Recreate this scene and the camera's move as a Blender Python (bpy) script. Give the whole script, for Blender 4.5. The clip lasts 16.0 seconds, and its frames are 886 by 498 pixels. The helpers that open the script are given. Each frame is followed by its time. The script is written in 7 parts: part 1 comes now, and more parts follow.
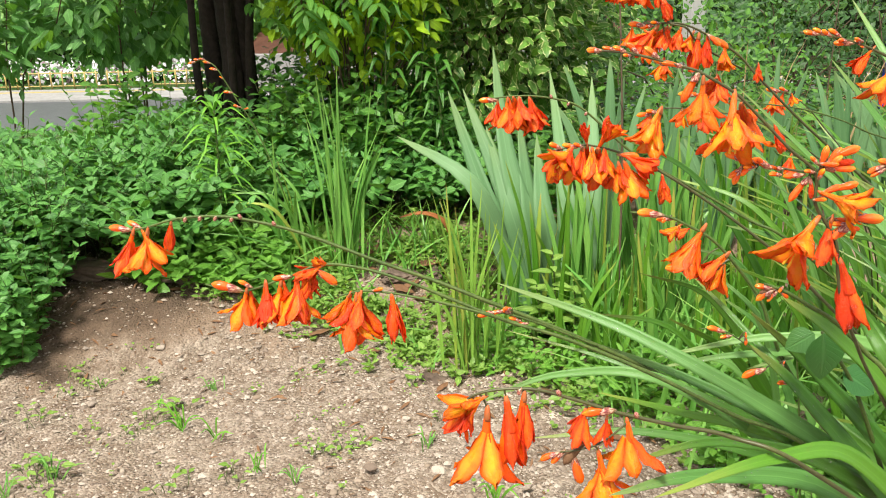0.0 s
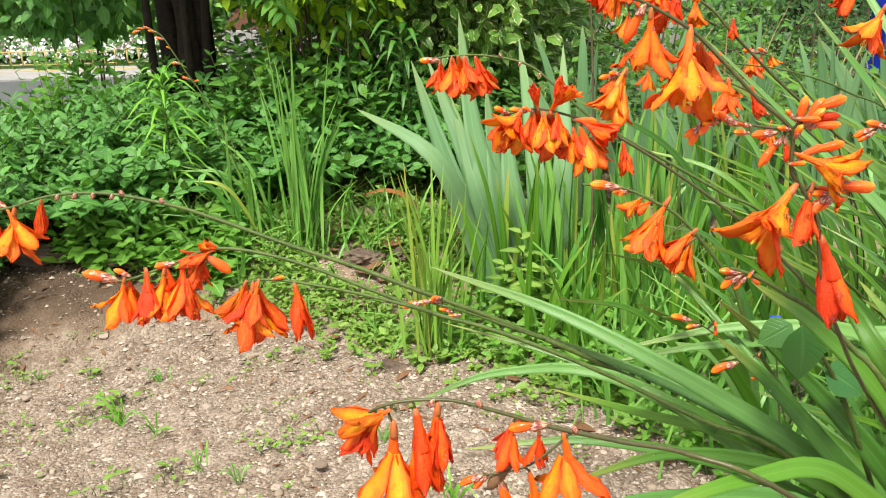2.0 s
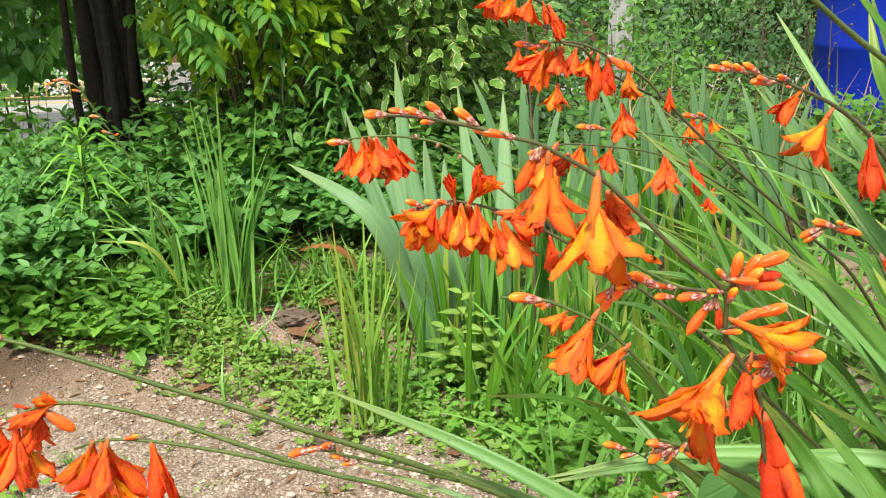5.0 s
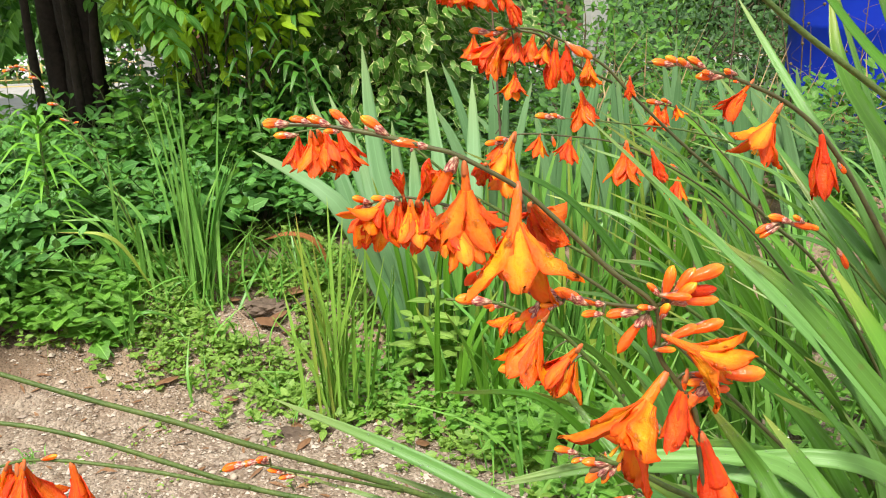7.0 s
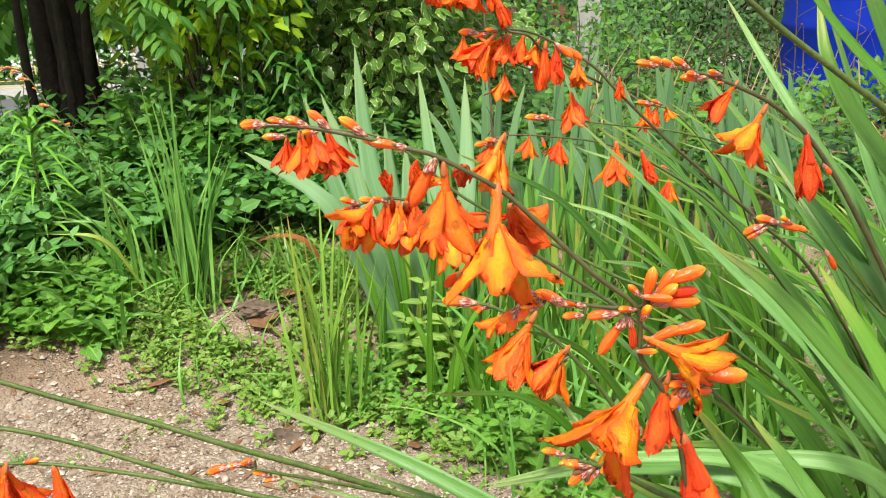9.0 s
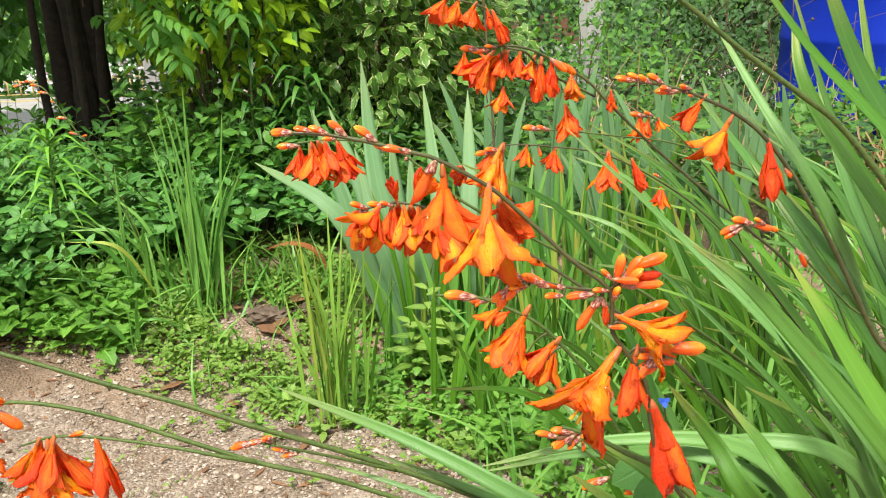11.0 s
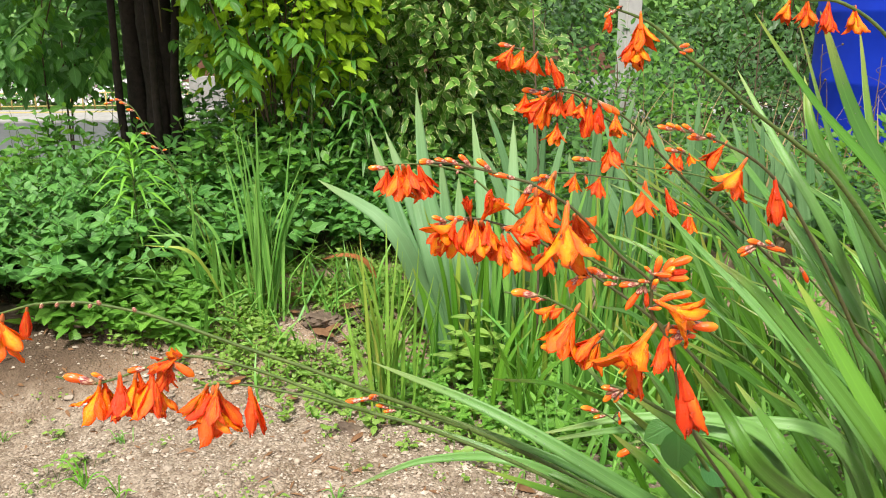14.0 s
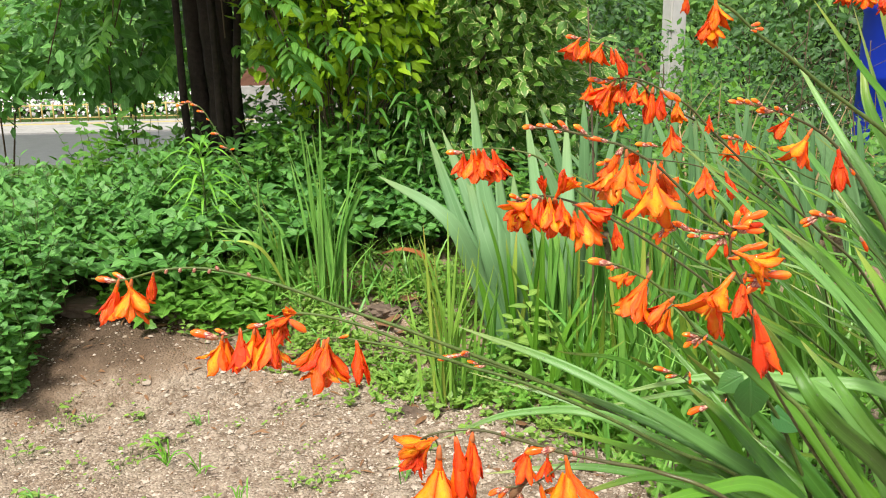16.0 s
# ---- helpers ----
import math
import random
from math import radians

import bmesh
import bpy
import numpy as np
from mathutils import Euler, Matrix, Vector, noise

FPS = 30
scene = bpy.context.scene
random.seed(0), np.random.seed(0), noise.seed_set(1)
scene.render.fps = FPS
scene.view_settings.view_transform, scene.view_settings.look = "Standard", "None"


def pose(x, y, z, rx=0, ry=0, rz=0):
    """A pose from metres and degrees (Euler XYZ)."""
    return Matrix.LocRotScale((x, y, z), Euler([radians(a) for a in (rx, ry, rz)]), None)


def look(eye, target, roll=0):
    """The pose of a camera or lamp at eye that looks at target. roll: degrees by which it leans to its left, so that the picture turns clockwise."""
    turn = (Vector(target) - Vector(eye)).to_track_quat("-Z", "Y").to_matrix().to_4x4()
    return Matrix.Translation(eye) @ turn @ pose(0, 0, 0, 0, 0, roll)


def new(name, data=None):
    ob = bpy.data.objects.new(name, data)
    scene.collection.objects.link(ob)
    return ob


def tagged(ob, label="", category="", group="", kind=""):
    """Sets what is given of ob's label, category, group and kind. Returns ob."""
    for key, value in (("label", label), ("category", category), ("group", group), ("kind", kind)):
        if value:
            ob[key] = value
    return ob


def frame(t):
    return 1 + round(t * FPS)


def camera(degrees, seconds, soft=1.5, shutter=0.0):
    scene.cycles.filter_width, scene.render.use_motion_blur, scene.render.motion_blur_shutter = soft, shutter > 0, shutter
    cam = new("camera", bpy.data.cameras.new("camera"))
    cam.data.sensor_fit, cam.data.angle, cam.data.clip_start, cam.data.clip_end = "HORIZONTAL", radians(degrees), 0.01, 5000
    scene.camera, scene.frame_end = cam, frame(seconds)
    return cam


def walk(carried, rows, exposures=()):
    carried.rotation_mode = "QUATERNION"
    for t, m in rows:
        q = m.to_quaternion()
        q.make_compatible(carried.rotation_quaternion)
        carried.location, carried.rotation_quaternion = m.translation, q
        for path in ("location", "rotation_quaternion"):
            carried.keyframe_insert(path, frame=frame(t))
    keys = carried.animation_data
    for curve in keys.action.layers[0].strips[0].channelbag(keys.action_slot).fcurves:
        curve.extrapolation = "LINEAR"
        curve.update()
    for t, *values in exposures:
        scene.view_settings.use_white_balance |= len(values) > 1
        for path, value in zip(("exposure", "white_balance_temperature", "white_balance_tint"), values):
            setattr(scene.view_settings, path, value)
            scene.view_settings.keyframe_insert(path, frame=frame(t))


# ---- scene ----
cam = camera(55.3, 16.0, soft=1.05)
PATH = [
    (0, (0.132, 0.057, 1.066), (0.028, 1.968, 0.483), -1.1),
    (0.5, (0.133, 0.098, 1.043), (0.042, 2.005, 0.446), -1.0),
    (1, (0.118, 0.137, 1.014), (0.029, 2.039, 0.402), -0.9),
    (1.5, (0.16, 0.17, 1.017), (0.069, 2.067, 0.388), -1.1),
    (2, (0.197, 0.205, 1.021), (0.123, 2.101, 0.39), -1.4),
    (2.5, (0.209, 0.266, 1.041), (0.155, 2.163, 0.41), -1.7),
    (3, (0.204, 0.268, 1.067), (0.182, 2.169, 0.446), -1.4),
    (3.5, (0.212, 0.294, 1.079), (0.193, 2.199, 0.473), -1.7),
    (4, (0.227, 0.324, 1.075), (0.225, 2.239, 0.498), -1.8),
    (4.5, (0.239, 0.339, 1.076), (0.256, 2.256, 0.506), -1.7),
    (5, (0.255, 0.351, 1.077), (0.281, 2.266, 0.5), -1.5),
    (7.5, (0.296, 0.391, 1.086), (0.373, 2.289, 0.46), -1.6),
    (8, (0.294, 0.393, 1.081), (0.374, 2.293, 0.462), -1.2),
    (8.5, (0.303, 0.397, 1.082), (0.384, 2.296, 0.46), -1.6),
    (11, (0.303, 0.311, 1.095), (0.369, 2.22, 0.502), -1.9),
    (11.5, (0.3, 0.299, 1.099), (0.355, 2.211, 0.514), -2.1),
    (12, (0.285, 0.262, 1.121), (0.334, 2.177, 0.546), -2.2),
    (12.5, (0.283, 0.223, 1.136), (0.324, 2.141, 0.57), -1.9),
    (13, (0.273, 0.179, 1.134), (0.305, 2.099, 0.575), -1.5),
    (13.5, (0.25, 0.13, 1.144), (0.273, 2.053, 0.594), -0.7),
    (14, (0.238, 0.093, 1.14), (0.244, 2.018, 0.599), -0.2),
    (14.5, (0.206, 0.05, 1.131), (0.185, 1.977, 0.595), -0.2),
    (15, (0.198, 0.01, 1.132), (0.156, 1.937, 0.599), -0.4),
    (15.5, (0.202, -0.013, 1.134), (0.137, 1.915, 0.609), -0.6),
    (16, (0.175, -0.015, 1.117), (0.092, 1.914, 0.596), -1.2),
]
walk(cam, [(t, look(eye, target, roll)) for t, eye, target, roll in PATH])

# ---- daylight: a bright overcast sky ----
SUN_ELEVATION, SUN_AZIMUTH = radians(62), radians(200)
world = bpy.data.worlds.new("overcast_sky")
scene.world = world
world.use_nodes = True
wn = world.node_tree.nodes
sky = wn.new("ShaderNodeTexSky")
sky.sky_type, sky.sun_disc = "NISHITA", False
sky.sun_elevation, sky.sun_rotation = SUN_ELEVATION, SUN_AZIMUTH
sky.dust_density, sky.ozone_density = 3.0, 0.6
pale = wn.new("ShaderNodeMix")
pale.data_type = "RGBA"
pale.inputs["Factor"].default_value = 0.55
pale.inputs[7].default_value = (7.9, 7.6, 6.9, 1)
world.node_tree.links.new(sky.outputs[0], pale.inputs[6])
world.node_tree.links.new(pale.outputs[2], wn["Background"].inputs["Color"])
wn["Background"].inputs["Strength"].default_value = 0.100
sun_data = bpy.data.lights.new("sun", "SUN")
sun_data.energy, sun_data.angle, sun_data.color = 3.3, radians(12), (1.0, 0.95, 0.86)
sun = new("sun", sun_data)
sun.rotation_euler = Euler((radians(90) - SUN_ELEVATION, 0, math.pi - SUN_AZIMUTH))
scene.view_settings.exposure = 0.94

# ---- materials ----


def nodes_of(name):
    m = bpy.data.materials.new(name)
    m.use_nodes = True
    return m, m.node_tree.nodes, m.node_tree.links


def calc(n, l, op, a, b=0.0, c=0.0):
    o = n.new("ShaderNodeMath")
    o.operation = op
    for s, v in zip(o.inputs, (a, b, c)):
        if isinstance(v, (int, float)):
            s.default_value = v
        else:
            l.new(v, s)
    return o.outputs[0]


def blend(n, l, f, a, b):
    o = n.new("ShaderNodeMix")
    o.data_type = "RGBA"
    for s, v in ((o.inputs[0], f), (o.inputs[6], a), (o.inputs[7], b)):
        if isinstance(v, (int, float)):
            s.default_value = v
        elif isinstance(v, tuple):
            s.default_value = (*v, 1)
        else:
            l.new(v, s)
    return o.outputs[2]


def noise_of(n, l, scale, detail=4, vector=None, rough=0.6):
    o = n.new("ShaderNodeTexNoise")
    o.inputs["Scale"].default_value, o.inputs["Detail"].default_value, o.inputs["Roughness"].default_value = scale, detail, rough
    if vector is not None:
        l.new(vector, o.inputs["Vector"])
    return o.outputs["Fac"]


def ramp(n, l, f, lo, hi):
    o = n.new("ShaderNodeMapRange")
    l.new(f, o.inputs[0])
    o.inputs[1].default_value, o.inputs[2].default_value = lo, hi
    return o.outputs[0]


def uv_axes(n, l):
    t = n.new("ShaderNodeTexCoord")
    s = n.new("ShaderNodeSeparateXYZ")
    l.new(t.outputs["UV"], s.inputs[0])
    return t, s.outputs[0], s.outputs[1]


def chance(n, l):
    """One number for each piece: mixed from the mesh island and the object."""
    g, o = n.new("ShaderNodeNewGeometry"), n.new("ShaderNodeObjectInfo")
    return calc(n, l, "FRACT", calc(n, l, "ADD", g.outputs["Random Per Island"], o.outputs["Random"]))


def finish(m, n, l, colour, rough, spec=0.4, bump=None, depth=0.2, far=0.002, through_light=0.0, glow=None):
    p = n["Principled BSDF"]
    l.new(colour, p.inputs["Base Color"])
    if isinstance(rough, float):
        p.inputs["Roughness"].default_value = rough
    else:
        l.new(rough, p.inputs["Roughness"])
    p.inputs["Specular IOR Level"].default_value = spec
    b = None
    if bump is not None:
        b = n.new("ShaderNodeBump")
        b.inputs["Strength"].default_value, b.inputs["Distance"].default_value = depth, far
        l.new(bump, b.inputs["Height"])
        l.new(b.outputs[0], p.inputs["Normal"])
    if through_light:
        t, mix = n.new("ShaderNodeBsdfTranslucent"), n.new("ShaderNodeMixShader")
        l.new(glow if glow is not None else colour, t.inputs[0])
        if b is not None:
            l.new(b.outputs[0], t.inputs["Normal"])
        mix.inputs[0].default_value = through_light
        l.new(p.outputs[0], mix.inputs[1])
        l.new(t.outputs[0], mix.inputs[2])
        l.new(mix.outputs[0], n["Material Output"].inputs[0])
    return m


def leaf_material(name, dark, light, rough=0.42, through_light=0.26, vein=0.35, edge=None, spec=0.4):
    """A broad leaf: colour from leaf to leaf, paler midrib and side veins, blotches, a margin where it is variegated."""
    m, n, l = nodes_of(name)
    tc, u, v = uv_axes(n, l)
    c = blend(n, l, chance(n, l), dark, light)
    blot = ramp(n, l, noise_of(n, l, 45, 3, tc.outputs["Object"]), 0.35, 0.75)
    c = blend(n, l, calc(n, l, "MULTIPLY", blot, 0.35), c, tuple(x * 0.6 for x in dark))
    off = calc(n, l, "ABSOLUTE", calc(n, l, "SUBTRACT", u, 0.5))
    rib = ramp(n, l, off, 0.06, 0.015)
    wave = calc(n, l, "SINE", calc(n, l, "MULTIPLY", calc(n, l, "SUBTRACT", v, calc(n, l, "MULTIPLY", off, 0.6)), 50.0))
    side = ramp(n, l, wave, 0.75, 1.0)
    veins = calc(n, l, "MAXIMUM", rib, calc(n, l, "MULTIPLY", side, 0.35))
    if edge:
        rim = ramp(n, l, calc(n, l, "ADD", off, calc(n, l, "MULTIPLY", calc(n, l, "SUBTRACT", noise_of(n, l, 60, 2, tc.outputs["Object"]), 0.5), 0.8)), 0.39, 0.46)
        c = blend(n, l, rim, c, edge)
    c = blend(n, l, calc(n, l, "MULTIPLY", veins, vein), c, tuple(min(1, x * 1.9 + 0.03) for x in light))
    glow = blend(n, l, 0.5, c, (light[0] * 1.7 + 0.03, light[1] * 1.5 + 0.06, light[2] * 0.4))
    height = calc(n, l, "SUBTRACT", 1.0, veins)
    return finish(m, n, l, c, rough, spec, height, 0.5, 0.0012, through_light, glow)


def blade_material(name, dark, light, tip, rough=0.4, through_light=0.25, ribs=16.0, spec=0.45, wear=0.3):
    """A long parallel-veined blade: fine ribs, streaks, a yellowed tip and brown flecks."""
    m, n, l = nodes_of(name)
    tc, u, v = uv_axes(n, l)
    c = blend(n, l, chance(n, l), dark, light)
    stretch = n.new("ShaderNodeMapping")
    stretch.inputs["Scale"].default_value = (22, 1.2, 1)
    l.new(tc.outputs["UV"], stretch.inputs[0])
    streak = noise_of(n, l, 3.0, 4, stretch.outputs[0])
    c = blend(n, l, calc(n, l, "MULTIPLY", ramp(n, l, streak, 0.4, 0.75), 0.2), c, tuple(x * 0.55 for x in dark))
    rib = calc(n, l, "SINE", calc(n, l, "MULTIPLY", u, ribs * 6.283))
    c = blend(n, l, calc(n, l, "MULTIPLY", calc(n, l, "MULTIPLY", ramp(n, l, rib, 0.0, 1.0), streak), 0.07), c, tuple(min(1, x * 1.7 + 0.02) for x in light))
    crease = ramp(n, l, calc(n, l, "ABSOLUTE", calc(n, l, "SUBTRACT", u, 0.5)), 0.045, 0.012)
    c = blend(n, l, calc(n, l, "MULTIPLY", crease, 0.14), c, tuple(min(1, x * 1.8 + 0.02) for x in light))
    old = calc(n, l, "MULTIPLY", ramp(n, l, calc(n, l, "ADD", v, calc(n, l, "MULTIPLY", streak, 0.25)), 0.93, 1.12), wear * 2)
    c = blend(n, l, old, c, tip)
    spot = ramp(n, l, noise_of(n, l, 60, 2, tc.outputs["Object"]), 0.72, 0.8)
    c = blend(n, l, calc(n, l, "MULTIPLY", spot, wear), c, (0.16, 0.10, 0.035))
    glow = blend(n, l, 0.5, c, (light[0] * 1.5 + 0.02, light[1] * 1.4 + 0.04, light[2] * 0.6))
    return finish(m, n, l, c, rough, spec, calc(n, l, "ADD", calc(n, l, "MULTIPLY", rib, 0.12), streak), 0.25, 0.0006, through_light, glow)


def petal_material(name, body, heart, rim, through_light=0.28, rough=0.24, spec=0.5):
    m, n, l = nodes_of(name)
    tc, u, v = uv_axes(n, l)
    off = calc(n, l, "ABSOLUTE", calc(n, l, "SUBTRACT", u, 0.5))
    wob = noise_of(n, l, 6, 3, tc.outputs["Object"])
    mid = ramp(n, l, calc(n, l, "ADD", off, calc(n, l, "MULTIPLY", wob, 0.24)), 0.56, 0.20)
    mid = calc(n, l, "MULTIPLY", mid, ramp(n, l, v, 1.08, 0.6))
    odd = chance(n, l)
    c = blend(n, l, ramp(n, l, odd, 0.35, 1.0), body, rim)
    c = blend(n, l, calc(n, l, "MULTIPLY", mid, ramp(n, l, odd, 1.05, 0.3)), c, heart)
    blotch = ramp(n, l, noise_of(n, l, 9, 4, tc.outputs["Object"]), 0.45, 0.7)
    c = blend(n, l, calc(n, l, "MULTIPLY", blotch, 0.4), c, rim)
    c = blend(n, l, calc(n, l, "MULTIPLY", ramp(n, l, off, 0.36, 0.5), 0.6), c, rim)
    veins = calc(n, l, "SINE", calc(n, l, "MULTIPLY", calc(n, l, "ADD", u, calc(n, l, "MULTIPLY", wob, 0.12)), 44.0))
    c = blend(n, l, calc(n, l, "MULTIPLY", ramp(n, l, veins, 0.3, 1.0), 0.035), c, rim)
    relief = calc(n, l, "ADD", calc(n, l, "MULTIPLY", veins, 0.05), noise_of(n, l, 22, 5, tc.outputs["Object"], 0.7))
    return finish(m, n, l, c, rough, spec, relief, 1.0, 0.0017, through_light)


def plain_material(name, one, two, scale, rough=0.6, spec=0.3, depth=0.3, far=0.002, detail=5, through_light=0.0):
    m, n, l = nodes_of(name)
    tc = n.new("ShaderNodeTexCoord")
    big, small = noise_of(n, l, scale * 0.15, 3, tc.outputs["Object"]), noise_of(n, l, scale, detail, tc.outputs["Object"])
    mixed = calc(n, l, "ADD", calc(n, l, "MULTIPLY", big, 0.5), calc(n, l, "MULTIPLY", small, 0.5))
    c = blend(n, l, ramp(n, l, mixed, 0.35, 0.65), one, two)
    c = blend(n, l, calc(n, l, "MULTIPLY", chance(n, l), 0.25), c, tuple(x * 0.55 for x in one))
    return finish(m, n, l, c, rough, spec, small, depth, far, through_light)


def bud_material(name, foot, tip):
    """A closed bud: red-orange that turns yellow towards its blunt end, with fine streaks."""
    m, n, l = nodes_of(name)
    tc, u, v = uv_axes(n, l)
    wob = noise_of(n, l, 7, 3, tc.outputs["Object"])
    rise = calc(n, l, "ADD", v, calc(n, l, "MULTIPLY", calc(n, l, "SUBTRACT", wob, 0.5), 0.5))
    rise = calc(n, l, "SUBTRACT", rise, calc(n, l, "MULTIPLY", chance(n, l), 0.35))
    c = blend(n, l, ramp(n, l, rise, 0.35, 0.95), foot, tip)
    streak = calc(n, l, "SINE", calc(n, l, "MULTIPLY", calc(n, l, "ADD", u, calc(n, l, "MULTIPLY", wob, 0.2)), 31.0))
    c = blend(n, l, calc(n, l, "MULTIPLY", ramp(n, l, streak, 0.5, 1.0), 0.12), c, (0.85, 0.06, 0.01))
    return finish(m, n, l, c, 0.22, 0.5, calc(n, l, "ADD", streak, calc(n, l, "MULTIPLY", wob, 3.0)), 0.4, 0.0006, 0.1)


def calyx_material():
    """Bracts round a bud: maroon at the foot, pinkish above, streaked with cream and green."""
    m, n, l = nodes_of("pinkish_calyx")
    tc, u, v = uv_axes(n, l)
    stretch = n.new("ShaderNodeMapping")
    stretch.inputs["Scale"].default_value = (9, 2.2, 1)
    l.new(tc.outputs["UV"], stretch.inputs[0])
    streak = noise_of(n, l, 2.0, 4, stretch.outputs[0])
    c = blend(n, l, ramp(n, l, v, 0.1, 0.7), (0.13, 0.10, 0.025), (0.36, 0.085, 0.075))
    c = blend(n, l, ramp(n, l, streak, 0.50, 0.62), c, (0.60, 0.40, 0.27))
    c = blend(n, l, ramp(n, l, streak, 0.48, 0.36), c, (0.15, 0.022, 0.025))
    return finish(m, n, l, c, 0.3, 0.5, streak, 0.5, 0.0006)


def soil_material():
    m, n, l = nodes_of("sandy_soil")
    tc = n.new("ShaderNodeTexCoord")
    ob = tc.outputs["Object"]
    sep = n.new("ShaderNodeSeparateXYZ")
    l.new(ob, sep.inputs[0])
    big, mid, grit = noise_of(n, l, 2.3, 4, ob), noise_of(n, l, 16, 5, ob), noise_of(n, l, 170, 3, ob)
    cell = n.new("ShaderNodeTexVoronoi")
    cell.inputs["Scale"].default_value = 130
    l.new(ob, cell.inputs["Vector"])
    c = blend(n, l, ramp(n, l, mid, 0.35, 0.68), (0.17, 0.125, 0.088), (0.385, 0.315, 0.245))
    c = blend(n, l, calc(n, l, "MULTIPLY", ramp(n, l, big, 0.42, 0.62), 0.5), c, (0.17, 0.11, 0.068))
    tint = n.new("ShaderNodeSeparateXYZ")
    l.new(cell.outputs["Color"], tint.inputs[0])
    c = blend(n, l, calc(n, l, "MULTIPLY", ramp(n, l, tint.outputs[0], 0.55, 1.0), 0.55), c, (0.48, 0.40, 0.31))
    c = blend(n, l, calc(n, l, "MULTIPLY", ramp(n, l, tint.outputs[1], 0.72, 1.0), 0.6), c, (0.10, 0.062, 0.04))
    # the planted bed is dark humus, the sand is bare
    # damp dark earth, with some painted shade, reaches further out towards the hedge's corner
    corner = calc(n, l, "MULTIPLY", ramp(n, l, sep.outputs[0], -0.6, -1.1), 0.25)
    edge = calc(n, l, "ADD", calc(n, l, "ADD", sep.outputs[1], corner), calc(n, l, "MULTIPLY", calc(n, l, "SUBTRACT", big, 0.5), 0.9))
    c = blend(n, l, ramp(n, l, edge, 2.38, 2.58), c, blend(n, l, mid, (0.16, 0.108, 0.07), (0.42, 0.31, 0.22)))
    # second, darker blend: damp earth plus shade under the hedge, put into the colour
    damp_shade = calc(n, l, "MULTIPLY", ramp(n, l, edge, 2.40, 2.62), ramp(n, l, sep.outputs[0], -0.55, -0.9))
    c = blend(n, l, damp_shade, c, blend(n, l, mid, (0.045, 0.03, 0.02), (0.17, 0.115, 0.075)))
    c = blend(n, l, ramp(n, l, edge, 4.2, 5.2), c, blend(n, l, mid, (0.05, 0.10, 0.025), (0.09, 0.15, 0.04)))
    h = calc(n, l, "ADD", calc(n, l, "MULTIPLY", grit, 0.5), calc(n, l, "SUBTRACT", mid, calc(n, l, "MULTIPLY", cell.outputs["Distance"], 0.6)))
    return finish(m, n, l, c, 0.88, 0.25, h, 1.0, 0.012)


def pebble_material():
    """Granite grit: grains from rusty brown to almost white, speckled."""
    m, n, l = nodes_of("granite_grit")
    tc = n.new("ShaderNodeTexCoord")
    odd = chance(n, l)
    c = blend(n, l, ramp(n, l, odd, 0.0, 0.75), (0.15, 0.107, 0.077), (0.44, 0.375, 0.305))
    c = blend(n, l, ramp(n, l, odd, 0.75, 1.0), c, (0.48, 0.41, 0.34))
    speck = noise_of(n, l, 260, 3, tc.outputs["Object"])
    c = blend(n, l, calc(n, l, "MULTIPLY", ramp(n, l, speck, 0.5, 0.75), 0.45), c, (0.12, 0.09, 0.07))
    return finish(m, n, l, c, 0.85, 0.25, speck, 0.5, 0.002)


HEDGE = leaf_material("hedge_leaf", (0.036, 0.138, 0.022), (0.135, 0.345, 0.068), spec=0.38, rough=0.48, through_light=0.24)
LOBED = leaf_material("lobed_leaf", (0.08, 0.22, 0.024), (0.175, 0.38, 0.054), spec=0.3)
# dark leaf tone; behind the irises it also carries shade in the colour
DARK_LEAF = leaf_material("shade_toned_leaf", (0.024, 0.078, 0.018), (0.07, 0.175, 0.038), spec=0.4)
LIME_LEAF = leaf_material("lime_leaf", (0.16, 0.32, 0.012), (0.34, 0.52, 0.022), spec=0.25, through_light=0.4)
TREE_LEAF = leaf_material("tree_leaf", (0.05, 0.165, 0.025), (0.15, 0.34, 0.055), spec=0.3, through_light=0.42)
EDGED_LEAF = leaf_material("variegated_leaf", (0.045, 0.14, 0.018), (0.13, 0.28, 0.035), edge=(0.48, 0.52, 0.20), rough=0.4, spec=0.3)
WEED = leaf_material("weed_leaf", (0.12, 0.24, 0.035), (0.27, 0.43, 0.09), spec=0.3, through_light=0.35)
FAR_LEAF = leaf_material("far_leaf", (0.04, 0.13, 0.03), (0.22, 0.40, 0.10), rough=0.5, spec=0.2)
LILY = blade_material("lily_leaf", (0.10, 0.30, 0.025), (0.19, 0.44, 0.045), (0.3, 0.45, 0.06), ribs=5.0, wear=0.1, spec=0.3)
IRIS = blade_material("iris_leaf", (0.10, 0.225, 0.085), (0.175, 0.325, 0.14), (0.35, 0.36, 0.12), rough=0.52, ribs=10.0, wear=0.15, spec=0.25)
GRASS = blade_material("narrow_blade", (0.095, 0.29, 0.042), (0.23, 0.47, 0.09), (0.5, 0.44, 0.1), through_light=0.28, ribs=6.0, wear=0.10)
YELLOWING = blade_material("yellowing_blade", (0.24, 0.38, 0.045), (0.38, 0.46, 0.08), (0.5, 0.36, 0.1), ribs=6.0, wear=0.4)
YOUNG = blade_material("young_blade", (0.15, 0.34, 0.04), (0.29, 0.50, 0.075), (0.5, 0.44, 0.1), through_light=0.3, ribs=6.0, wear=0.12)
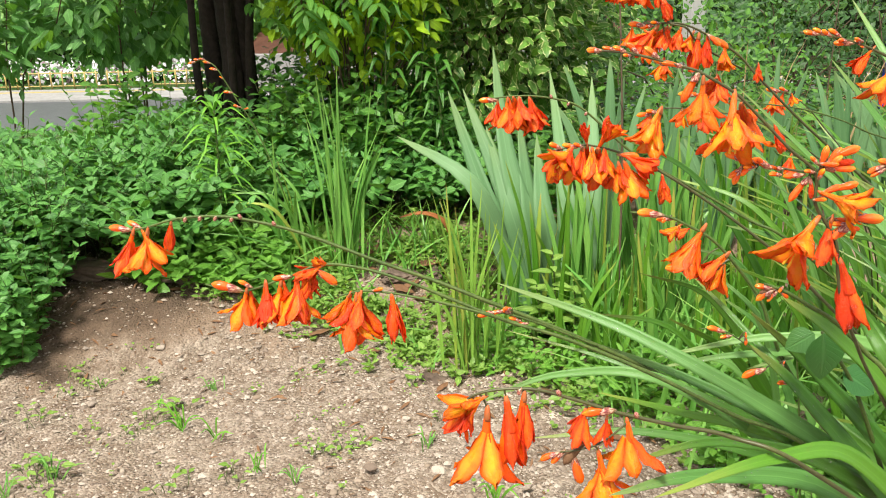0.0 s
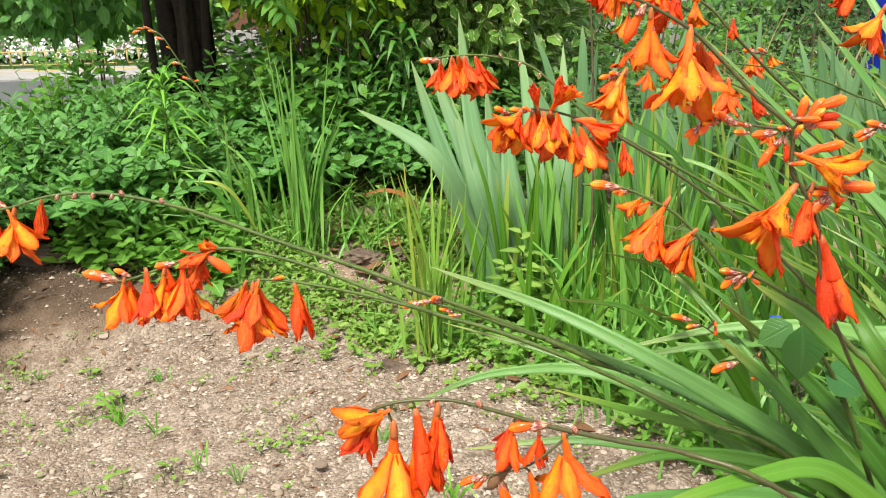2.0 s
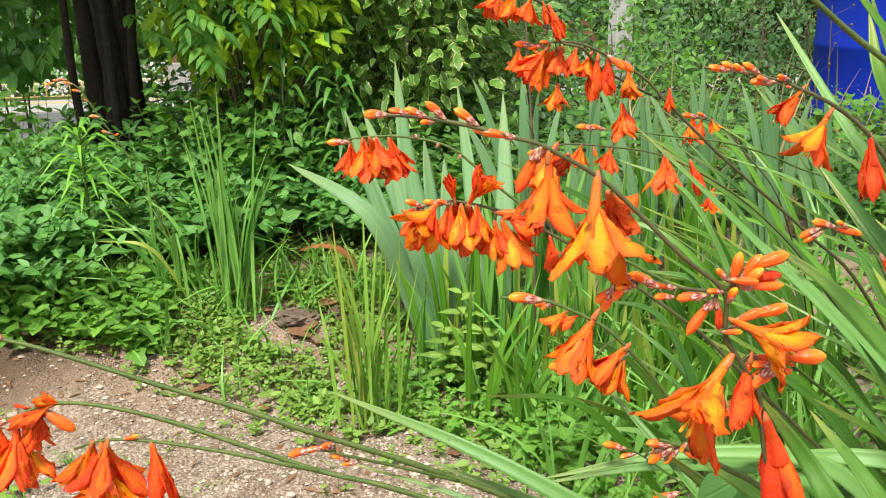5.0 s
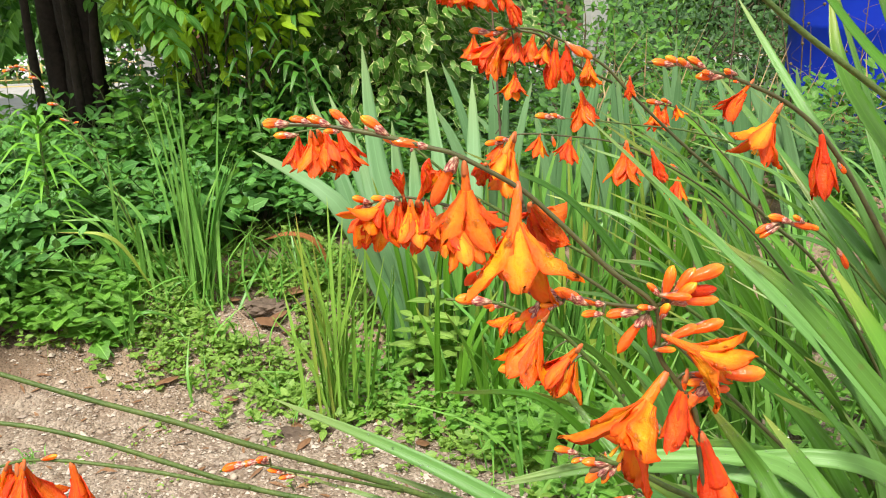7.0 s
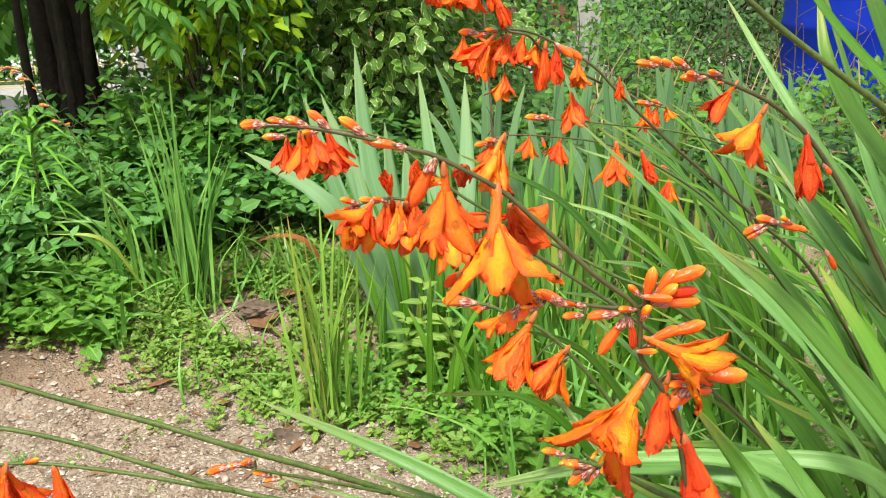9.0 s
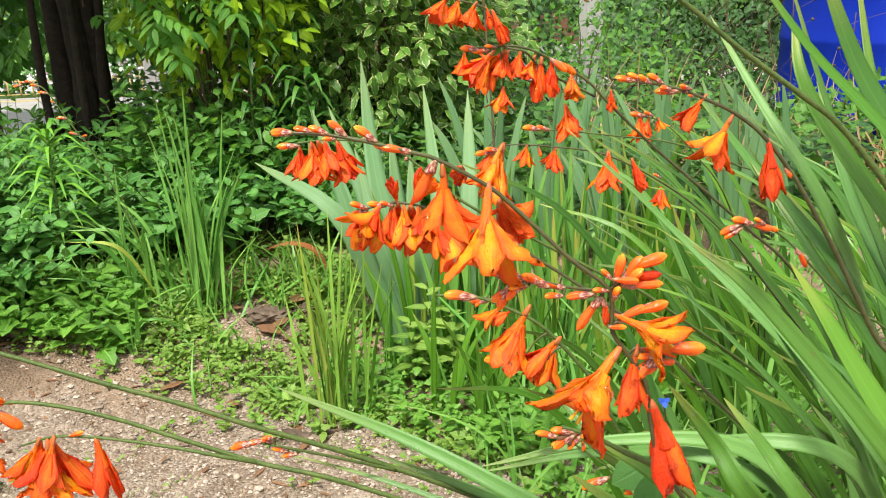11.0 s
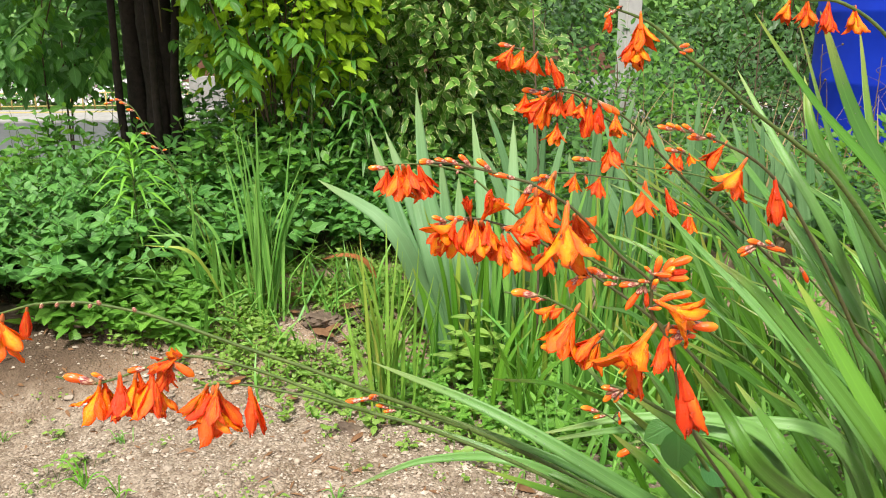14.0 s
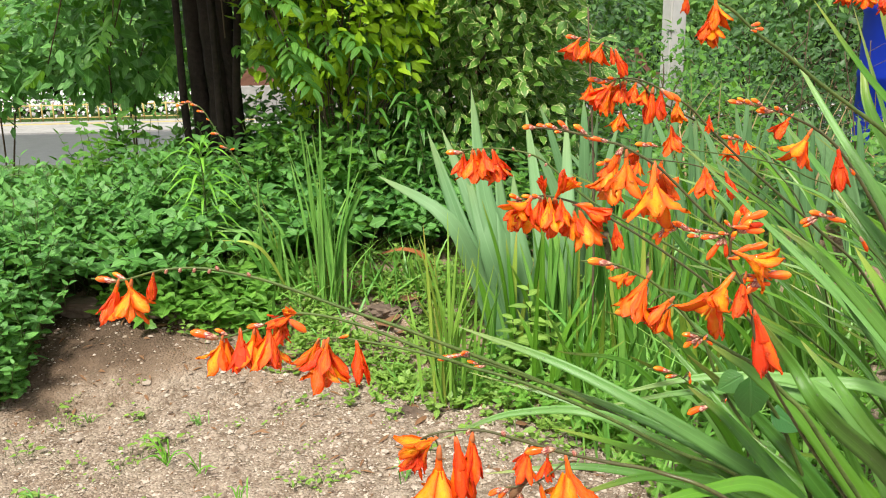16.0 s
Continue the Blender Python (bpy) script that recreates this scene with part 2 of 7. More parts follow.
CROC = blade_material("crocosmia_leaf", (0.045, 0.15, 0.016), (0.105, 0.25, 0.03), (0.35, 0.33, 0.07), rough=0.33, ribs=9.0, spec=0.5)
CROC_BLUE = blade_material("crocosmia_leaf_bluish", (0.092, 0.245, 0.050), (0.175, 0.36, 0.088), (0.3, 0.34, 0.12), rough=0.40, ribs=9.0, spec=0.38)
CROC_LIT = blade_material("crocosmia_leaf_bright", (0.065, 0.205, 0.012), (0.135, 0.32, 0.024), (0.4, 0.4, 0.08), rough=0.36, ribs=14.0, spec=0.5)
DARK_BLADE = blade_material("dark_blade", (0.035, 0.13, 0.016), (0.08, 0.23, 0.028), (0.2, 0.3, 0.05), ribs=4.0, wear=0.1, spec=0.35)
DRY = blade_material("dry_blade", (0.30, 0.20, 0.10), (0.45, 0.33, 0.18), (0.3, 0.2, 0.1), rough=0.7, ribs=5.0, spec=0.2)
STEM = plain_material("green_stem", (0.040, 0.080, 0.012), (0.11, 0.155, 0.035), 260, 0.5, 0.35, 0.6)
STEM_DARK = plain_material("purplish_stem", (0.05, 0.045, 0.018), (0.095, 0.105, 0.03), 160, 0.4, 0.45)
PETAL = petal_material("orange_petal", (1.0, 0.225, 0.010), (1.0, 0.53, 0.013), (1.0, 0.12, 0.010), 0.44)
PETAL_RED = petal_material("red_petal", (1.0, 0.125, 0.014), (1.0, 0.27, 0.014), (0.95, 0.065, 0.016), 0.42)
TUBE = petal_material("flower_tube", (0.97, 0.15, 0.008), (1.0, 0.26, 0.006), (0.88, 0.08, 0.010), 0.15)
BUD = bud_material("orange_bud", (0.95, 0.12, 0.010), (1.0, 0.42, 0.015))
CALYX_DARK = plain_material("brownish_calyx", (0.66, 0.12, 0.025), (0.36, 0.13, 0.045), 12, 0.45, 0.35)
CALYX = calyx_material()
STAMEN = plain_material("yellow_stamen", (0.95, 0.48, 0.02), (1.0, 0.62, 0.05), 100, 0.5)
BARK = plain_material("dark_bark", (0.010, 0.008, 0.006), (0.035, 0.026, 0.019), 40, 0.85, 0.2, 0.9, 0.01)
TWIG = plain_material("brown_twig", (0.07, 0.05, 0.03), (0.15, 0.11, 0.07), 60, 0.8, 0.2)
SOIL = soil_material()
PEBBLE = pebble_material()
CRUMB = plain_material("earth_crumb", (0.20, 0.145, 0.10), (0.46, 0.385, 0.305), 22, 0.88, 0.2, 0.6, 0.003)
ROT = plain_material("rotten_wood", (0.065, 0.048, 0.036), (0.19, 0.14, 0.105), 35, 0.9, 0.15, 0.8, 0.006)
DEAD_LEAF = plain_material("dead_leaf", (0.16, 0.08, 0.04), (0.30, 0.17, 0.09), 70, 0.75, 0.2, through_light=0.15)
PALE_CONCRETE = plain_material("pale_concrete", (0.46, 0.45, 0.43), (0.62, 0.61, 0.58), 18, 0.85, 0.2)
ASPHALT = plain_material("wet_asphalt", (0.065, 0.068, 0.074), (0.12, 0.124, 0.132), 40, 0.45, 0.5, 0.4, 0.003)
CONCRETE = plain_material("weathered_concrete", (0.24, 0.235, 0.225), (0.36, 0.355, 0.34), 18, 0.85, 0.2)
YELLOW = plain_material("yellow_paint", (0.42, 0.32, 0.10), (0.52, 0.40, 0.15), 30, 0.5, 0.4)
BLUE = plain_material("blue_plastic", (0.004, 0.022, 0.36), (0.006, 0.035, 0.46), 9, 0.55, 0.2, 0.15, 0.002)
RED_EARTH = plain_material("red_earth", (0.06, 0.027, 0.017), (0.11, 0.05, 0.032), 7, 0.9, 0.15, 0.8, 0.04)
WHITE_FLOWER = plain_material("pale_flower", (0.52, 0.50, 0.52), (0.78, 0.76, 0.76), 30, 0.6, 0.2)
PINK_FLOWER = plain_material("pink_flower", (0.22, 0.15, 0.17), (0.30, 0.2, 0.22), 30, 0.6, 0.2)
BLUE_FLOWER = plain_material("blue_petal", (0.04, 0.12, 0.75), (0.08, 0.2, 0.85), 200, 0.5, 0.3, through_light=0.2)


def water_material(name="rain_water", clear=1.0):
    m, n, l = nodes_of(name)
    p = n["Principled BSDF"]
    p.inputs["Base Color"].default_value = (1, 1, 1, 1)
    p.inputs["Transmission Weight"].default_value, p.inputs["Roughness"].default_value, p.inputs["IOR"].default_value = clear, 0.02, 1.33
    return m


WATER = water_material()
BEAD = water_material("rain_beads", 0.94)

# ---- mesh tools ----
rng = np.random.default_rng(7)


def unit(v):
    v = np.asarray(v, float)
    return v / (np.linalg.norm(v, axis=-1, keepdims=True) + 1e-12)


def mesh_of(name, verts, faces, mat, uv=None, smooth=True):
    """verts (n, 3), faces a list or array of corners, uv (n, 2) by vertex."""
    me = bpy.data.meshes.new(name)
    verts = np.asarray(verts, float)
    me.from_pydata(verts.tolist(), [], [list(map(int, f)) for f in faces])
    if uv is not None:
        index = np.empty(len(me.loops), int)
        me.loops.foreach_get("vertex_index", index)
        layer = me.uv_layers.new(name="UVMap")
        layer.data.foreach_set("uv", np.asarray(uv, float)[index].ravel())
    if smooth:
        me.polygons.foreach_set("use_smooth", [True] * len(me.polygons))
    for one in mat if isinstance(mat, (list, tuple)) else [mat]:
        me.materials.append(one)
    me.update()
    return me


def thing(name, at, label, category, group="", kind=""):
    ob = new(name)
    ob.empty_display_size = 0.02
    ob.location = at
    return tagged(ob, label, category, group, kind)


def part(name, me, parent, m=None, label=""):
    """A mesh under a thing, its mesh or its pose m given in the world."""
    ob = new(name, me)
    ob.parent = parent
    ob.matrix_basis = Matrix.Translation(-Vector(parent.location)) @ (m if m is not None else Matrix())
    return tagged(ob, label)


def sub(name, me, parent, m=None, label=""):
    """A mesh under a part, in the part's own axes."""
    ob = new(name, me)
    ob.parent = parent
    if m is not None:
        ob.matrix_basis = m
    return tagged(ob, label)


def spline(points, per=8):
    """A smooth line through the points (Catmull-Rom)."""
    p = np.asarray(points, float)
    p = np.vstack([2 * p[0] - p[1], p, 2 * p[-1] - p[-2]])
    out = []
    for a, b, c, d in zip(p, p[1:], p[2:], p[3:]):
        s = np.linspace(0, 1, per, endpoint=False)[:, None]
        out.append(0.5 * (2 * b + (c - a) * s + (2 * a - 5 * b + 4 * c - d) * s**2 + (3 * b - a - 3 * c + d) * s**3))
    return np.vstack(out + [p[-2:-1]])


def sweep(line, radii, sides=7):
    """A closed tube along a line: verts, faces, uv."""
    line = np.asarray(line, float)
    radii = np.broadcast_to(radii, len(line))
    along = unit(np.gradient(line, axis=0))
    side = np.cross(along[0], (0.3, 0.2, 1.0))
    verts, uv = [], []
    for k, (p, a, r) in enumerate(zip(line, along, radii)):
        side = unit(side - a * (side @ a))
        up = np.cross(a, side)
        for j in range(sides):
            w = 2 * math.pi * j / sides
            verts.append(p + r * (math.cos(w) * side + math.sin(w) * up))
            uv.append((j / sides, k / (len(line) - 1)))
    faces = []
    for k in range(len(line) - 1):
        for j in range(sides):
            a, b = k * sides + j, k * sides + (j + 1) % sides
            faces.append((a, b, b + sides, a + sides))
    faces.append(tuple(range(sides))[::-1])
    faces.append(tuple(range((len(line) - 1) * sides, len(line) * sides)))
    return np.array(verts), faces, np.array(uv)


def tube(name, points, r0, r1, mat, per=8, sides=7, knots=0.0):
    line = spline(points, per)
    r = np.linspace(r0, r1, len(line))
    if knots:
        r = r * (1 + knots * (rng.random(len(line)) - 0.3))
    return mesh_of(name, *sweep(line, r, sides)[:2], mat)


def blade(name, points, width, mat, face=(0, -1, 0.25), fold=0.12, long_tip=0.45, steps=12, ripple=0.0, twist=0.0):
    """A long leaf from its base along the points to its tip, with a keel; it has two skins, a hair apart."""
    line = spline(points, max(2, steps // (len(points) - 1)))
    k = len(line)
    s = np.linspace(0, 1, k)
    along = unit(np.gradient(line, axis=0))
    f = np.broadcast_to(np.asarray(face, float), along.shape)
    side = unit(np.cross(along, f))
    up = np.cross(side, along)
    if twist:
        a = (twist * s)[:, None]
        side, up = np.cos(a) * side + np.sin(a) * up, np.cos(a) * up - np.sin(a) * side
    w = width * np.minimum(1, 0.55 + 1.6 * s) * np.clip((1 - s) / long_tip, 0, 1) ** 0.62
    w = np.maximum(w, width * 0.02)
    cols = np.array([-0.5, -0.25, 0.0, 0.25, 0.5])
    lift = np.array([0, -0.6, -1.0, -0.6, 0]) * fold
    wave = ripple * width * np.sin(s * 19 + rng.random() * 6)
    top = line[:, None] + side[:, None] * (w[:, None] * cols)[..., None] + up[:, None] * (w[:, None] * lift + wave[:, None] * np.abs(cols))[..., None]
    verts = top.reshape(-1, 3)
    uv = np.stack(np.broadcast_arrays(cols[None] + 0.5, s[:, None]), -1).reshape(-1, 2)
    faces = [(i * 5 + j, i * 5 + j + 1, i * 5 + j + 6, i * 5 + j + 5) for i in range(k - 1) for j in range(4)]
    thick = np.maximum(0.0006, 0.02 * w).repeat(5)[:, None] * up.repeat(5, axis=0)
    n = len(verts)
    under = [tuple(n + q for q in reversed(x)) for x in faces]
    rim = []
    for i in range(k - 1):
        rim.append((i * 5, i * 5 + 5, n + i * 5 + 5, n + i * 5))
        rim.append((i * 5 + 9, i * 5 + 4, n + i * 5 + 4, n + i * 5 + 9))
    return mesh_of(name, np.vstack([verts, verts - thick]), faces + under + rim, mat, np.vstack([uv, uv]))


def leaf_shape(wide=0.5, steps=5, fold=0.16, droop=0.2, teeth=0.0):
    """A small broad leaf of length 1 along y, its face up z."""
    s = np.linspace(0, 1, steps + 1)
    w = wide * 0.5 * np.sin(np.pi * s**0.8) ** 0.8 * (1 - 0.25 * s)
    w = w * (1 + teeth * (-1.0) ** np.arange(steps + 1))
    w[0], w[-1] = 0.02, 0.004
    z = -droop * s**2
    verts = np.concatenate([np.stack([-w, s, z + fold * w], -1), np.stack([0 * s, s, z], -1), np.stack([w, s, z + fold * w], -1)])
    k = steps + 1
    faces = [(c * k + i, (c + 1) * k + i, (c + 1) * k + i + 1, c * k + i + 1) for c in range(2) for i in range(steps)]
    uv = np.concatenate([np.stack([0 * s, s], -1), np.stack([0 * s + 0.5, s], -1), np.stack([0 * s + 1, s], -1)])
    return verts, np.array(faces), uv


def axes_of(way, up):
    """Turns (n, 3, 3) that lay a leaf's length along way, its face towards up."""
    y = unit(way)
    x = unit(np.cross(y, up))
    return np.stack([x, y, np.cross(x, y)], -1)


def scatter(shape, at, turns, sizes):
    """Many copies of one shape as one set of verts, faces and uv."""
    v, f, uv = shape
    verts = (np.einsum("nij,vj->nvi", turns, v) * np.asarray(sizes)[:, None, None] + np.asarray(at)[:, None]).reshape(-1, 3)
    faces = (f[None] + (np.arange(len(at)) * len(v))[:, None, None]).reshape(-1, f.shape[1])
    return verts, faces, np.tile(uv, (len(at), 1))


def joined(*sets):
    verts, faces, uv, n = [], [], [], 0
    for v, f, t in sets:
        verts.append(v)
        faces += [tuple(int(q) + n for q in x) for x in f]
        uv.append(t)
        n += len(v)
    return np.vstack(verts), faces, np.vstack(uv)


def smooth_step(a, b, v):
    s = np.clip((v - a) / (b - a), 0, 1)
    return s * s * (3 - 2 * s)


def ground_z(x, y):
    """The lie of the land: level sand, a planted bed that rises behind it, then down to the road."""
    x, y = np.asarray(x, float), np.asarray(y, float)
    wave = 0.25 * np.sin(1.7 * x + 0.6) * np.exp(-((y - 2.6) ** 2))
    return 0.19 * smooth_step(2.3 + wave, 3.0 + wave, y) - 0.60 * smooth_step(5.5, 9.0, y) + 0.006 * np.sin(5 * x + 2) * np.sin(4.3 * y)


def rest(x, y, lift=0.0):
    return np.array([x, y, float(ground_z(x, y)) + lift])


def bed_edge(x):
    """How far out the bare sand reaches before the weeds of the bed begin."""
    return np.interp(x, (-1.6, -1.1, -0.75, -0.4, -0.15, 0.0, 0.35, 0.55, 0.8, 1.2, 2.0), (2.8, 2.72, 2.6, 2.5, 2.38, 2.28, 2.10, 1.86, 1.55, 1.25, 1.0))

# ---- setting ----


WAVES = [(f, a, rng.random() * 6.28, rng.random() * 6.28) for f, a in ((6, 0.010), (15, 0.006), (38, 0.0048), (80, 0.0032)) for _ in range(3)]


def relief(x, y):
    """The small unevenness of the soil."""
    return sum(a / 2 * np.sin(f * (x * math.cos(w) + y * math.sin(w)) + p + 2 * np.sin(0.37 * f * (x * math.sin(w) - y * math.cos(w)))) for f, a, w, p in WAVES)


def make_ground():
    def stations(fine, coarse):
        return np.unique(np.round(np.concatenate([fine, coarse]), 4))

    xs = stations(np.arange(-2.0, 2.0, 0.02), np.concatenate([-np.geomspace(2, 400, 26), np.geomspace(2, 400, 26)]))
    ys = stations(np.arange(0.6, 3.6, 0.02), np.concatenate([-np.geomspace(0.1, 400, 20), np.linspace(-0.1, 0.6, 5), np.linspace(3.6, 14, 40), np.geomspace(14, 400, 16)]))
    gx, gy = np.meshgrid(xs, ys)
    z = ground_z(gx, gy)
    rough = relief(gx, gy)
    near = (np.abs(gx) < 2) & (gy > 0.6) & (gy < 3.6)
    z = z + np.where(near, rough + rng.normal(0, 0.0012, z.shape), 0)
    nx = len(xs)
    i, j = np.meshgrid(np.arange(len(xs) - 1), np.arange(len(ys) - 1))
    a = (j * nx + i).ravel()
    faces = np.stack([a, a + 1, a + nx + 1, a + nx], -1)
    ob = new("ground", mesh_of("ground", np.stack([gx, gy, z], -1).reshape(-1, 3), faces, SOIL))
    tagged(ob, "bare sandy soil with dark planted bed behind", "ground", kind="structure")


make_ground()


def make_grit():
    """Grains and small stones lying on the bare sand."""
    n = 48000
    x = rng.uniform(-1.6, 1.0, n)
    y = 1.2 + (bed_edge(x) - 0.98 + rng.normal(0, 0.14, n)) * rng.random(n) ** 0.85
    x[:3500], y[:3500] = rng.normal(-0.19, 0.16, 3500), rng.normal(2.72, 0.13, 3500)
    size = np.clip(rng.lognormal(-6.0, 0.58, n), 0.0012, 0.013)
    # keep most pale grains off the darkened corner by the hedge
    dry = (x > -0.72) | (y < 2.22) | (rng.random(n) < 0.2)
    x, y, size = x[dry], y[dry], size[dry]
    n = len(x)
    v = np.array([(1, 0, 0), (0, 1, 0), (-1, 0, 0), (0, -1, 0), (0.1, 0.1, 0.75), (0, 0, -0.5)], float)
    f = np.array([(0, 1, 4), (1, 2, 4), (2, 3, 4), (3, 0, 4), (1, 0, 5), (2, 1, 5), (3, 2, 5), (0, 3, 5)])
    turn = rng.random(n) * 6.28
    t = np.zeros((n, 3, 3))
    sx, sy = rng.uniform(0.7, 1.4, n), rng.uniform(0.6, 1.1, n)
    t[:, 0, 0], t[:, 0, 1], t[:, 1, 0], t[:, 1, 1], t[:, 2, 2] = np.cos(turn) * sx, -np.sin(turn) * sy, np.sin(turn) * sx, np.cos(turn) * sy, rng.uniform(0.5, 1.0, n)
    at = np.stack([x, y, ground_z(x, y) + relief(x, y) + size * 0.15], -1)
    verts, faces, uv = scatter((v, f, v[:, :2]), at, t, size)
    tagged(new("grit", mesh_of("grit", verts, faces, PEBBLE, smooth=False)), "pale granite grit strewn over the sandy soil", "gravel", kind="stuff")


make_grit()


def make_pebbles():
    """Crumbs of earth and rounded stones, a centimetre or so across, half sunk in the sand."""
    n = 900
    x = rng.uniform(-1.5, 0.8, n)
    y = 1.25 + (bed_edge(x) - 1.12) * rng.random(n) ** 0.8
    size = np.clip(rng.lognormal(-5.15, 0.38, n), 0.0035, 0.016)
    ring = [(r * math.cos(a), r * math.sin(a), z) for r, z in ((0.62, -0.45), (1.0, 0.0), (0.72, 0.5)) for a in np.linspace(0, 2 * math.pi, 7)[:-1]]
    v = np.array(ring + [(0.05, 0, 0.68)]) * (1.0, 0.85, 1.0) + rng.normal(0, 0.07, (19, 3))
    f = np.array([(k * 6 + i, k * 6 + (i + 1) % 6, k * 6 + 6 + (i + 1) % 6) for k in range(2) for i in range(6)] + [(k * 6 + i, k * 6 + 6 + (i + 1) % 6, k * 6 + 6 + i) for k in range(2) for i in range(6)] + [(12 + i, 12 + (i + 1) % 6, 18) for i in range(6)])
    turn = rng.random(n) * 6.28
    t = np.zeros((n, 3, 3))
    sx, sy = rng.uniform(0.8, 1.3, n), rng.uniform(0.6, 1.0, n)
    t[:, 0, 0], t[:, 0, 1], t[:, 1, 0], t[:, 1, 1], t[:, 2, 2] = np.cos(turn) * sx, -np.sin(turn) * sy, np.sin(turn) * sx, np.cos(turn) * sy, rng.uniform(0.5, 0.95, n)
    at = np.stack([x, y, ground_z(x, y) + relief(x, y) + size * 0.12], -1)
    verts, faces, uv = scatter((v, f, v[:, :2]), at, t, size)
    tagged(new("pebbles", mesh_of("pebbles", verts, faces, CRUMB)), "earth crumbs and small stones half sunk in the sand", "pebbles", kind="stuff")


make_pebbles()


def make_litter():
    """Bits of dead stalk and leaf strewn over the sand and the bed."""
    n = 1250
    x = rng.uniform(-1.6, 1.2, n)
    y = bed_edge(x) + np.where(np.arange(n) < 750, rng.normal(-0.12, 0.3, n), -rng.random(n))
    at = np.stack([x, y, ground_z(x, y) + relief(x, y) + 0.004], -1)
    a = rng.random(n) * 6.28
    way = np.stack([np.cos(a), np.sin(a), rng.normal(0, 0.15, n)], -1)
    v, f, uv = scatter(leaf_shape(0.22, 3, 0.3, 0.2), at, axes_of(way, unit(np.array((0, 0, 1.0)) + rng.normal(0, 0.3, (n, 3)))), np.where(np.arange(n) < 750, rng.uniform(0.008, 0.05, n), rng.uniform(0.006, 0.018, n)))
    tagged(new("litter", mesh_of("litter", v, f, DEAD_LEAF, uv)), "brown bits of dead stalk and leaf on the soil", "litter", kind="stuff")


make_litter()


def stone(x, y, size, label="pale angular stone lying on the sand"):
    bm = bmesh.new()
    bmesh.ops.create_icosphere(bm, subdivisions=2, radius=1)
    seed = Vector((x * 9, y * 7, 0))
    for v in bm.verts:
        k = 1 + 0.5 * noise.noise(v.co * 1.3 + seed)
        v.co = Vector((v.co.x * size * k, v.co.y * size * 0.8 * k, v.co.z * size * 0.55 * k))
    me = bpy.data.meshes.new("stone")
    bm.to_mesh(me)
    bm.free()
    me.materials.append(PEBBLE)
    ob = tagged(new("stone", me), label, "stone", "stones on the sand")
    ob.matrix_world = pose(*rest(x, y, size * 0.25), 0, 0, 57 * x * y)


for sx, sy, ss in ((-0.14, 1.78, 0.016), (-0.22, 1.70, 0.012), (0.02, 1.77, 0.018), (-0.47, 2.05, 0.014), (-0.36, 2.10, 0.012), (-0.62, 2.30, 0.015), (-0.20, 2.20, 0.017),
                   (0.10, 1.90, 0.013), (-0.85, 2.36, 0.014), (-0.08, 2.02, 0.011), (-0.50, 1.80, 0.010), (0.22, 1.72, 0.013), (-0.95, 2.10, 0.012), (-0.30, 2.36, 0.014)):
    stone(sx, sy, ss)


def make_road():
    """A road beyond the garden, at a slant, with its kerb and a low flower-bed fence."""
    turn = pose(-4.2, 12.6, 0.0, 0, 0, 4)

    def box(name, mat, x0, x1, y0, y1, z0, z1, label, category):
        v = np.array([(x, y, z) for z in (z0, z1) for y in (y0, y1) for x in (x0, x1)])
        f = [(0, 2, 3, 1), (4, 5, 7, 6), (0, 1, 5, 4), (2, 6, 7, 3), (0, 4, 6, 2), (1, 3, 7, 5)]
        ob = new(name, mesh_of(name, v, f, mat, smooth=False))
        ob.matrix_world = turn
        return tagged(ob, label, category, kind="structure")

    box("road", ASPHALT, -60, 60, -5.2, -0.6, -0.75, -0.335, "wet grey asphalt road beyond the hedge", "road")
    box("kerb", CONCRETE, -60, 60, -0.6, -0.48, -0.75, -0.31, "low concrete kerb along the road", "kerb")
    box("pavement", CONCRETE, -60, 60, -0.48, 0.95, -0.75, -0.318, "pale concrete strip behind the kerb", "pavement")
    box("pavement_line", YELLOW, -60, 60, 0.50, 0.62, -0.4, -0.314, "yellow line along the concrete strip", "road marking")
    fence = tagged(new("low_fence"), "low yellow flower-bed fence beside the road", "fence")
    fence.matrix_world = turn
    for zz in (-0.27, -0.07):
        v, f, _ = sweep([(-6.5, 1.0, zz), (4.5, 1.0, zz)], 0.010, 6)
        sub("rail", mesh_of("rail", v, f, YELLOW), fence)
    v, f, _ = sweep([(0, 1.0, -0.33), (0, 1.0, -0.04)], 0.013, 6)
    post = mesh_of("post", v, f, YELLOW)
    for k in range(62):
        sub("post", post, fence, Matrix.Translation((-6.5 + 0.18 * k, 0, 0)))
    n = 6000
    x, y = rng.uniform(-7, 5, n), rng.uniform(1.1, 2.6, n)
    at = np.stack([x, y, -0.30 + rng.random(n) * 0.26 + 0.08 * (y - 1)], -1)
    way = unit(rng.normal(size=(n, 3)) + (0, -0.6, 0.6))
    shape = leaf_shape(0.9, 3)
    for name, mat, keep, words in (("bedding_flowers", WHITE_FLOWER, slice(0, 2600), "pale bedding flowers behind the low fence"), ("pink_flowers", PINK_FLOWER, slice(2600, 3300), "pink bedding flowers behind the low fence"),
                                   ("bedding_leaves", HEDGE, slice(3300, n), "green bedding foliage behind the low fence")):
        k = at[keep]
        v, f, uv = scatter(shape, k, axes_of(way[keep], np.tile((0, -1, 0.5), (len(k), 1))), rng.uniform(0.035, 0.08, len(k)))
        ob = tagged(new(name, mesh_of(name, v, f, mat, uv)), words, "flower bed", kind="stuff")
        ob.matrix_world = turn


make_road()


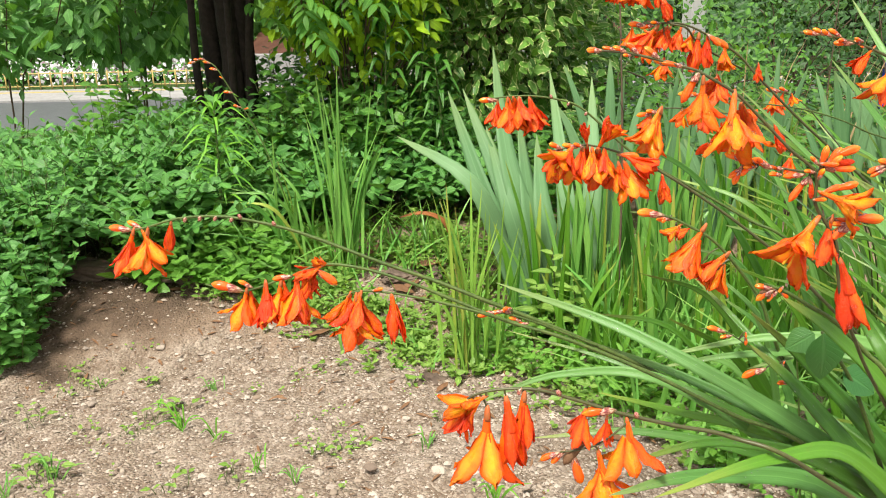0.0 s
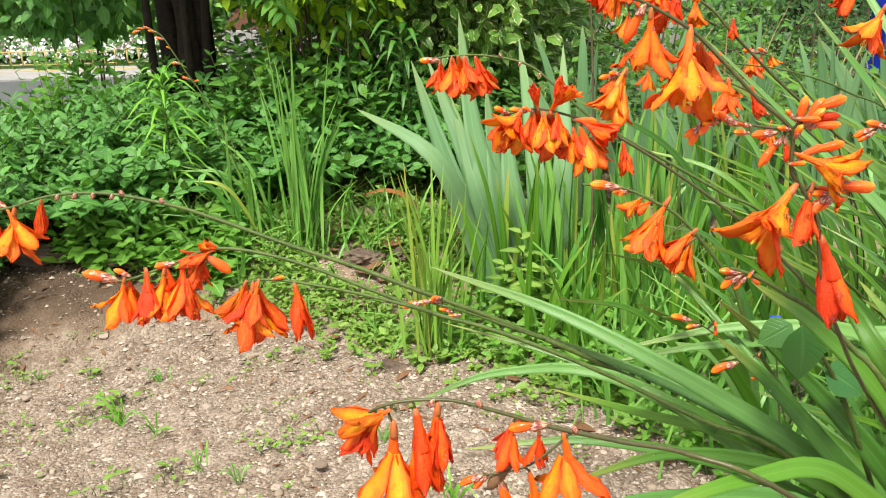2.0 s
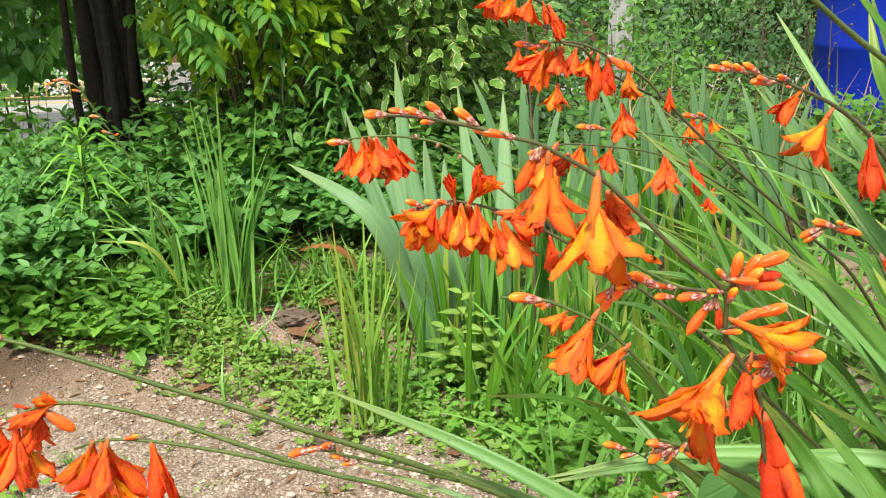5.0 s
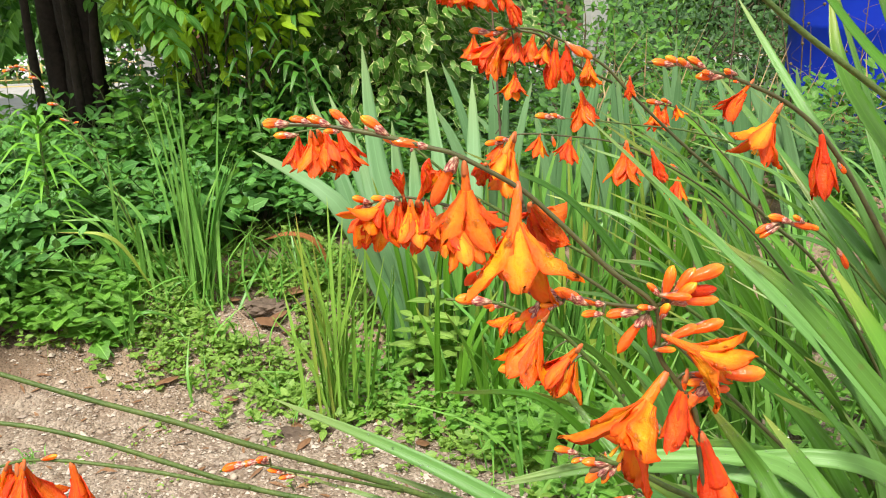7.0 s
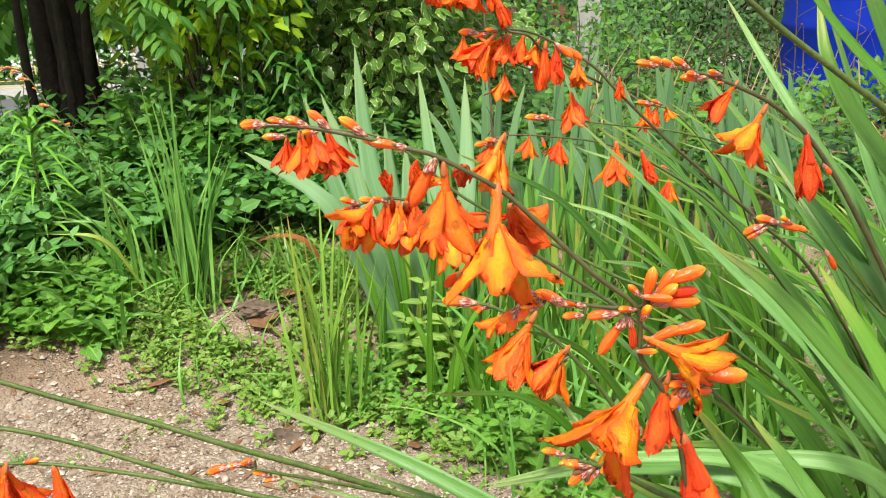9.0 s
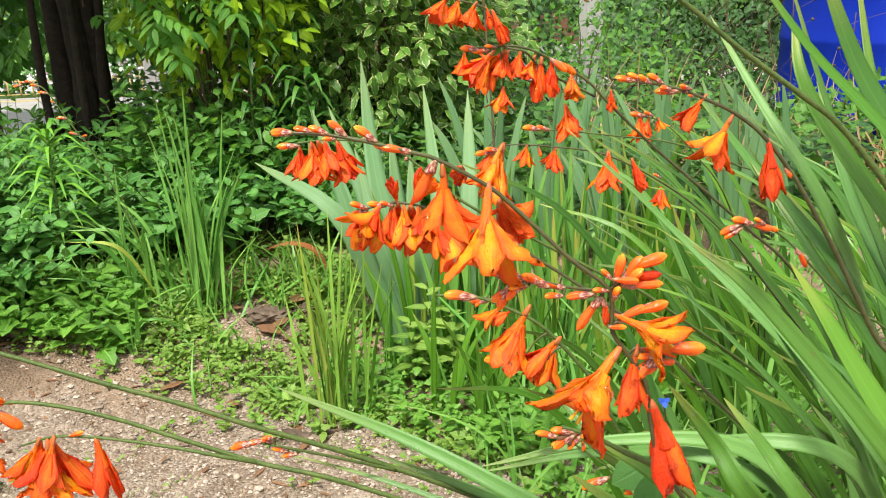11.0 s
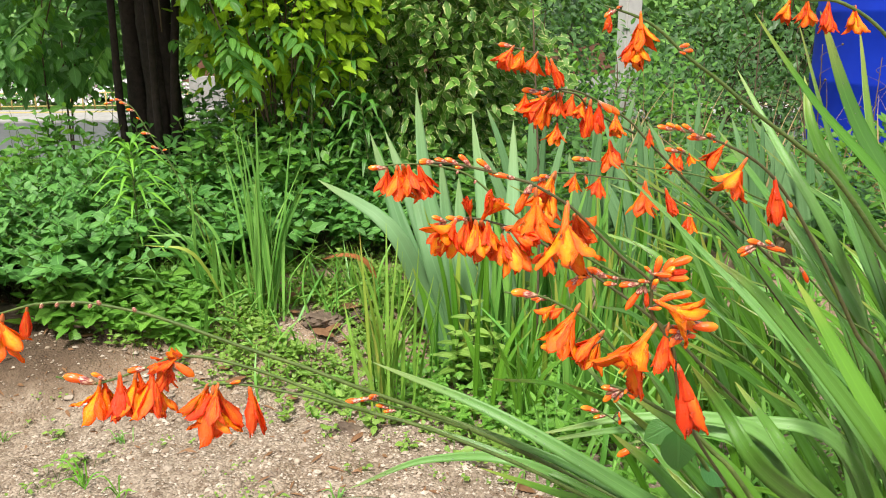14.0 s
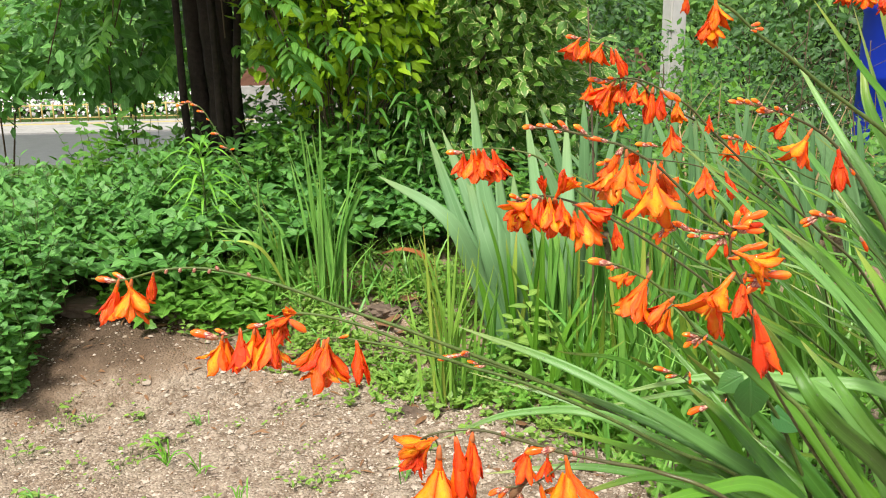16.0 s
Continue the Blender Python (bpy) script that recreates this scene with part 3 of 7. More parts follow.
def make_bank():
    """A low concrete retaining wall past the fence's end, with red earth above it."""
    v = np.array([(x, y, z) for z in (-0.75, 0.16) for y in (13.6, 13.85) for x in (-3.7, 3.0)])
    f = [(0, 2, 3, 1), (4, 5, 7, 6), (0, 1, 5, 4), (2, 6, 7, 3), (0, 4, 6, 2), (1, 3, 7, 5)]
    tagged(new("retaining_wall", mesh_of("retaining_wall", v, f, CONCRETE, smooth=False)), "low grey concrete retaining wall beyond the road", "wall", kind="structure")
    xs, ys = np.linspace(-3.9, 3.2, 30), np.linspace(13.85, 16.5, 10)
    gx, gy = np.meshgrid(xs, ys)
    z = 0.1 + 0.16 * (gy - 13.85) + 0.08 * np.sin(gx * 5 + gy * 3)
    a = np.array([j * 30 + i for j in range(9) for i in range(29)])
    tagged(new("earth_bank", mesh_of("earth_bank", np.stack([gx, gy, z], -1).reshape(-1, 3), np.stack([a, a + 1, a + 31, a + 30], -1), RED_EARTH)), "bare red earth bank above the retaining wall", "bank", kind="structure")


make_bank()


def leaf_bank(name, label, at, way, sizes, mat, wide=0.6, kind="stuff", category="woods", steps=3, up=(0, -0.5, 1)):
    v, f, uv = scatter(leaf_shape(wide, steps), at, axes_of(way, np.tile(up, (len(at), 1))), sizes)
    return tagged(new(name, mesh_of(name, v, f, mat, uv)), label, category, kind=kind)


def make_far_woods():
    """Trees and scrub on the slope behind the road and all round, leaf masses with gaps."""
    heads = []
    for _ in range(60):
        heads.append((rng.uniform(-14, 2), rng.uniform(15.4, 17), rng.uniform(-0.2, 1.6), rng.uniform(0.5, 1.0)))
    for _ in range(130):
        heads.append((rng.uniform(-18, 16), rng.uniform(16.2, 22), rng.uniform(0.0, 4.5), rng.uniform(0.9, 1.9)))
    at, way = [], []
    for hx, hy, hz, r in heads:
        d = unit(rng.normal(size=(430, 3)))
        at.append(np.array((hx, hy, hz)) + d * r * rng.uniform(0.7, 1.08, (430, 1)))
        way.append(unit(d + rng.normal(0, 0.5, d.shape) + (0, 0, -0.5)))
    at, way = np.vstack(at), np.vstack(way)
    keep = at[:, 2] > -0.5
    leaf_bank("far_woods", "dark green woodland on the slope behind the road", at[keep], way[keep], rng.uniform(0.11, 0.25, keep.sum()), FAR_LEAF, steps=2)


make_far_woods()


def make_slope():
    """The earth slope under the woods, which closes the view behind the road."""
    xs, ys = np.linspace(-70, 70, 60), np.linspace(0, 1, 14)
    gx, gs = np.meshgrid(xs, ys)
    y = 15.5 + 26 * gs + 1.2 * np.sin(gx * 0.3)
    z = -0.6 + 10 * gs**1.2 + 0.5 * np.sin(gx * 0.7 + gs * 9)
    z[0] = -1.0
    a = np.array([j * 60 + i for j in range(13) for i in range(59)])
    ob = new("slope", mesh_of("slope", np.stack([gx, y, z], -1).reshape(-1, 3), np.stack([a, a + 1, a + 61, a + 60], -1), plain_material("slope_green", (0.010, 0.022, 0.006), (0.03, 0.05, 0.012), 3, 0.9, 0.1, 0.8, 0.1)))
    tagged(ob, "green wooded slope rising behind the road", "hillside", kind="structure")


make_slope()

# ---- plants behind the sand ----
LEAF_SHAPES = [leaf_shape(w, 6, fo, dr, te) for w, fo, dr, te in ((0.52, 0.2, 0.18, 0.08), (0.64, 0.1, 0.3, 0.14), (0.48, 0.3, 0.1, 0.10), (0.60, 0.15, -0.1, 0.12))]


def sprigs(foot, height, bend, pairs, size, spread=0.75):
    """Leafy shoots: opposite pairs up each one. foot (n, 3), bend (n, 2). Gives the shoots' lines and the leaves' places, ways and sizes."""
    n = len(foot)
    lines = np.stack([foot + np.stack([bend[:, 0] * s**1.6, bend[:, 1] * s**1.6, height * s], -1) for s in np.linspace(0, 1, 5)], 1)
    at, way, sizes = [], [], []
    start = rng.random(n) * 6.28
    for k in range(pairs):
        s = (0.35 if pairs < 9 else 0.08) + (0.65 if pairs < 9 else 0.92) * k / (pairs - 1)
        p = foot + np.stack([bend[:, 0] * s**1.6, bend[:, 1] * s**1.6, height * s], -1)
        for h in (0, math.pi):
            w = start + k * 1.57 + h + rng.normal(0, 0.25, n)
            rise = rng.normal(0.15 + 0.5 * (s > 0.95), 0.25, n)
            at.append(p + rng.normal(0, 0.004, p.shape))
            way.append(np.stack([np.cos(w) * spread, np.sin(w) * spread, rise], -1))
            sizes.append(size * rng.uniform(0.7, 1.25, n) * (1 - 0.35 * (s > 0.95)))
    return lines, np.vstack(at), unit(np.vstack(way)), np.concatenate(sizes)


def twigs(lines, r, name, sides=4):
    out = joined(*[sweep(x, np.linspace(r, r * 0.5, len(x)), sides) for x in lines])
    return mesh_of(name, out[0], out[1], STEM if r < 0.005 else TWIG)


def leafy_shrub(name, label, category, base, lines, at, way, sizes, mat, single=0, up=(0, -0.35, 1), wood=0.002, keep_twigs=400, first=None):
    """A shrub: its stems, single leaves on the side that the path passes, and the rest of the foliage."""
    ob = thing(name, base, label, category)
    tagged(part("brushwood", twigs(lines[:keep_twigs], wood, "brushwood"), ob), kind="stuff")
    ups = unit(np.asarray(up) + rng.normal(0, 0.3, (len(at), 3)))
    turns = axes_of(way, ups)
    order = np.argsort(first(at)) if first else np.argsort(at[:, 1])
    near, rest_of = order[:single], order[single:]
    shapes = [mesh_of("leaf", *s[:2], mat, s[2]) for s in LEAF_SHAPES] if single else []
    for k in near:
        m = Matrix(turns[k].tolist()).to_4x4() @ Matrix.Scale(float(sizes[k]), 4)
        m.translation = at[k]
        part("leaf", shapes[k % 4], ob, m)
    sets = []
    for q in range(4):
        pick = rest_of[rest_of % 4 == q]
        if len(pick):
            sets.append(scatter(LEAF_SHAPES[q], at[pick], turns[pick], sizes[pick]))
    v, f, uv = joined(*sets)
    tagged(part("foliage", mesh_of("foliage", v, f, mat, uv), ob), kind="stuff")
    return ob


def bush(x0, x1, y0, y1, n, h0, h1, size, front=0.0, pairs=6, lean=0.12):
    """Shoots over a stretch of bed; those at its front edge are shorter and lean out."""
    x, y = rng.uniform(x0, x1, n), y0 + (y1 - y0) * rng.random(n)
    s = (y - y0) / (y1 - y0)
    lump = 0.5 + 0.5 * np.sin(x * 7 + 1.3 * np.sin(y * 9)) * np.sin(y * 8 + x * 2)
    h = (h0 + (h1 - h0) * s ** 0.8) * rng.uniform(0.8, 1.05, n) * (0.82 + 0.25 * lump)
    foot = np.stack([x, y, ground_z(x, y) + h * 0.12], -1)
    bend = rng.normal(0, lean, (n, 2)) - np.stack([0 * s, front * (1 - s)], -1)
    return sprigs(foot, h * 0.88, bend, pairs, size)


# the low leafy hedge, in four plants side by side
for k, (x0, x1, y0, h0, h1, n) in enumerate(((-2.3, -1.45, 2.68, 0.24, 0.40, 300), (-1.5, -0.85, 2.72, 0.24, 0.46, 300), (-0.9, -0.30, 3.08, 0.27, 0.46, 270), (-0.35, 0.12, 3.26, 0.28, 0.44, 200))):
    lines, at, way, sizes = bush(x0, x1, y0, y0 + 0.75, int(n * 1.2), h0, h1, 0.058, 0.16 if x0 < -1 else 0.08)
    # bare dark foot where the hedge overhangs the sand
    clear = (at[:, 2] - ground_z(at[:, 0], at[:, 1]) > 0.15) | (at[:, 1] > 2.98) | (at[:, 0] > -0.95)
    at, way, sizes = at[clear], way[clear], sizes[clear]
    leafy_shrub("hedge_shrub", "low hedge shrub with fresh green toothed leaves", "shrub", (0.5 * (x0 + x1), y0 + 0.3, 0.15), lines, at, way, sizes, HEDGE, 150 if k < 3 else 60)
# a shrub at the edge of the sand
lines, at, way, sizes = bush(-1.66, -1.20, 2.22, 2.66, 210, 0.22, 0.46, 0.042, 0.05, 10, 0.07)
leafy_shrub("edge_shrub", "leafy green shrub at the edge of the sand", "shrub", (-1.4, 2.45, 0.02), lines, at, way, sizes, HEDGE, 120)
# taller dark shoots behind the hedge, under the tree
lines, at, way, sizes = bush(-1.15, 0.1, 3.55, 4.3, 300, 0.45, 0.62, 0.062, 0.05, 7)
leafy_shrub("shade_shrub", "green leafy shrub growing in the shade of the tree", "shrub", (-1.0, 3.9, 0.19), lines, at, way, sizes, HEDGE)
lines, at, way, sizes = bush(-2.6, -1.15, 3.5, 4.2, 190, 0.18, 0.28, 0.066, 0.05, 6)
leafy_shrub("shade_shrub", "low green shrub near the tree's foot", "shrub", (-1.7, 3.85, 0.19), lines, at, way, sizes, HEDGE)
lines, at, way, sizes = bush(-0.75, -0.2, 3.35, 3.9, 120, 0.50, 0.70, 0.06, 0.0, 7)
leafy_shrub("tall_green_shrub", "green shrub with upright leafy shoots beside the tree", "shrub", (-0.5, 3.6, 0.19), lines, at, way, sizes, TREE_LEAF)


lines, at, way, sizes = bush(-1.55, -1.06, 3.45, 3.9, 85, 0.36, 0.62, 0.062, 0.0, 7, 0.07)
leafy_shrub("shade_shrub", "leafy green shoots round the foot of the tree", "shrub", (-1.3, 3.7, 0.19), lines, at, way, sizes, TREE_LEAF)


def ball_bush(name, label, centre, radii, n, size, mat, wide_up=(0, -0.5, 0.8), shell=0.55, twig_count=70):
    """A rounded bush: leaves in a deep uneven shell, on branches from its foot."""
    c, r = np.array(centre), np.array(radii)
    d = unit(rng.normal(size=(n, 3)))
    lump = 1 + 0.16 * np.sin(d[:, 0] * 9 + 2) * np.sin(d[:, 2] * 8) + 0.1 * np.sin(d[:, 1] * 13 + d[:, 0] * 7)
    k = rng.uniform(shell, 1.0, n) ** 0.6 * lump
    at = c + d * r * k[:, None]
    at = at[at[:, 2] > ground_z(at[:, 0], at[:, 1]) + 0.03]
    d = unit((at - c) / r)
    way = unit(d * 0.7 + rng.normal(0, 0.55, d.shape) + (0, 0, -0.25))
    foot = rest(c[0], c[1])
    ends = at[rng.integers(0, len(at), twig_count)]
    lines = [np.array([foot + (e - foot) * s + np.array([0, 0, 0.25 * r[2] * math.sin(math.pi * s)]) + rng.normal(0, 0.012, 3) for s in np.linspace(0, 1, 6)]) for e in ends]
    return leafy_shrub(name, label, "shrub", tuple(foot), lines, at, way, size * rng.uniform(0.65, 1.25, len(at)), mat, 0, wide_up, 0.006)


ball_bush("variegated_shrub", "large shrub with cream-edged variegated leaves", (0.13, 4.15, 1.05), (0.62, 0.55, 0.98), 10500, 0.064, EDGED_LEAF, shell=0.25, twig_count=30)
ball_bush("lime_shrub", "yellow-green leafy shrub beside the variegated one", (-0.42, 3.66, 1.24), (0.40, 0.28, 0.50), 1900, 0.06, LIME_LEAF, twig_count=20)
ball_bush("back_shrub", "mid-green weedy shrub behind the irises", (1.15, 4.6, 0.45), (0.75, 0.5, 0.60), 2500, 0.042, TREE_LEAF, shell=0.35, twig_count=18)
# darker leaf colour here stands in for the shaded gaps
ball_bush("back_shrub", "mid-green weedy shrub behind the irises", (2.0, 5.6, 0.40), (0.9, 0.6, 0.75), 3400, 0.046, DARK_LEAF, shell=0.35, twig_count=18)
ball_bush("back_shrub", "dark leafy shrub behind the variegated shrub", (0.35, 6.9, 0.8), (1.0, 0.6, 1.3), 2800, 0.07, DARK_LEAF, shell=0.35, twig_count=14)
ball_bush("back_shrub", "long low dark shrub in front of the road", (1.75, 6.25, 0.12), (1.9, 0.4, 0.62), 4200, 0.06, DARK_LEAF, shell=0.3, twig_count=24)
# dark leaf colour in place of the shadow round the post
ball_bush("back_shrub", "leafy shrub beside the concrete post, its shade put into the leaf colour", (1.0, 6.5, 0.95), (0.5, 0.4, 0.75), 1700, 0.06, DARK_LEAF, shell=0.3, twig_count=10)
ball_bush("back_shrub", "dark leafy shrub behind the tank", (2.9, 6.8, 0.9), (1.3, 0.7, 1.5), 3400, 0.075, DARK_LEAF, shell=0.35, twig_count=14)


ball_bush("back_shrub", "low green shrub in front of the tank", (2.45, 4.0, 0.36), (0.75, 0.22, 0.30), 2200, 0.05, TREE_LEAF, shell=0.3, twig_count=20)
ball_bush("tall_shrub", "tall leafy green shrub hanging over beside the tree", (-1.72, 4.45, 1.14), (0.46, 0.4, 0.42), 1150, 0.085, HEDGE, shell=0.3, twig_count=3)
ball_bush("tall_shrub", "leafy green shrub hanging over towards the road", (-2.42, 4.5, 0.98), (0.26, 0.3, 0.32), 300, 0.10, HEDGE, shell=0.3, twig_count=2)


def make_tree():
    """A small tree of several dark stems with overhanging compound leaves."""
    base = rest(-0.98, 3.72)
    ob = thing("tree", tuple(base), "small multi-stemmed tree with dark bark and drooping compound leaves", "tree")
    for k, (dx, dy, lx, ly, r) in enumerate(((0, 0, 0.0, 0.1, 0.056), (0.055, 0.03, 0.05, 0.05, 0.046), (-0.06, 0.05, -0.06, 0.1, 0.044), (0.10, -0.02, 0.12, -0.1, 0.02), (-0.10, 0.0, -0.10, -0.1, 0.018), (0.03, -0.06, 0.04, -0.2, 0.018))):
        pts = [base + (dx, dy, -0.02)] + [base + (dx + lx * s + 0.02 * math.sin(9 * s + k), dy + ly * s, 2.7 * s) for s in (0.2, 0.42, 0.65, 1.0)]
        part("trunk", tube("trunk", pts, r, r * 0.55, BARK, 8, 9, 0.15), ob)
    lines, at, way, sizes = [], [], [], []
    for q in range(330):
        w = rng.random() * 6.28
        if math.cos(w) < -0.1 and rng.random() < 0.7:
            continue
        if math.sin(w) < 0 and -0.6 < math.cos(w) < 0.35:
            continue
        far = rng.uniform(0.3, 1.3) * (0.55 if math.cos(w) > 0.2 else 0.75)
        top = base + (0.1 * math.cos(w), 0.1 * math.sin(w), rng.uniform(1.0, 2.5))
        end = base + (far * math.cos(w), far * math.sin(w) * 0.9, 0.85 + 1.75 * rng.random() ** 1.3 - 0.1 * far)
        mid = 0.5 * (top + end) + (0, 0, 0.22)
        line = spline([top, mid, end], 5)
        lines.append(line)
        # two or three drooping compound leaves near each twig's end
        for e in (line[-1], line[-3], line[-4]):
            d = unit(np.array([math.cos(w) + rng.normal(0, 0.5), math.sin(w) + rng.normal(0, 0.5), -0.75]))
            reach = rng.uniform(0.16, 0.28)
            side = unit(np.cross(d, (0, 0, 1)))
            for s in np.linspace(0.25, 1, 6):
                for h in (-1, 1):
                    at.append(e + d * reach * s + rng.normal(0, 0.003, 3))
                    way.append(unit(d * 0.6 + side * h * 0.9 * (s < 0.98) + (0, 0, -0.12)))
                    sizes.append(rng.uniform(0.06, 0.095) * (1.1 - 0.25 * s))
    tagged(part("branchwork", twigs(lines, 0.006, "branchwork"), ob), kind="stuff")
    at, way, sizes = np.array(at), np.array(way), np.array(sizes)
    turns = axes_of(way, unit(np.array((0, -0.4, 1.0)) + rng.normal(0, 0.2, at.shape)))
    v, f, uv = scatter(leaf_shape(0.40, 5, 0.12, 0.25), at, turns, sizes)
    tagged(part("crown", mesh_of("crown", v, f, TREE_LEAF, uv), ob), kind="stuff")
    # a dense upper crown out of view, added to keep the stems in shade
    d = unit(rng.normal(size=(3600, 3)))
    at = np.array((-1.12, 3.62, 2.5)) + d * (0.62, 0.95, 0.85) * rng.uniform(0.3, 1.0, (3600, 1)) ** 0.5
    at = at[at[:, 2] > 1.75 + 0.25 * np.sin(at[:, 0] * 7)]
    d = unit(rng.normal(size=at.shape) + (0, 0, -0.6))
    v, f, uv = scatter(leaf_shape(0.42, 4, 0.12, 0.25), at, axes_of(d, unit(np.array((0, -0.2, 1.0)) + rng.normal(0, 0.3, at.shape))), rng.uniform(0.09, 0.15, len(at)))
    tagged(part("upper_crown", mesh_of("upper_crown", v, f, TREE_LEAF, uv), ob), kind="stuff")


make_tree()


def make_lily():
    base = rest(-0.80, 2.86)
    ob = thing("lily", tuple(base), "tall lily shoot with whorls of narrow pale green leaves", "lily")
    top = np.array((-0.793, 2.90, 0.71))
    line = spline([base, base + (0.01, 0.02, 0.25), top], 8)
    part("stem", mesh_of("stem", *sweep(line, np.linspace(0.006, 0.003, len(line)))[:2], STEM), ob)
    for k in range(56):
        s = 0.3 + 0.7 * (k / 55) ** 0.8
        p = np.array([np.interp(s * (len(line) - 1), range(len(line)), line[:, a]) for a in range(3)])
        w = k * 2.4
        out = np.array((math.cos(w), math.sin(w), 0))
        reach = rng.uniform(0.10, 0.15) * (1.1 - 0.45 * (s > 0.93))
        rise = 0.2 + 1.0 * max(0, s - 0.85) / 0.15
        part("leaf", blade("leaf", [p, p + out * reach * 0.5 + (0, 0, reach * 0.35 * rise + 0.012), p + out * reach + (0, 0, reach * (0.55 * rise - 0.35))], 0.013, LILY, (0.1, -0.2, 1), 0.1, 0.6, 6), ob)


make_lily()


def tall_leafy_stem(x, y, high, lean, label="tall dark leafy stem with long drooping leaves"):
    base = rest(x, y)
    ob = thing("leafy_stem", tuple(base), label, "plant", "tall leafy stems")
    line = spline([base, base + (0.4 * lean, 0, high * 0.5), base + (lean, 0.03, high)], 8)
    part("stem", mesh_of("stem", *sweep(line, np.linspace(0.006, 0.003, len(line)))[:2], STEM), ob)
    for k in range(34):
        s = 0.25 + 0.75 * k / 33
        p = np.array([np.interp(s * (len(line) - 1), range(len(line)), line[:, a]) for a in range(3)])
        w = k * 2.4
        out = np.array((math.cos(w), math.sin(w), 0)) * rng.uniform(0.09, 0.14)
        part("leaf", blade("leaf", [p, p + out * 0.55 + (0, 0, 0.03), p + out + (0, 0, -0.035)], 0.024, DARK_BLADE, (0.1, -0.2, 1), 0.15, 0.6, 6), ob)


for tx, ty, th, tl in ((-0.28, 3.45, 0.85, 0.02), (-0.16, 3.6, 0.95, 0.05), (-0.02, 3.4, 0.62, -0.05), (-0.40, 3.7, 1.05, -0.03)):
    tall_leafy_stem(tx, ty, th, tl)


def blade_clump(name, label, category, base, leaves, n, reach, height, width, mat, spread=0.03, odd=None, group="", face=None, lean=(0, 0), droop=0.06):
    """A clump of upright blades from one foot."""
    ob = thing(name, tuple(base), label, category, group)
    for k in range(n):
        w = rng.random() * 6.28
        foot = np.array(base) + (spread * rng.normal(), spread * 0.6 * rng.normal(), -0.01)
        h = height * rng.uniform(0.55, 1.05)
        out = np.array((math.cos(w), 0.6 * math.sin(w), 0)) * reach * rng.random() ** 0.7 + (lean[0] * h, lean[1] * h, 0)
        tip = foot + out + (0, 0, h - droop * np.linalg.norm(out) / max(reach, 0.01))
        mid = foot + out * 0.42 + (0, 0, h * 0.56)
        f = face or (rng.normal(0, 1.1), -1, 0.2)
        part("leaf", blade("leaf", [foot, mid, tip], width * rng.uniform(0.7, 1.2), odd if odd and rng.random() < 0.11 else mat, f, 0.14, 0.5, 12, 0.02, rng.normal(0, 0.5)), ob)
    return ob


blade_clump("blade_clump", "clump of tall narrow upright green blades", "plant", rest(-0.345, 2.80), None, 27, 0.19, 0.70, 0.012, GRASS, 0.030, YELLOWING, "narrow-bladed clumps")
blade_clump("blade_clump", "clump of narrow arching blades, some yellowed", "plant", rest(-0.50, 2.82), None, 12, 0.20, 0.46, 0.014, GRASS, 0.04, YELLOWING, "narrow-bladed clumps", lean=(-0.3, 0), droop=0.1)
for gx, gy, gn, gl in ((-0.86, 2.70, 8, -0.2), (-0.66, 2.66, 7, -0.3), (-0.55, 2.60, 5, 0.3)):
    blade_clump("grass_clump", "few pale arching grass blades at the hedge's foot", "grass", rest(gx, gy), None, gn, 0.2, 0.27, 0.011, GRASS, 0.03, None, "arching grasses", lean=(gl, -0.1), droop=0.13)
blade_clump("blade_clump", "clump of young narrow blades at the edge of the sand", "plant", rest(0.085, 2.32), None, 30, 0.15, 0.60, 0.010, YOUNG, 0.032, YELLOWING, "narrow-bladed clumps")
blade_clump("blade_clump", "clump of narrow green blades among weeds", "plant", rest(0.22, 2.50), None, 5, 0.12, 0.46, 0.011, GRASS, 0.04, YELLOWING, "narrow-bladed clumps")
for bx, by, n, h in ((0.57, 2.44, 17, 0.46), (0.72, 2.55, 24, 0.52), (0.90, 2.45, 22, 0.48), (1.08, 2.62, 22, 0.55), (0.66, 2.30, 20, 0.40), (1.25, 2.50, 20, 0.5), (0.40, 2.32, 7, 0.40), (0.50, 2.22, 9, 0.40), (0.82, 2.22, 18, 0.42), (0.98, 2.25, 18, 0.44), (0.32, 2.58, 9, 0.60), (0.46, 2.58, 20, 0.64), (0.64, 2.66, 20, 0.66), (0.84, 2.70, 20, 0.66), (1.02, 2.78, 18, 0.66)):
    blade_clump("blade_clump", "clump of green and yellowed narrow blades in the bed", "plant", rest(bx, by), None, n, 0.13, h, 0.019, CROC_LIT if n % 4 else GRASS, 0.05, YELLOWING, "narrow-bladed clumps")


def iris_fan(base, n, height, lean, label="fan of broad grey-green iris leaves"):
    ob = thing("iris", tuple(base), label, "iris", "irises in the bed")
    for k in range(n):
        s = (k + 0.5) / n - 0.5
        foot = np.array(base) + (0.05 * s, 0.01 * rng.normal(), -0.01)
        h = height * (1 - 0.3 * abs(s)) * rng.uniform(0.6, 1.2)
        out = np.array((lean + 0.3 * s + 0.12 * rng.normal(), 0.08 * rng.normal() + 0.10, 0)) * height
        part("leaf", blade("leaf", [foot, foot + out * 0.35 + (0, 0, h * 0.5), foot + out * 0.75 + (0, 0, h * 0.82), foot + out * 1.1 + (0, 0, h)], rng.uniform(0.032, 0.052), IRIS, (0.35 * rng.normal(), -1, 0.1), 0.08, 0.72, 12, 0.0, rng.normal(0, 0.25)), ob)
    return ob


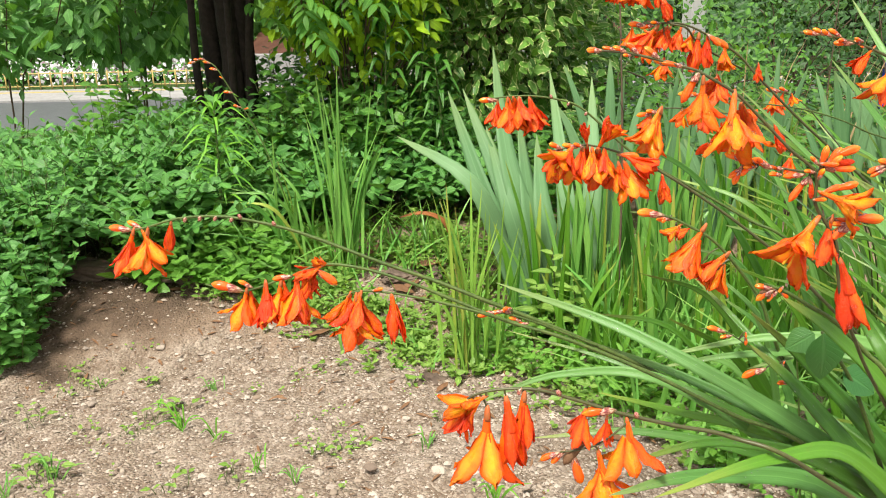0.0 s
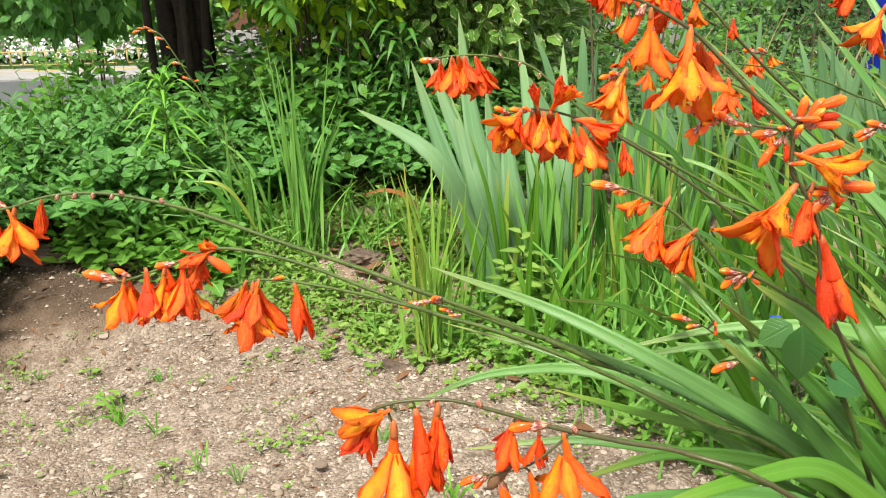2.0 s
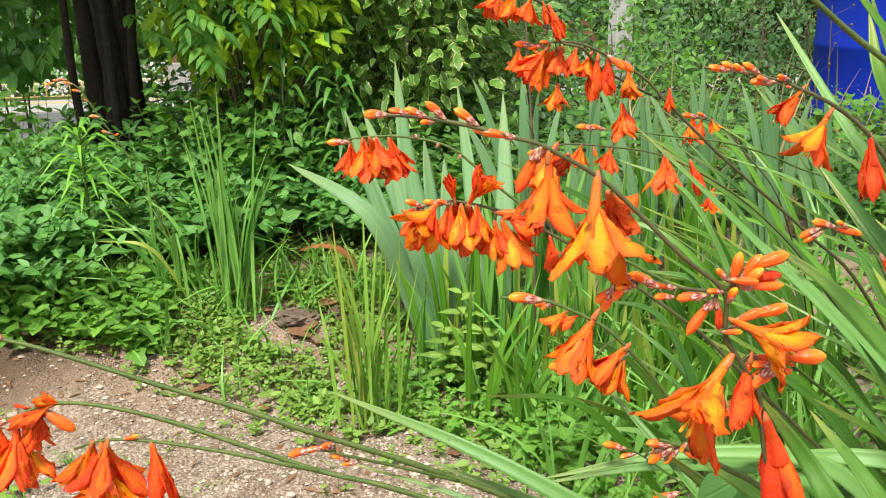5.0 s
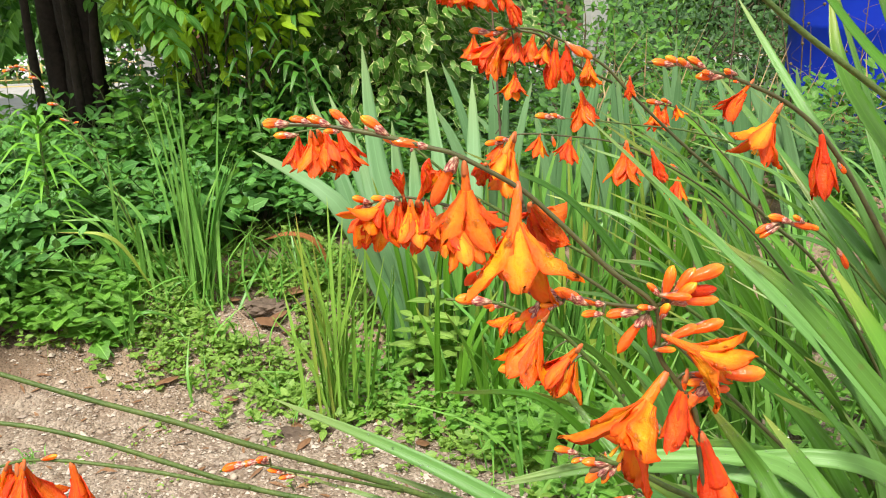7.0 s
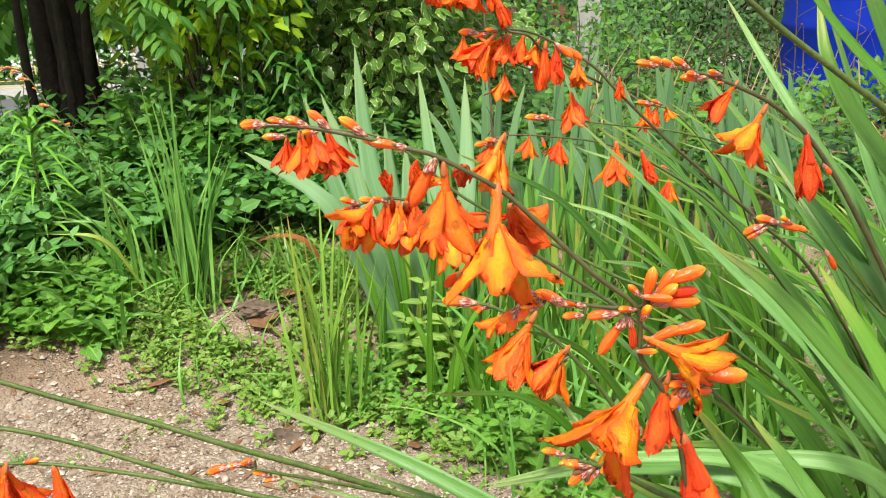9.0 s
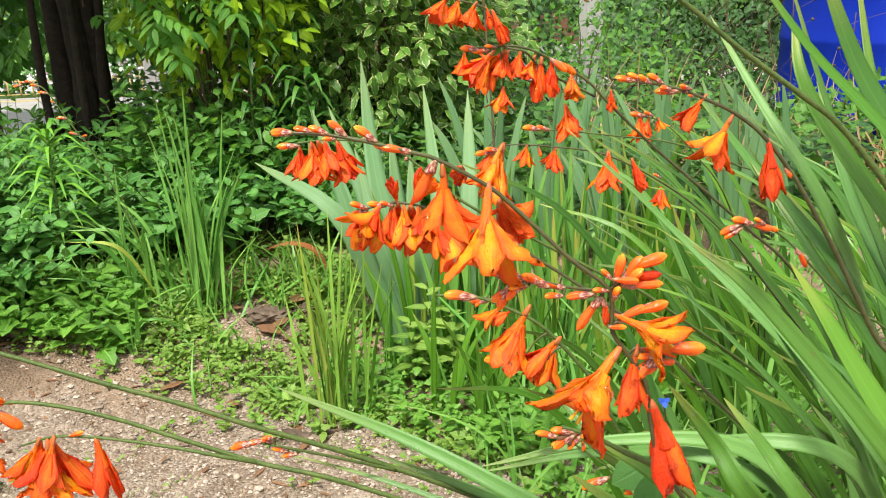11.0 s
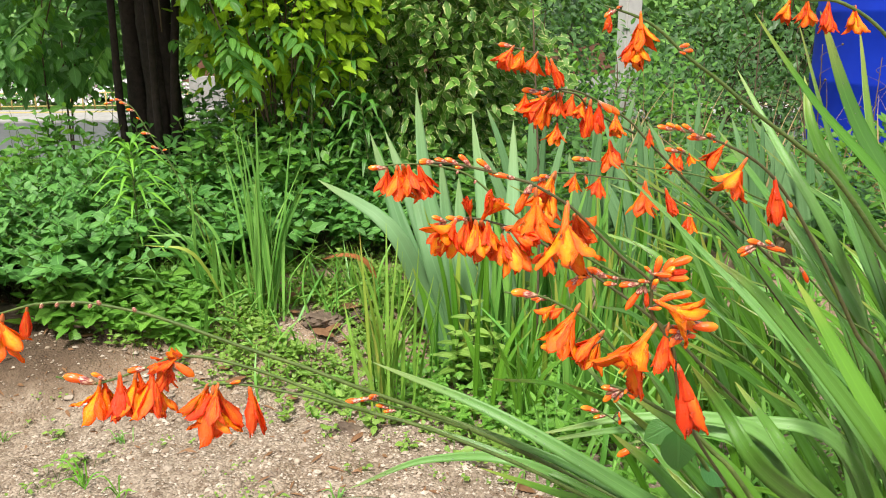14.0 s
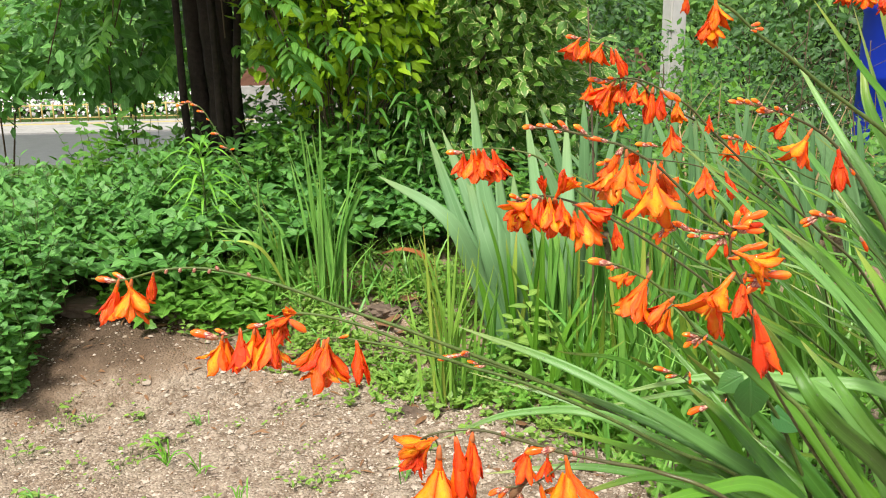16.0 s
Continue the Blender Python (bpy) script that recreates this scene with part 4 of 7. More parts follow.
def iris_leaf(ob, points, width):
    part("leaf", blade("leaf", points, width * 1.55, IRIS, (0.3 * rng.normal(), -1, 0.1), 0.06, 0.5, 14), ob)


fan = thing("iris", tuple(rest(0.30, 2.62)), "clump of broad grey-green iris leaves, one bent over", "iris", "irises in the bed")
for tip_x, tip_y, tip_z, mid_x, mid_z, foot_x, w in ((0.155, 3.10, 0.88, 0.20, 0.55, 0.33, 0.050), (0.0, 2.98, 0.74, 0.12, 0.45, 0.26, 0.048), (0.05, 3.0, 0.745, 0.19, 0.44, 0.34, 0.052), (-0.16, 2.80, 0.615, 0.08, 0.50, 0.27, 0.042),
                                                     (0.49, 3.0, 0.78, 0.47, 0.48, 0.40, 0.046), (0.35, 3.05, 0.80, 0.38, 0.48, 0.38, 0.044), (0.24, 2.95, 0.66, 0.27, 0.42, 0.32, 0.058), (0.30, 2.9, 0.60, 0.31, 0.40, 0.36, 0.05), (0.13, 2.9, 0.63, 0.2, 0.42, 0.30, 0.045)):
    foot = rest(foot_x, 2.62, -0.01)
    iris_leaf(fan, [foot, (0.5 * (foot_x + mid_x) + 0.015, 2.66, 0.5 * (foot[2] + mid_z)), (mid_x, 2.5 + 0.45 * (tip_y - 2.5), mid_z), (tip_x, tip_y, tip_z)], w)
for bx, by, n, h, le in ((0.56, 2.95, 7, 0.62, -0.05), (0.75, 3.05, 8, 0.60, -0.12), (0.95, 2.95, 8, 0.60, -0.10), (1.15, 3.1, 8, 0.60, -0.08), (1.35, 2.95, 8, 0.58, -0.15), (1.6, 3.1, 7, 0.56, -0.1), (0.88, 3.3, 7, 0.55, 0.05), (1.25, 3.4, 7, 0.55, 0.0), (1.55, 3.5, 7, 0.5, -0.05), (1.8, 3.3, 7, 0.5, -0.1)):
    iris_fan(rest(bx, by), n, h, le)

# ---- crocosmia flowers ----


def petal_shape(lean, wide, crush=0.8, long=1.0, start=0.29, early=0.45, steps=12, flick=12):
    """One petal of a flower of length 1 that hangs down -z: it leaves the tube's mouth and leans out to so many degrees, its blunt end turned out a little more."""
    s = np.linspace(0, 1, steps + 1)
    turn = np.radians(lean * (early + (1 - early) * s) + flick * np.clip(s - 0.7, 0, 1) / 0.3)
    reach = long * (0.94 - start) / math.cos(radians(min(lean * 0.9, 36)))
    step = reach / steps
    r = 0.044 + np.concatenate([[0], np.cumsum(np.sin(turn[:-1]) * step)])
    z = -start - np.concatenate([[0], np.cumsum(np.cos(turn[:-1]) * step)])
    w = 0.92 * wide * (0.36 + 0.64 * smooth_step(0, 0.55, s)) * np.clip(1 - (np.clip(s - 0.5, 0, 1) / 0.505) ** 2.4, 0.02, 1) ** 0.62
    cols = np.array([-0.5, -0.34, -0.17, 0.0, 0.17, 0.34, 0.5])
    cup = np.array([0.16, 0.075, 0.02, 0.0, 0.02, 0.075, 0.16]) * rng.uniform(-0.8, 1.5) * smooth_step(0.1, 0.5, s)[:, None]
    nicks = np.stack([np.sin(s * rng.uniform(9, 15) + rng.random() * 6) + 0.5 * np.sin(s * rng.uniform(20, 30) + rng.random() * 6) for _ in range(2)], -1)
    edge = 1 + 0.10 * crush * nicks[:, [0, 0, 0, 0, 1, 1, 1]] * np.abs(cols) * 2 * smooth_step(0.2, 0.5, s)[:, None]
    line = np.stack([r, 0 * s, z], -1)
    along = unit(np.gradient(line, axis=0))
    normal = np.stack([-along[:, 2], 0 * s, along[:, 0]], -1)
    sway = wide * rng.normal(0, 0.22) * s**2
    roll = rng.normal(0, 0.34) * crush * s
    ridge = -0.014 * np.array([0, 0.3, 0.8, 1.0, 0.8, 0.3, 0]) * smooth_step(0.05, 0.4, s)[:, None]
    # wet folds: long pleats that wander, shorter puckers, a ragged end
    pleat = np.sin(cols[None] * rng.uniform(11, 17) + (rng.random() * 6 + 2.2 * np.sin(s * rng.uniform(2, 5)))[:, None])
    pucker = np.sin(s * rng.uniform(8, 13) + rng.random() * 6)[:, None] * np.sin(cols * 7 + rng.random() * 6)[None]
    crinkle = crush * (0.020 * pleat + 0.020 * pucker + 0.03 * np.sin(s * 11 + lean)[:, None] * np.abs(cols)[None] + 0.005 * rng.normal(size=(steps + 1, 7))) * smooth_step(0.0, 0.6, s)[:, None]
    droop = crush * 0.05 * np.sin(cols * rng.uniform(5, 9) + rng.random() * 6)[None] * smooth_step(0.6, 1.0, s)[:, None]
    across = w[:, None] * cols * edge
    verts = line[:, None] + along[:, None] * droop[..., None] + np.array((0, 1.0, 0)) * (across + sway[:, None])[..., None] - normal[:, None] * (w[:, None] * cup + ridge + crinkle + roll[:, None] * across)[..., None]
    verts = verts.reshape(-1, 3)
    uv = np.stack(np.broadcast_arrays(cols[None] + 0.5, s[:, None]), -1).reshape(-1, 2)
    faces = [(i * 7 + j, i * 7 + j + 1, i * 7 + j + 8, i * 7 + j + 7) for i in range(steps) for j in range(6)]
    n = len(verts)
    inner = verts - normal.repeat(7, axis=0) * 0.008
    under = [tuple(n + q for q in reversed(x)) for x in faces]
    rim = [q for i in range(steps) for q in ((i * 7, i * 7 + 7, n + i * 7 + 7, n + i * 7), (i * 7 + 13, i * 7 + 6, n + i * 7 + 6, n + i * 7 + 13))]
    return np.vstack([verts, inner]), faces + under + rim, np.vstack([uv, uv])


def lathe(stations, sides=10, bend=0.0):
    """A round body down -z from (z, radius) stations."""
    line = [(bend * math.sin(3.1 * z) * 0.1, 0, -z) for z, _ in stations]
    return sweep(line, [r for _, r in stations], sides)


PETALS = {}
for name, mat, forms in (("star", PETAL, ((54, 0.31, 1.0, 0.88, 0.29, 0.45, 16), (64, 0.29, 1.1, 0.84, 0.29, 0.45, 16), (42, 0.33, 0.9, 0.92, 0.29, 0.45, 16), (68, 0.29, 1.1, 0.82, 0.29, 0.45, 16), (58, 0.31, 1.0, 0.86, 0.29, 0.45, 16), (46, 0.32, 1.0, 0.92, 0.29, 0.45, 16))),
                         ("open", PETAL, ((38, 0.36), (52, 0.35), (28, 0.36), (60, 0.33, 0.9, 0.92), (44, 0.36, 0.9), (33, 0.35))),
                         ("half", PETAL_RED, ((18, 0.32), (28, 0.34), (40, 0.31, 0.9, 0.96), (12, 0.32), (23, 0.32), (34, 0.31))),
                         ("half_orange", PETAL, ((22, 0.34), (32, 0.34), (44, 0.33, 0.9, 0.96), (15, 0.33), (38, 0.31), (27, 0.34))),
                         ("wilted", PETAL_RED, ((4, 0.23, 0.7, 1.0, 0.2, 0.9, 12, 3), (8, 0.22, 0.8, 0.95, 0.2, 0.9, 12, 5), (3, 0.23, 0.7, 1.03, 0.2, 0.9, 12, 0), (11, 0.21, 0.8, 0.9, 0.2, 0.9, 12, 6), (6, 0.23, 0.7, 0.98, 0.2, 0.9, 12, 2)))):
    PETALS[name] = [mesh_of("petal", q[0], q[1], mat, q[2]) for q in (petal_shape(*form) for form in forms)]
TUBES = {}
for name, mat in (("open", TUBE), ("half", PETAL_RED)):
    v, f, uv = lathe([(0, 0.026), (0.03, 0.034), (0.10, 0.040), (0.17, 0.044), (0.25, 0.050), (0.33, 0.060), (0.40, 0.076), (0.43, 0.070)], 12, 0.25)
    TUBES[name] = mesh_of("flower", v, f, mat, uv)
# buds: a plump pointed body; small ones are short, the ripe ones long
v, f, uv = lathe([(0, 0.04), (0.10, 0.07), (0.28, 0.10), (0.46, 0.135), (0.62, 0.155), (0.76, 0.155), (0.88, 0.12), (0.96, 0.06), (1.0, 0.012)], 10, 0.5)
BUDS = [mesh_of("bud", v, f, BUD, uv), mesh_of("bud", v * (0.72, 0.80, 1), f, BUD, uv), mesh_of("bud", v * (0.74, 0.82, 1), f, PETAL_RED, uv)]
v, f, uv = lathe([(-0.06, 0.03), (0.02, 0.062), (0.12, 0.092), (0.24, 0.114), (0.36, 0.132), (0.43, 0.140), (0.46, 0.130)], 9)
# two bracts clasp the bud: the cup's rim runs out into points
lip = v.reshape(7, 9, 3)
lip[5:, :, 2] -= (0.10 * np.cos(2 * np.arange(9) * 2 * math.pi / 9))[None] * np.array([0.6, 1.0])[:, None]
CUP = mesh_of("calyx", v, f, CALYX, uv)
v, f, uv = lathe([(-0.05, 0.016), (0.0, 0.030), (0.05, 0.038), (0.10, 0.041), (0.14, 0.036)], 8)
SMALL_CUP = mesh_of("calyx", v, f, CALYX_DARK, uv)
v, f, uv = lathe([(-0.2, 0.10), (0.0, 0.24), (0.3, 0.34), (0.6, 0.32), (0.85, 0.20), (0.92, 0.06)], 8)
KNOB = mesh_of("calyx", v, f, CALYX, uv)
filaments = joined(*[sweep(spline([(0, 0, -0.3), (0.02 * math.cos(a), 0.02 * math.sin(a), -0.6), (0.05 * math.cos(a), 0.05 * math.sin(a), -0.80)], 4), np.array([0.007] * 7 + [0.018, 0.014]), 5) for a in (0.3, 2.2, 4.4)])
STAMENS = mesh_of("stamen_tuft", filaments[0], filaments[1], STAMEN)


def hang(base, tip, spin=0.0, size=None):
    """The pose that lays a flower's -z from its base towards its tip."""
    d = Vector(tip) - Vector(base)
    q = (-d).to_track_quat("Z", "Y").to_matrix().to_4x4()
    return Matrix.Translation(base) @ q @ pose(0, 0, 0, 0, 0, spin) @ Matrix.Scale(size or d.length, 4)


def stalk(label, points, r_tip, r_foot):
    """A flower stalk, from its tip to its foot."""
    points = [np.array(p) for p in points]
    ob = thing("crocosmia_stalk", tuple(points[-1]), label, "crocosmia", "crocosmia flower stalks")
    line = spline(points, 6)
    s = np.linspace(0, 1, len(line))
    r = 0.95 * (r_tip * 0.8 + (r_foot - r_tip * 0.8) * s**0.8)
    r = r * (1 + 0.10 * (np.arange(len(line)) % 6 == 0))
    part("stem", mesh_of("stem", *sweep(line, r)[:2], STEM if rng.random() < 0.75 else STEM_DARK), ob)
    STEM_LINES[ob.name] = line
    return ob


STEM_LINES = {}
made = 0


def branch(ob, points, r=0.0012):
    """A side branch of a stalk; later flowers may join it."""
    line = spline([np.array(p) for p in points], 6)
    part("branch", mesh_of("branch", *sweep(line, np.linspace(r, r * 0.6, len(line)))[:2], STEM_DARK), ob)
    STEM_LINES[ob.name] = np.vstack([STEM_LINES[ob.name], line])


def pedicel(ob, base):
    """A short stalklet that joins a flower to the nearest place on its stem."""
    line = STEM_LINES[ob.name]
    near = line[np.argmin(np.linalg.norm(line - np.array(base), axis=1))]
    gap = np.linalg.norm(near - np.array(base))
    if gap > 0.003:
        mid = 0.5 * (near + np.array(base)) + (0, 0, min(0.15 * gap, 0.01))
        part("stalklet", tube("stalklet", [near, mid, base], 0.0011, 0.0009, STEM_DARK, 4, 5), ob)


def calyx(ob, at):
    """The knob that a fallen flower leaves on the stem."""
    line = STEM_LINES[ob.name]
    k = np.argmin(np.linalg.norm(line - np.array(at), axis=1))
    part("calyx", KNOB, ob, hang(line[k], line[k] + unit(line[max(k - 2, 0)] - line[k]) * 0.004 + np.array((0, -0.002, 0.007 * (-1) ** k)), 0, 0.0075), "reddish spent calyx")


def flower(ob, kind, base, tip, twin=False):
    global made
    made += 1
    pedicel(ob, base)
    spin = (made * 47) % 60
    long = (Vector(tip) - Vector(base)).length
    if kind in ("bud", "fat_bud"):
        ripe = kind == "fat_bud" and long > 0.022
        one = part("bud", BUDS[1 + made % 2] if ripe else BUDS[0], ob, hang(base, tip, spin) @ Matrix.Diagonal((0.86, 0.86, 0.86, 1) if long > 0.014 else (1.2, 1.2, 1.0, 1)))
        sub("calyx", CUP, one, Matrix.Diagonal((0.76, 0.84, 0.62, 1) if ripe else (1.06, 1.06, 0.85 + 0.3 * rng.random(), 1)))
        if not twin and not ripe and rng.random() < 0.5:
            # a smaller bud close by, on the other row of the spike
            b, d = np.array(base), np.array(tip) - np.array(base)
            off = long * np.array((0.12 * rng.normal(), 0.3 * (-1) ** made, 0.26 * (-1) ** (made // 2)))
            flower(ob, "bud", b - 0.35 * d + 0.3 * off, b + 0.30 * d + off, True)
        return
    if kind == "spent":
        one = part("spent_flower", BUDS[0].copy(), ob, hang(base, tip, spin), "withered brown flower")
        one.data.materials[0] = DEAD_LEAF
        return
    red = kind == "wilted" or (kind == "half" and made % 5 < 3)
    near = long >= 0.045 and base[1] < 1.12
    girth = (1.22 if base[1] > 1.12 else 1.0) * (1.15 if kind == "wilted" else 1.0)
    one = part("flower", TUBES["half" if red else "open"], ob, hang(base, tip, spin) @ Matrix.Diagonal((girth, girth, 1.08 if base[1] > 1.12 else 1.0, 1)), "wilted red flower" if kind == "wilted" else "")
    sub("calyx", SMALL_CUP, one)
    form = "half_orange" if kind == "half" and not red else "star" if kind == "open" and near else kind
    forms = PETALS[form]
    for k in range(6):
        tilt = pose(0, 0, 0, rng.normal(0, 2), rng.normal(0, 3 if kind != "wilted" else 1), 60 * k + rng.normal(0, 6 if near else 9))
        sub("petal", forms[(k + made) % len(forms) if near else int(rng.integers(0, len(forms)))], one, tilt @ Matrix.Diagonal((1 - 0.10 * (k % 2), rng.uniform(0.9, 1.1), rng.uniform(0.94, 1.02), 1)))
    if kind == "open":
        sub("stamen_tuft", STAMENS, one)
    FLOWERS.append((one, kind))
    if kind in ("open", "half") and (twin or (twin is not None and not near and rng.random() < 0.55)):
        # a second flower from the same knot, turned aside
        b, d = np.array(base), np.array(tip) - np.array(base)
        side = np.array((0.22 * (-1) ** made, 0.2 * rng.normal(), 0.04))
        flower(ob, "half", b + 0.12 * long * side, b + d * rng.uniform(0.8, 0.95) + long * side, None)


FLOWERS = []


def croc_leaf(ob, points, width, mat):
    part("leaf", blade("leaf", points, width * (0.95 if mat == CROC_BLUE else 0.85), mat, (0.15 * rng.normal(), -0.8, 0.6 + 0.15 * rng.normal()), 0.12, 0.6, 28, 0.02, rng.normal(0, 0.15 if mat == CROC_BLUE else 0.45)), ob)

# ---- crocosmia in front: stalks and blades ----
st = stalk("flowering crocosmia stalk with large open orange flowers and buds", [(0.219, 0.820, 1.014), (0.245, 0.820, 1.013), (0.272, 0.820, 1.008), (0.304, 0.820, 0.999), (0.319, 0.820, 0.994), (0.350, 0.820, 0.976), (0.370, 0.820, 0.958), (0.402, 0.820, 0.926), (0.427, 0.820, 0.904), (0.430, 0.820, 0.876), (0.441, 0.820, 0.858), (0.453, 0.820, 0.838), (0.458, 0.820, 0.809), (0.465, 0.820, 0.780), (0.491, 0.840, 0.732), (0.549, 0.880, 0.643), (0.745, 0.918, 0.344), (0.850, 0.950, -0.010)], 0.0014, 0.0020)
branch(st, [(0.427, 0.820, 0.904), (0.403, 0.820, 0.907), (0.377, 0.820, 0.914), (0.361, 0.820, 0.918)])
branch(st, [(0.428, 0.820, 0.905), (0.441, 0.820, 0.914), (0.457, 0.820, 0.923)])
branch(st, [(0.430, 0.820, 0.880), (0.443, 0.820, 0.887), (0.462, 0.820, 0.891)])
branch(st, [(0.451, 0.820, 0.849), (0.463, 0.820, 0.857), (0.484, 0.820, 0.860)])
branch(st, [(0.451, 0.820, 0.847), (0.456, 0.820, 0.855), (0.449, 0.820, 0.844)])
flower(st, "bud", (0.233, 0.820, 1.014), (0.219, 0.820, 1.014))
flower(st, "bud", (0.245, 0.820, 1.014), (0.231, 0.820, 1.017))
flower(st, "bud", (0.254, 0.820, 1.012), (0.242, 0.820, 1.017))
flower(st, "bud", (0.265, 0.820, 1.010), (0.252, 0.820, 1.022))
flower(st, "fat_bud", (0.283, 0.820, 1.006), (0.267, 0.820, 1.018))
flower(st, "fat_bud", (0.304, 0.820, 0.999), (0.281, 0.820, 1.004))
flower(st, "fat_bud", (0.318, 0.820, 0.994), (0.302, 0.820, 0.963))
flower(st, "open", (0.322, 0.820, 0.990), (0.322, 0.826, 0.940))
flower(st, "open", (0.350, 0.820, 0.976), (0.346, 0.800, 0.912))
flower(st, "half", (0.356, 0.820, 0.966), (0.365, 0.850, 0.935))
flower(st, "wilted", (0.333, 0.820, 0.989), (0.334, 0.850, 0.975))
flower(st, "bud", (0.366, 0.820, 0.915), (0.342, 0.820, 0.923))
flower(st, "bud", (0.375, 0.820, 0.912), (0.355, 0.820, 0.921))
flower(st, "bud", (0.389, 0.820, 0.908), (0.366, 0.820, 0.918))
flower(st, "fat_bud", (0.399, 0.820, 0.907), (0.376, 0.820, 0.911))
flower(st, "bud", (0.363, 0.820, 0.912), (0.354, 0.820, 0.890))
flower(st, "bud", (0.366, 0.820, 0.910), (0.348, 0.820, 0.898))
flower(st, "bud", (0.418, 0.820, 0.902), (0.396, 0.820, 0.900))
flower(st, "bud", (0.431, 0.820, 0.908), (0.436, 0.820, 0.932))
flower(st, "bud", (0.436, 0.820, 0.911), (0.450, 0.820, 0.929))
flower(st, "bud", (0.439, 0.820, 0.918), (0.468, 0.820, 0.928))
flower(st, "fat_bud", (0.436, 0.820, 0.911), (0.465, 0.820, 0.914))
flower(st, "fat_bud", (0.435, 0.820, 0.907), (0.467, 0.820, 0.907))
flower(st, "fat_bud", (0.430, 0.820, 0.910), (0.420, 0.820, 0.920))
flower(st, "fat_bud", (0.422, 0.820, 0.900), (0.404, 0.820, 0.873))
flower(st, "fat_bud", (0.423, 0.820, 0.900), (0.426, 0.820, 0.876))
flower(st, "open", (0.433, 0.820, 0.886), (0.476, 0.800, 0.868))
flower(st, "bud", (0.434, 0.820, 0.884), (0.455, 0.820, 0.893))
flower(st, "bud", (0.444, 0.820, 0.888), (0.470, 0.820, 0.895))
flower(st, "bud", (0.433, 0.820, 0.881), (0.442, 0.820, 0.885))
flower(st, "open", (0.435, 0.820, 0.863), (0.393, 0.790, 0.813))
flower(st, "half", (0.447, 0.820, 0.863), (0.441, 0.820, 0.818))
flower(st, "bud", (0.462, 0.820, 0.862), (0.498, 0.820, 0.860))
flower(st, "bud", (0.463, 0.820, 0.855), (0.444, 0.820, 0.856))
flower(st, "bud", (0.463, 0.820, 0.858), (0.443, 0.820, 0.835))
flower(st, "bud", (0.465, 0.820, 0.854), (0.452, 0.820, 0.841))
flower(st, "bud", (0.460, 0.820, 0.851), (0.473, 0.820, 0.851))
flower(st, "wilted", (0.459, 0.820, 0.820), (0.481, 0.820, 0.747))
st = stalk("crocosmia side shoot with spent brown flowers", [(0.405, 0.860, 0.784), (0.428, 0.860, 0.775), (0.454, 0.860, 0.759), (0.477, 0.860, 0.745), (0.511, 0.860, 0.712), (0.559, 0.860, 0.653), (0.749, 0.909, 0.348), (0.850, 0.950, -0.010)], 0.0018, 0.0032)
flower(st, "bud", (0.415, 0.860, 0.779), (0.393, 0.860, 0.782))
flower(st, "bud", (0.415, 0.860, 0.778), (0.396, 0.860, 0.764))
flower(st, "bud", (0.419, 0.860, 0.776), (0.408, 0.860, 0.763))
flower(st, "bud", (0.422, 0.860, 0.775), (0.430, 0.860, 0.769))
flower(st, "spent", (0.416, 0.860, 0.779), (0.401, 0.860, 0.774))
flower(st, "spent", (0.413, 0.860, 0.780), (0.411, 0.860, 0.766))
st = stalk("crocosmia stalk with small orange flowers among leaves", [(0.323, 1.160, 0.780), (0.368, 1.160, 0.775), (0.408, 1.160, 0.757), (0.435, 1.160, 0.740), (0.466, 1.160, 0.707), (0.505, 1.160, 0.654), (0.526, 1.160, 0.603), (0.575, 1.160, 0.519), (0.756, 1.044, 0.288), (0.850, 0.950, -0.010)], 0.0018, 0.0032)
flower(st, "bud", (0.367, 1.160, 0.775), (0.325, 1.160, 0.780))
flower(st, "half", (0.393, 1.160, 0.764), (0.371, 1.160, 0.745))
flower(st, "bud", (0.375, 1.160, 0.773), (0.365, 1.160, 0.765))
flower(st, "open", (0.423, 1.160, 0.761), (0.394, 1.160, 0.701))
flower(st, "open", (0.457, 1.160, 0.723), (0.428, 1.160, 0.677))
flower(st, "bud", (0.417, 1.160, 0.700), (0.366, 1.160, 0.701))
flower(st, "bud", (0.429, 1.160, 0.692), (0.407, 1.160, 0.687))
flower(st, "half", (0.405, 1.160, 0.759), (0.386, 1.160, 0.745))
st = stalk("crocosmia stalk with an open flower and a wilted red one", [(0.475, 1.030, 1.016), (0.502, 1.030, 1.013), (0.536, 1.030, 1.004), (0.561, 1.030, 0.994), (0.586, 1.030, 0.981), (0.612, 1.030, 0.960), (0.640, 1.030, 0.925), (0.664, 1.030, 0.888), (0.683, 1.030, 0.857), (0.709, 1.030, 0.810), (0.733, 1.030, 0.767), (0.783, 1.030, 0.693), (0.960, 1.179, 0.367), (1.050, 1.300, -0.010)], 0.0014, 0.0030)
flower(st, "bud", (0.496, 1.030, 1.013), (0.475, 1.030, 1.017))
flower(st, "bud", (0.504, 1.030, 1.012), (0.486, 1.030, 1.021))
flower(st, "fat_bud", (0.520, 1.030, 1.010), (0.503, 1.030, 1.020))
flower(st, "bud", (0.534, 1.030, 1.003), (0.509, 1.030, 1.004))
flower(st, "bud", (0.543, 1.030, 1.001), (0.534, 1.030, 1.006))
flower(st, "half", (0.557, 1.030, 0.999), (0.536, 1.030, 0.970))
flower(st, "open", (0.581, 1.030, 0.980), (0.559, 1.030, 0.932))
flower(st, "wilted", (0.615, 1.030, 0.957), (0.624, 1.030, 0.902))
flower(st, "bud", (0.631, 1.030, 0.933), (0.638, 1.030, 0.923))
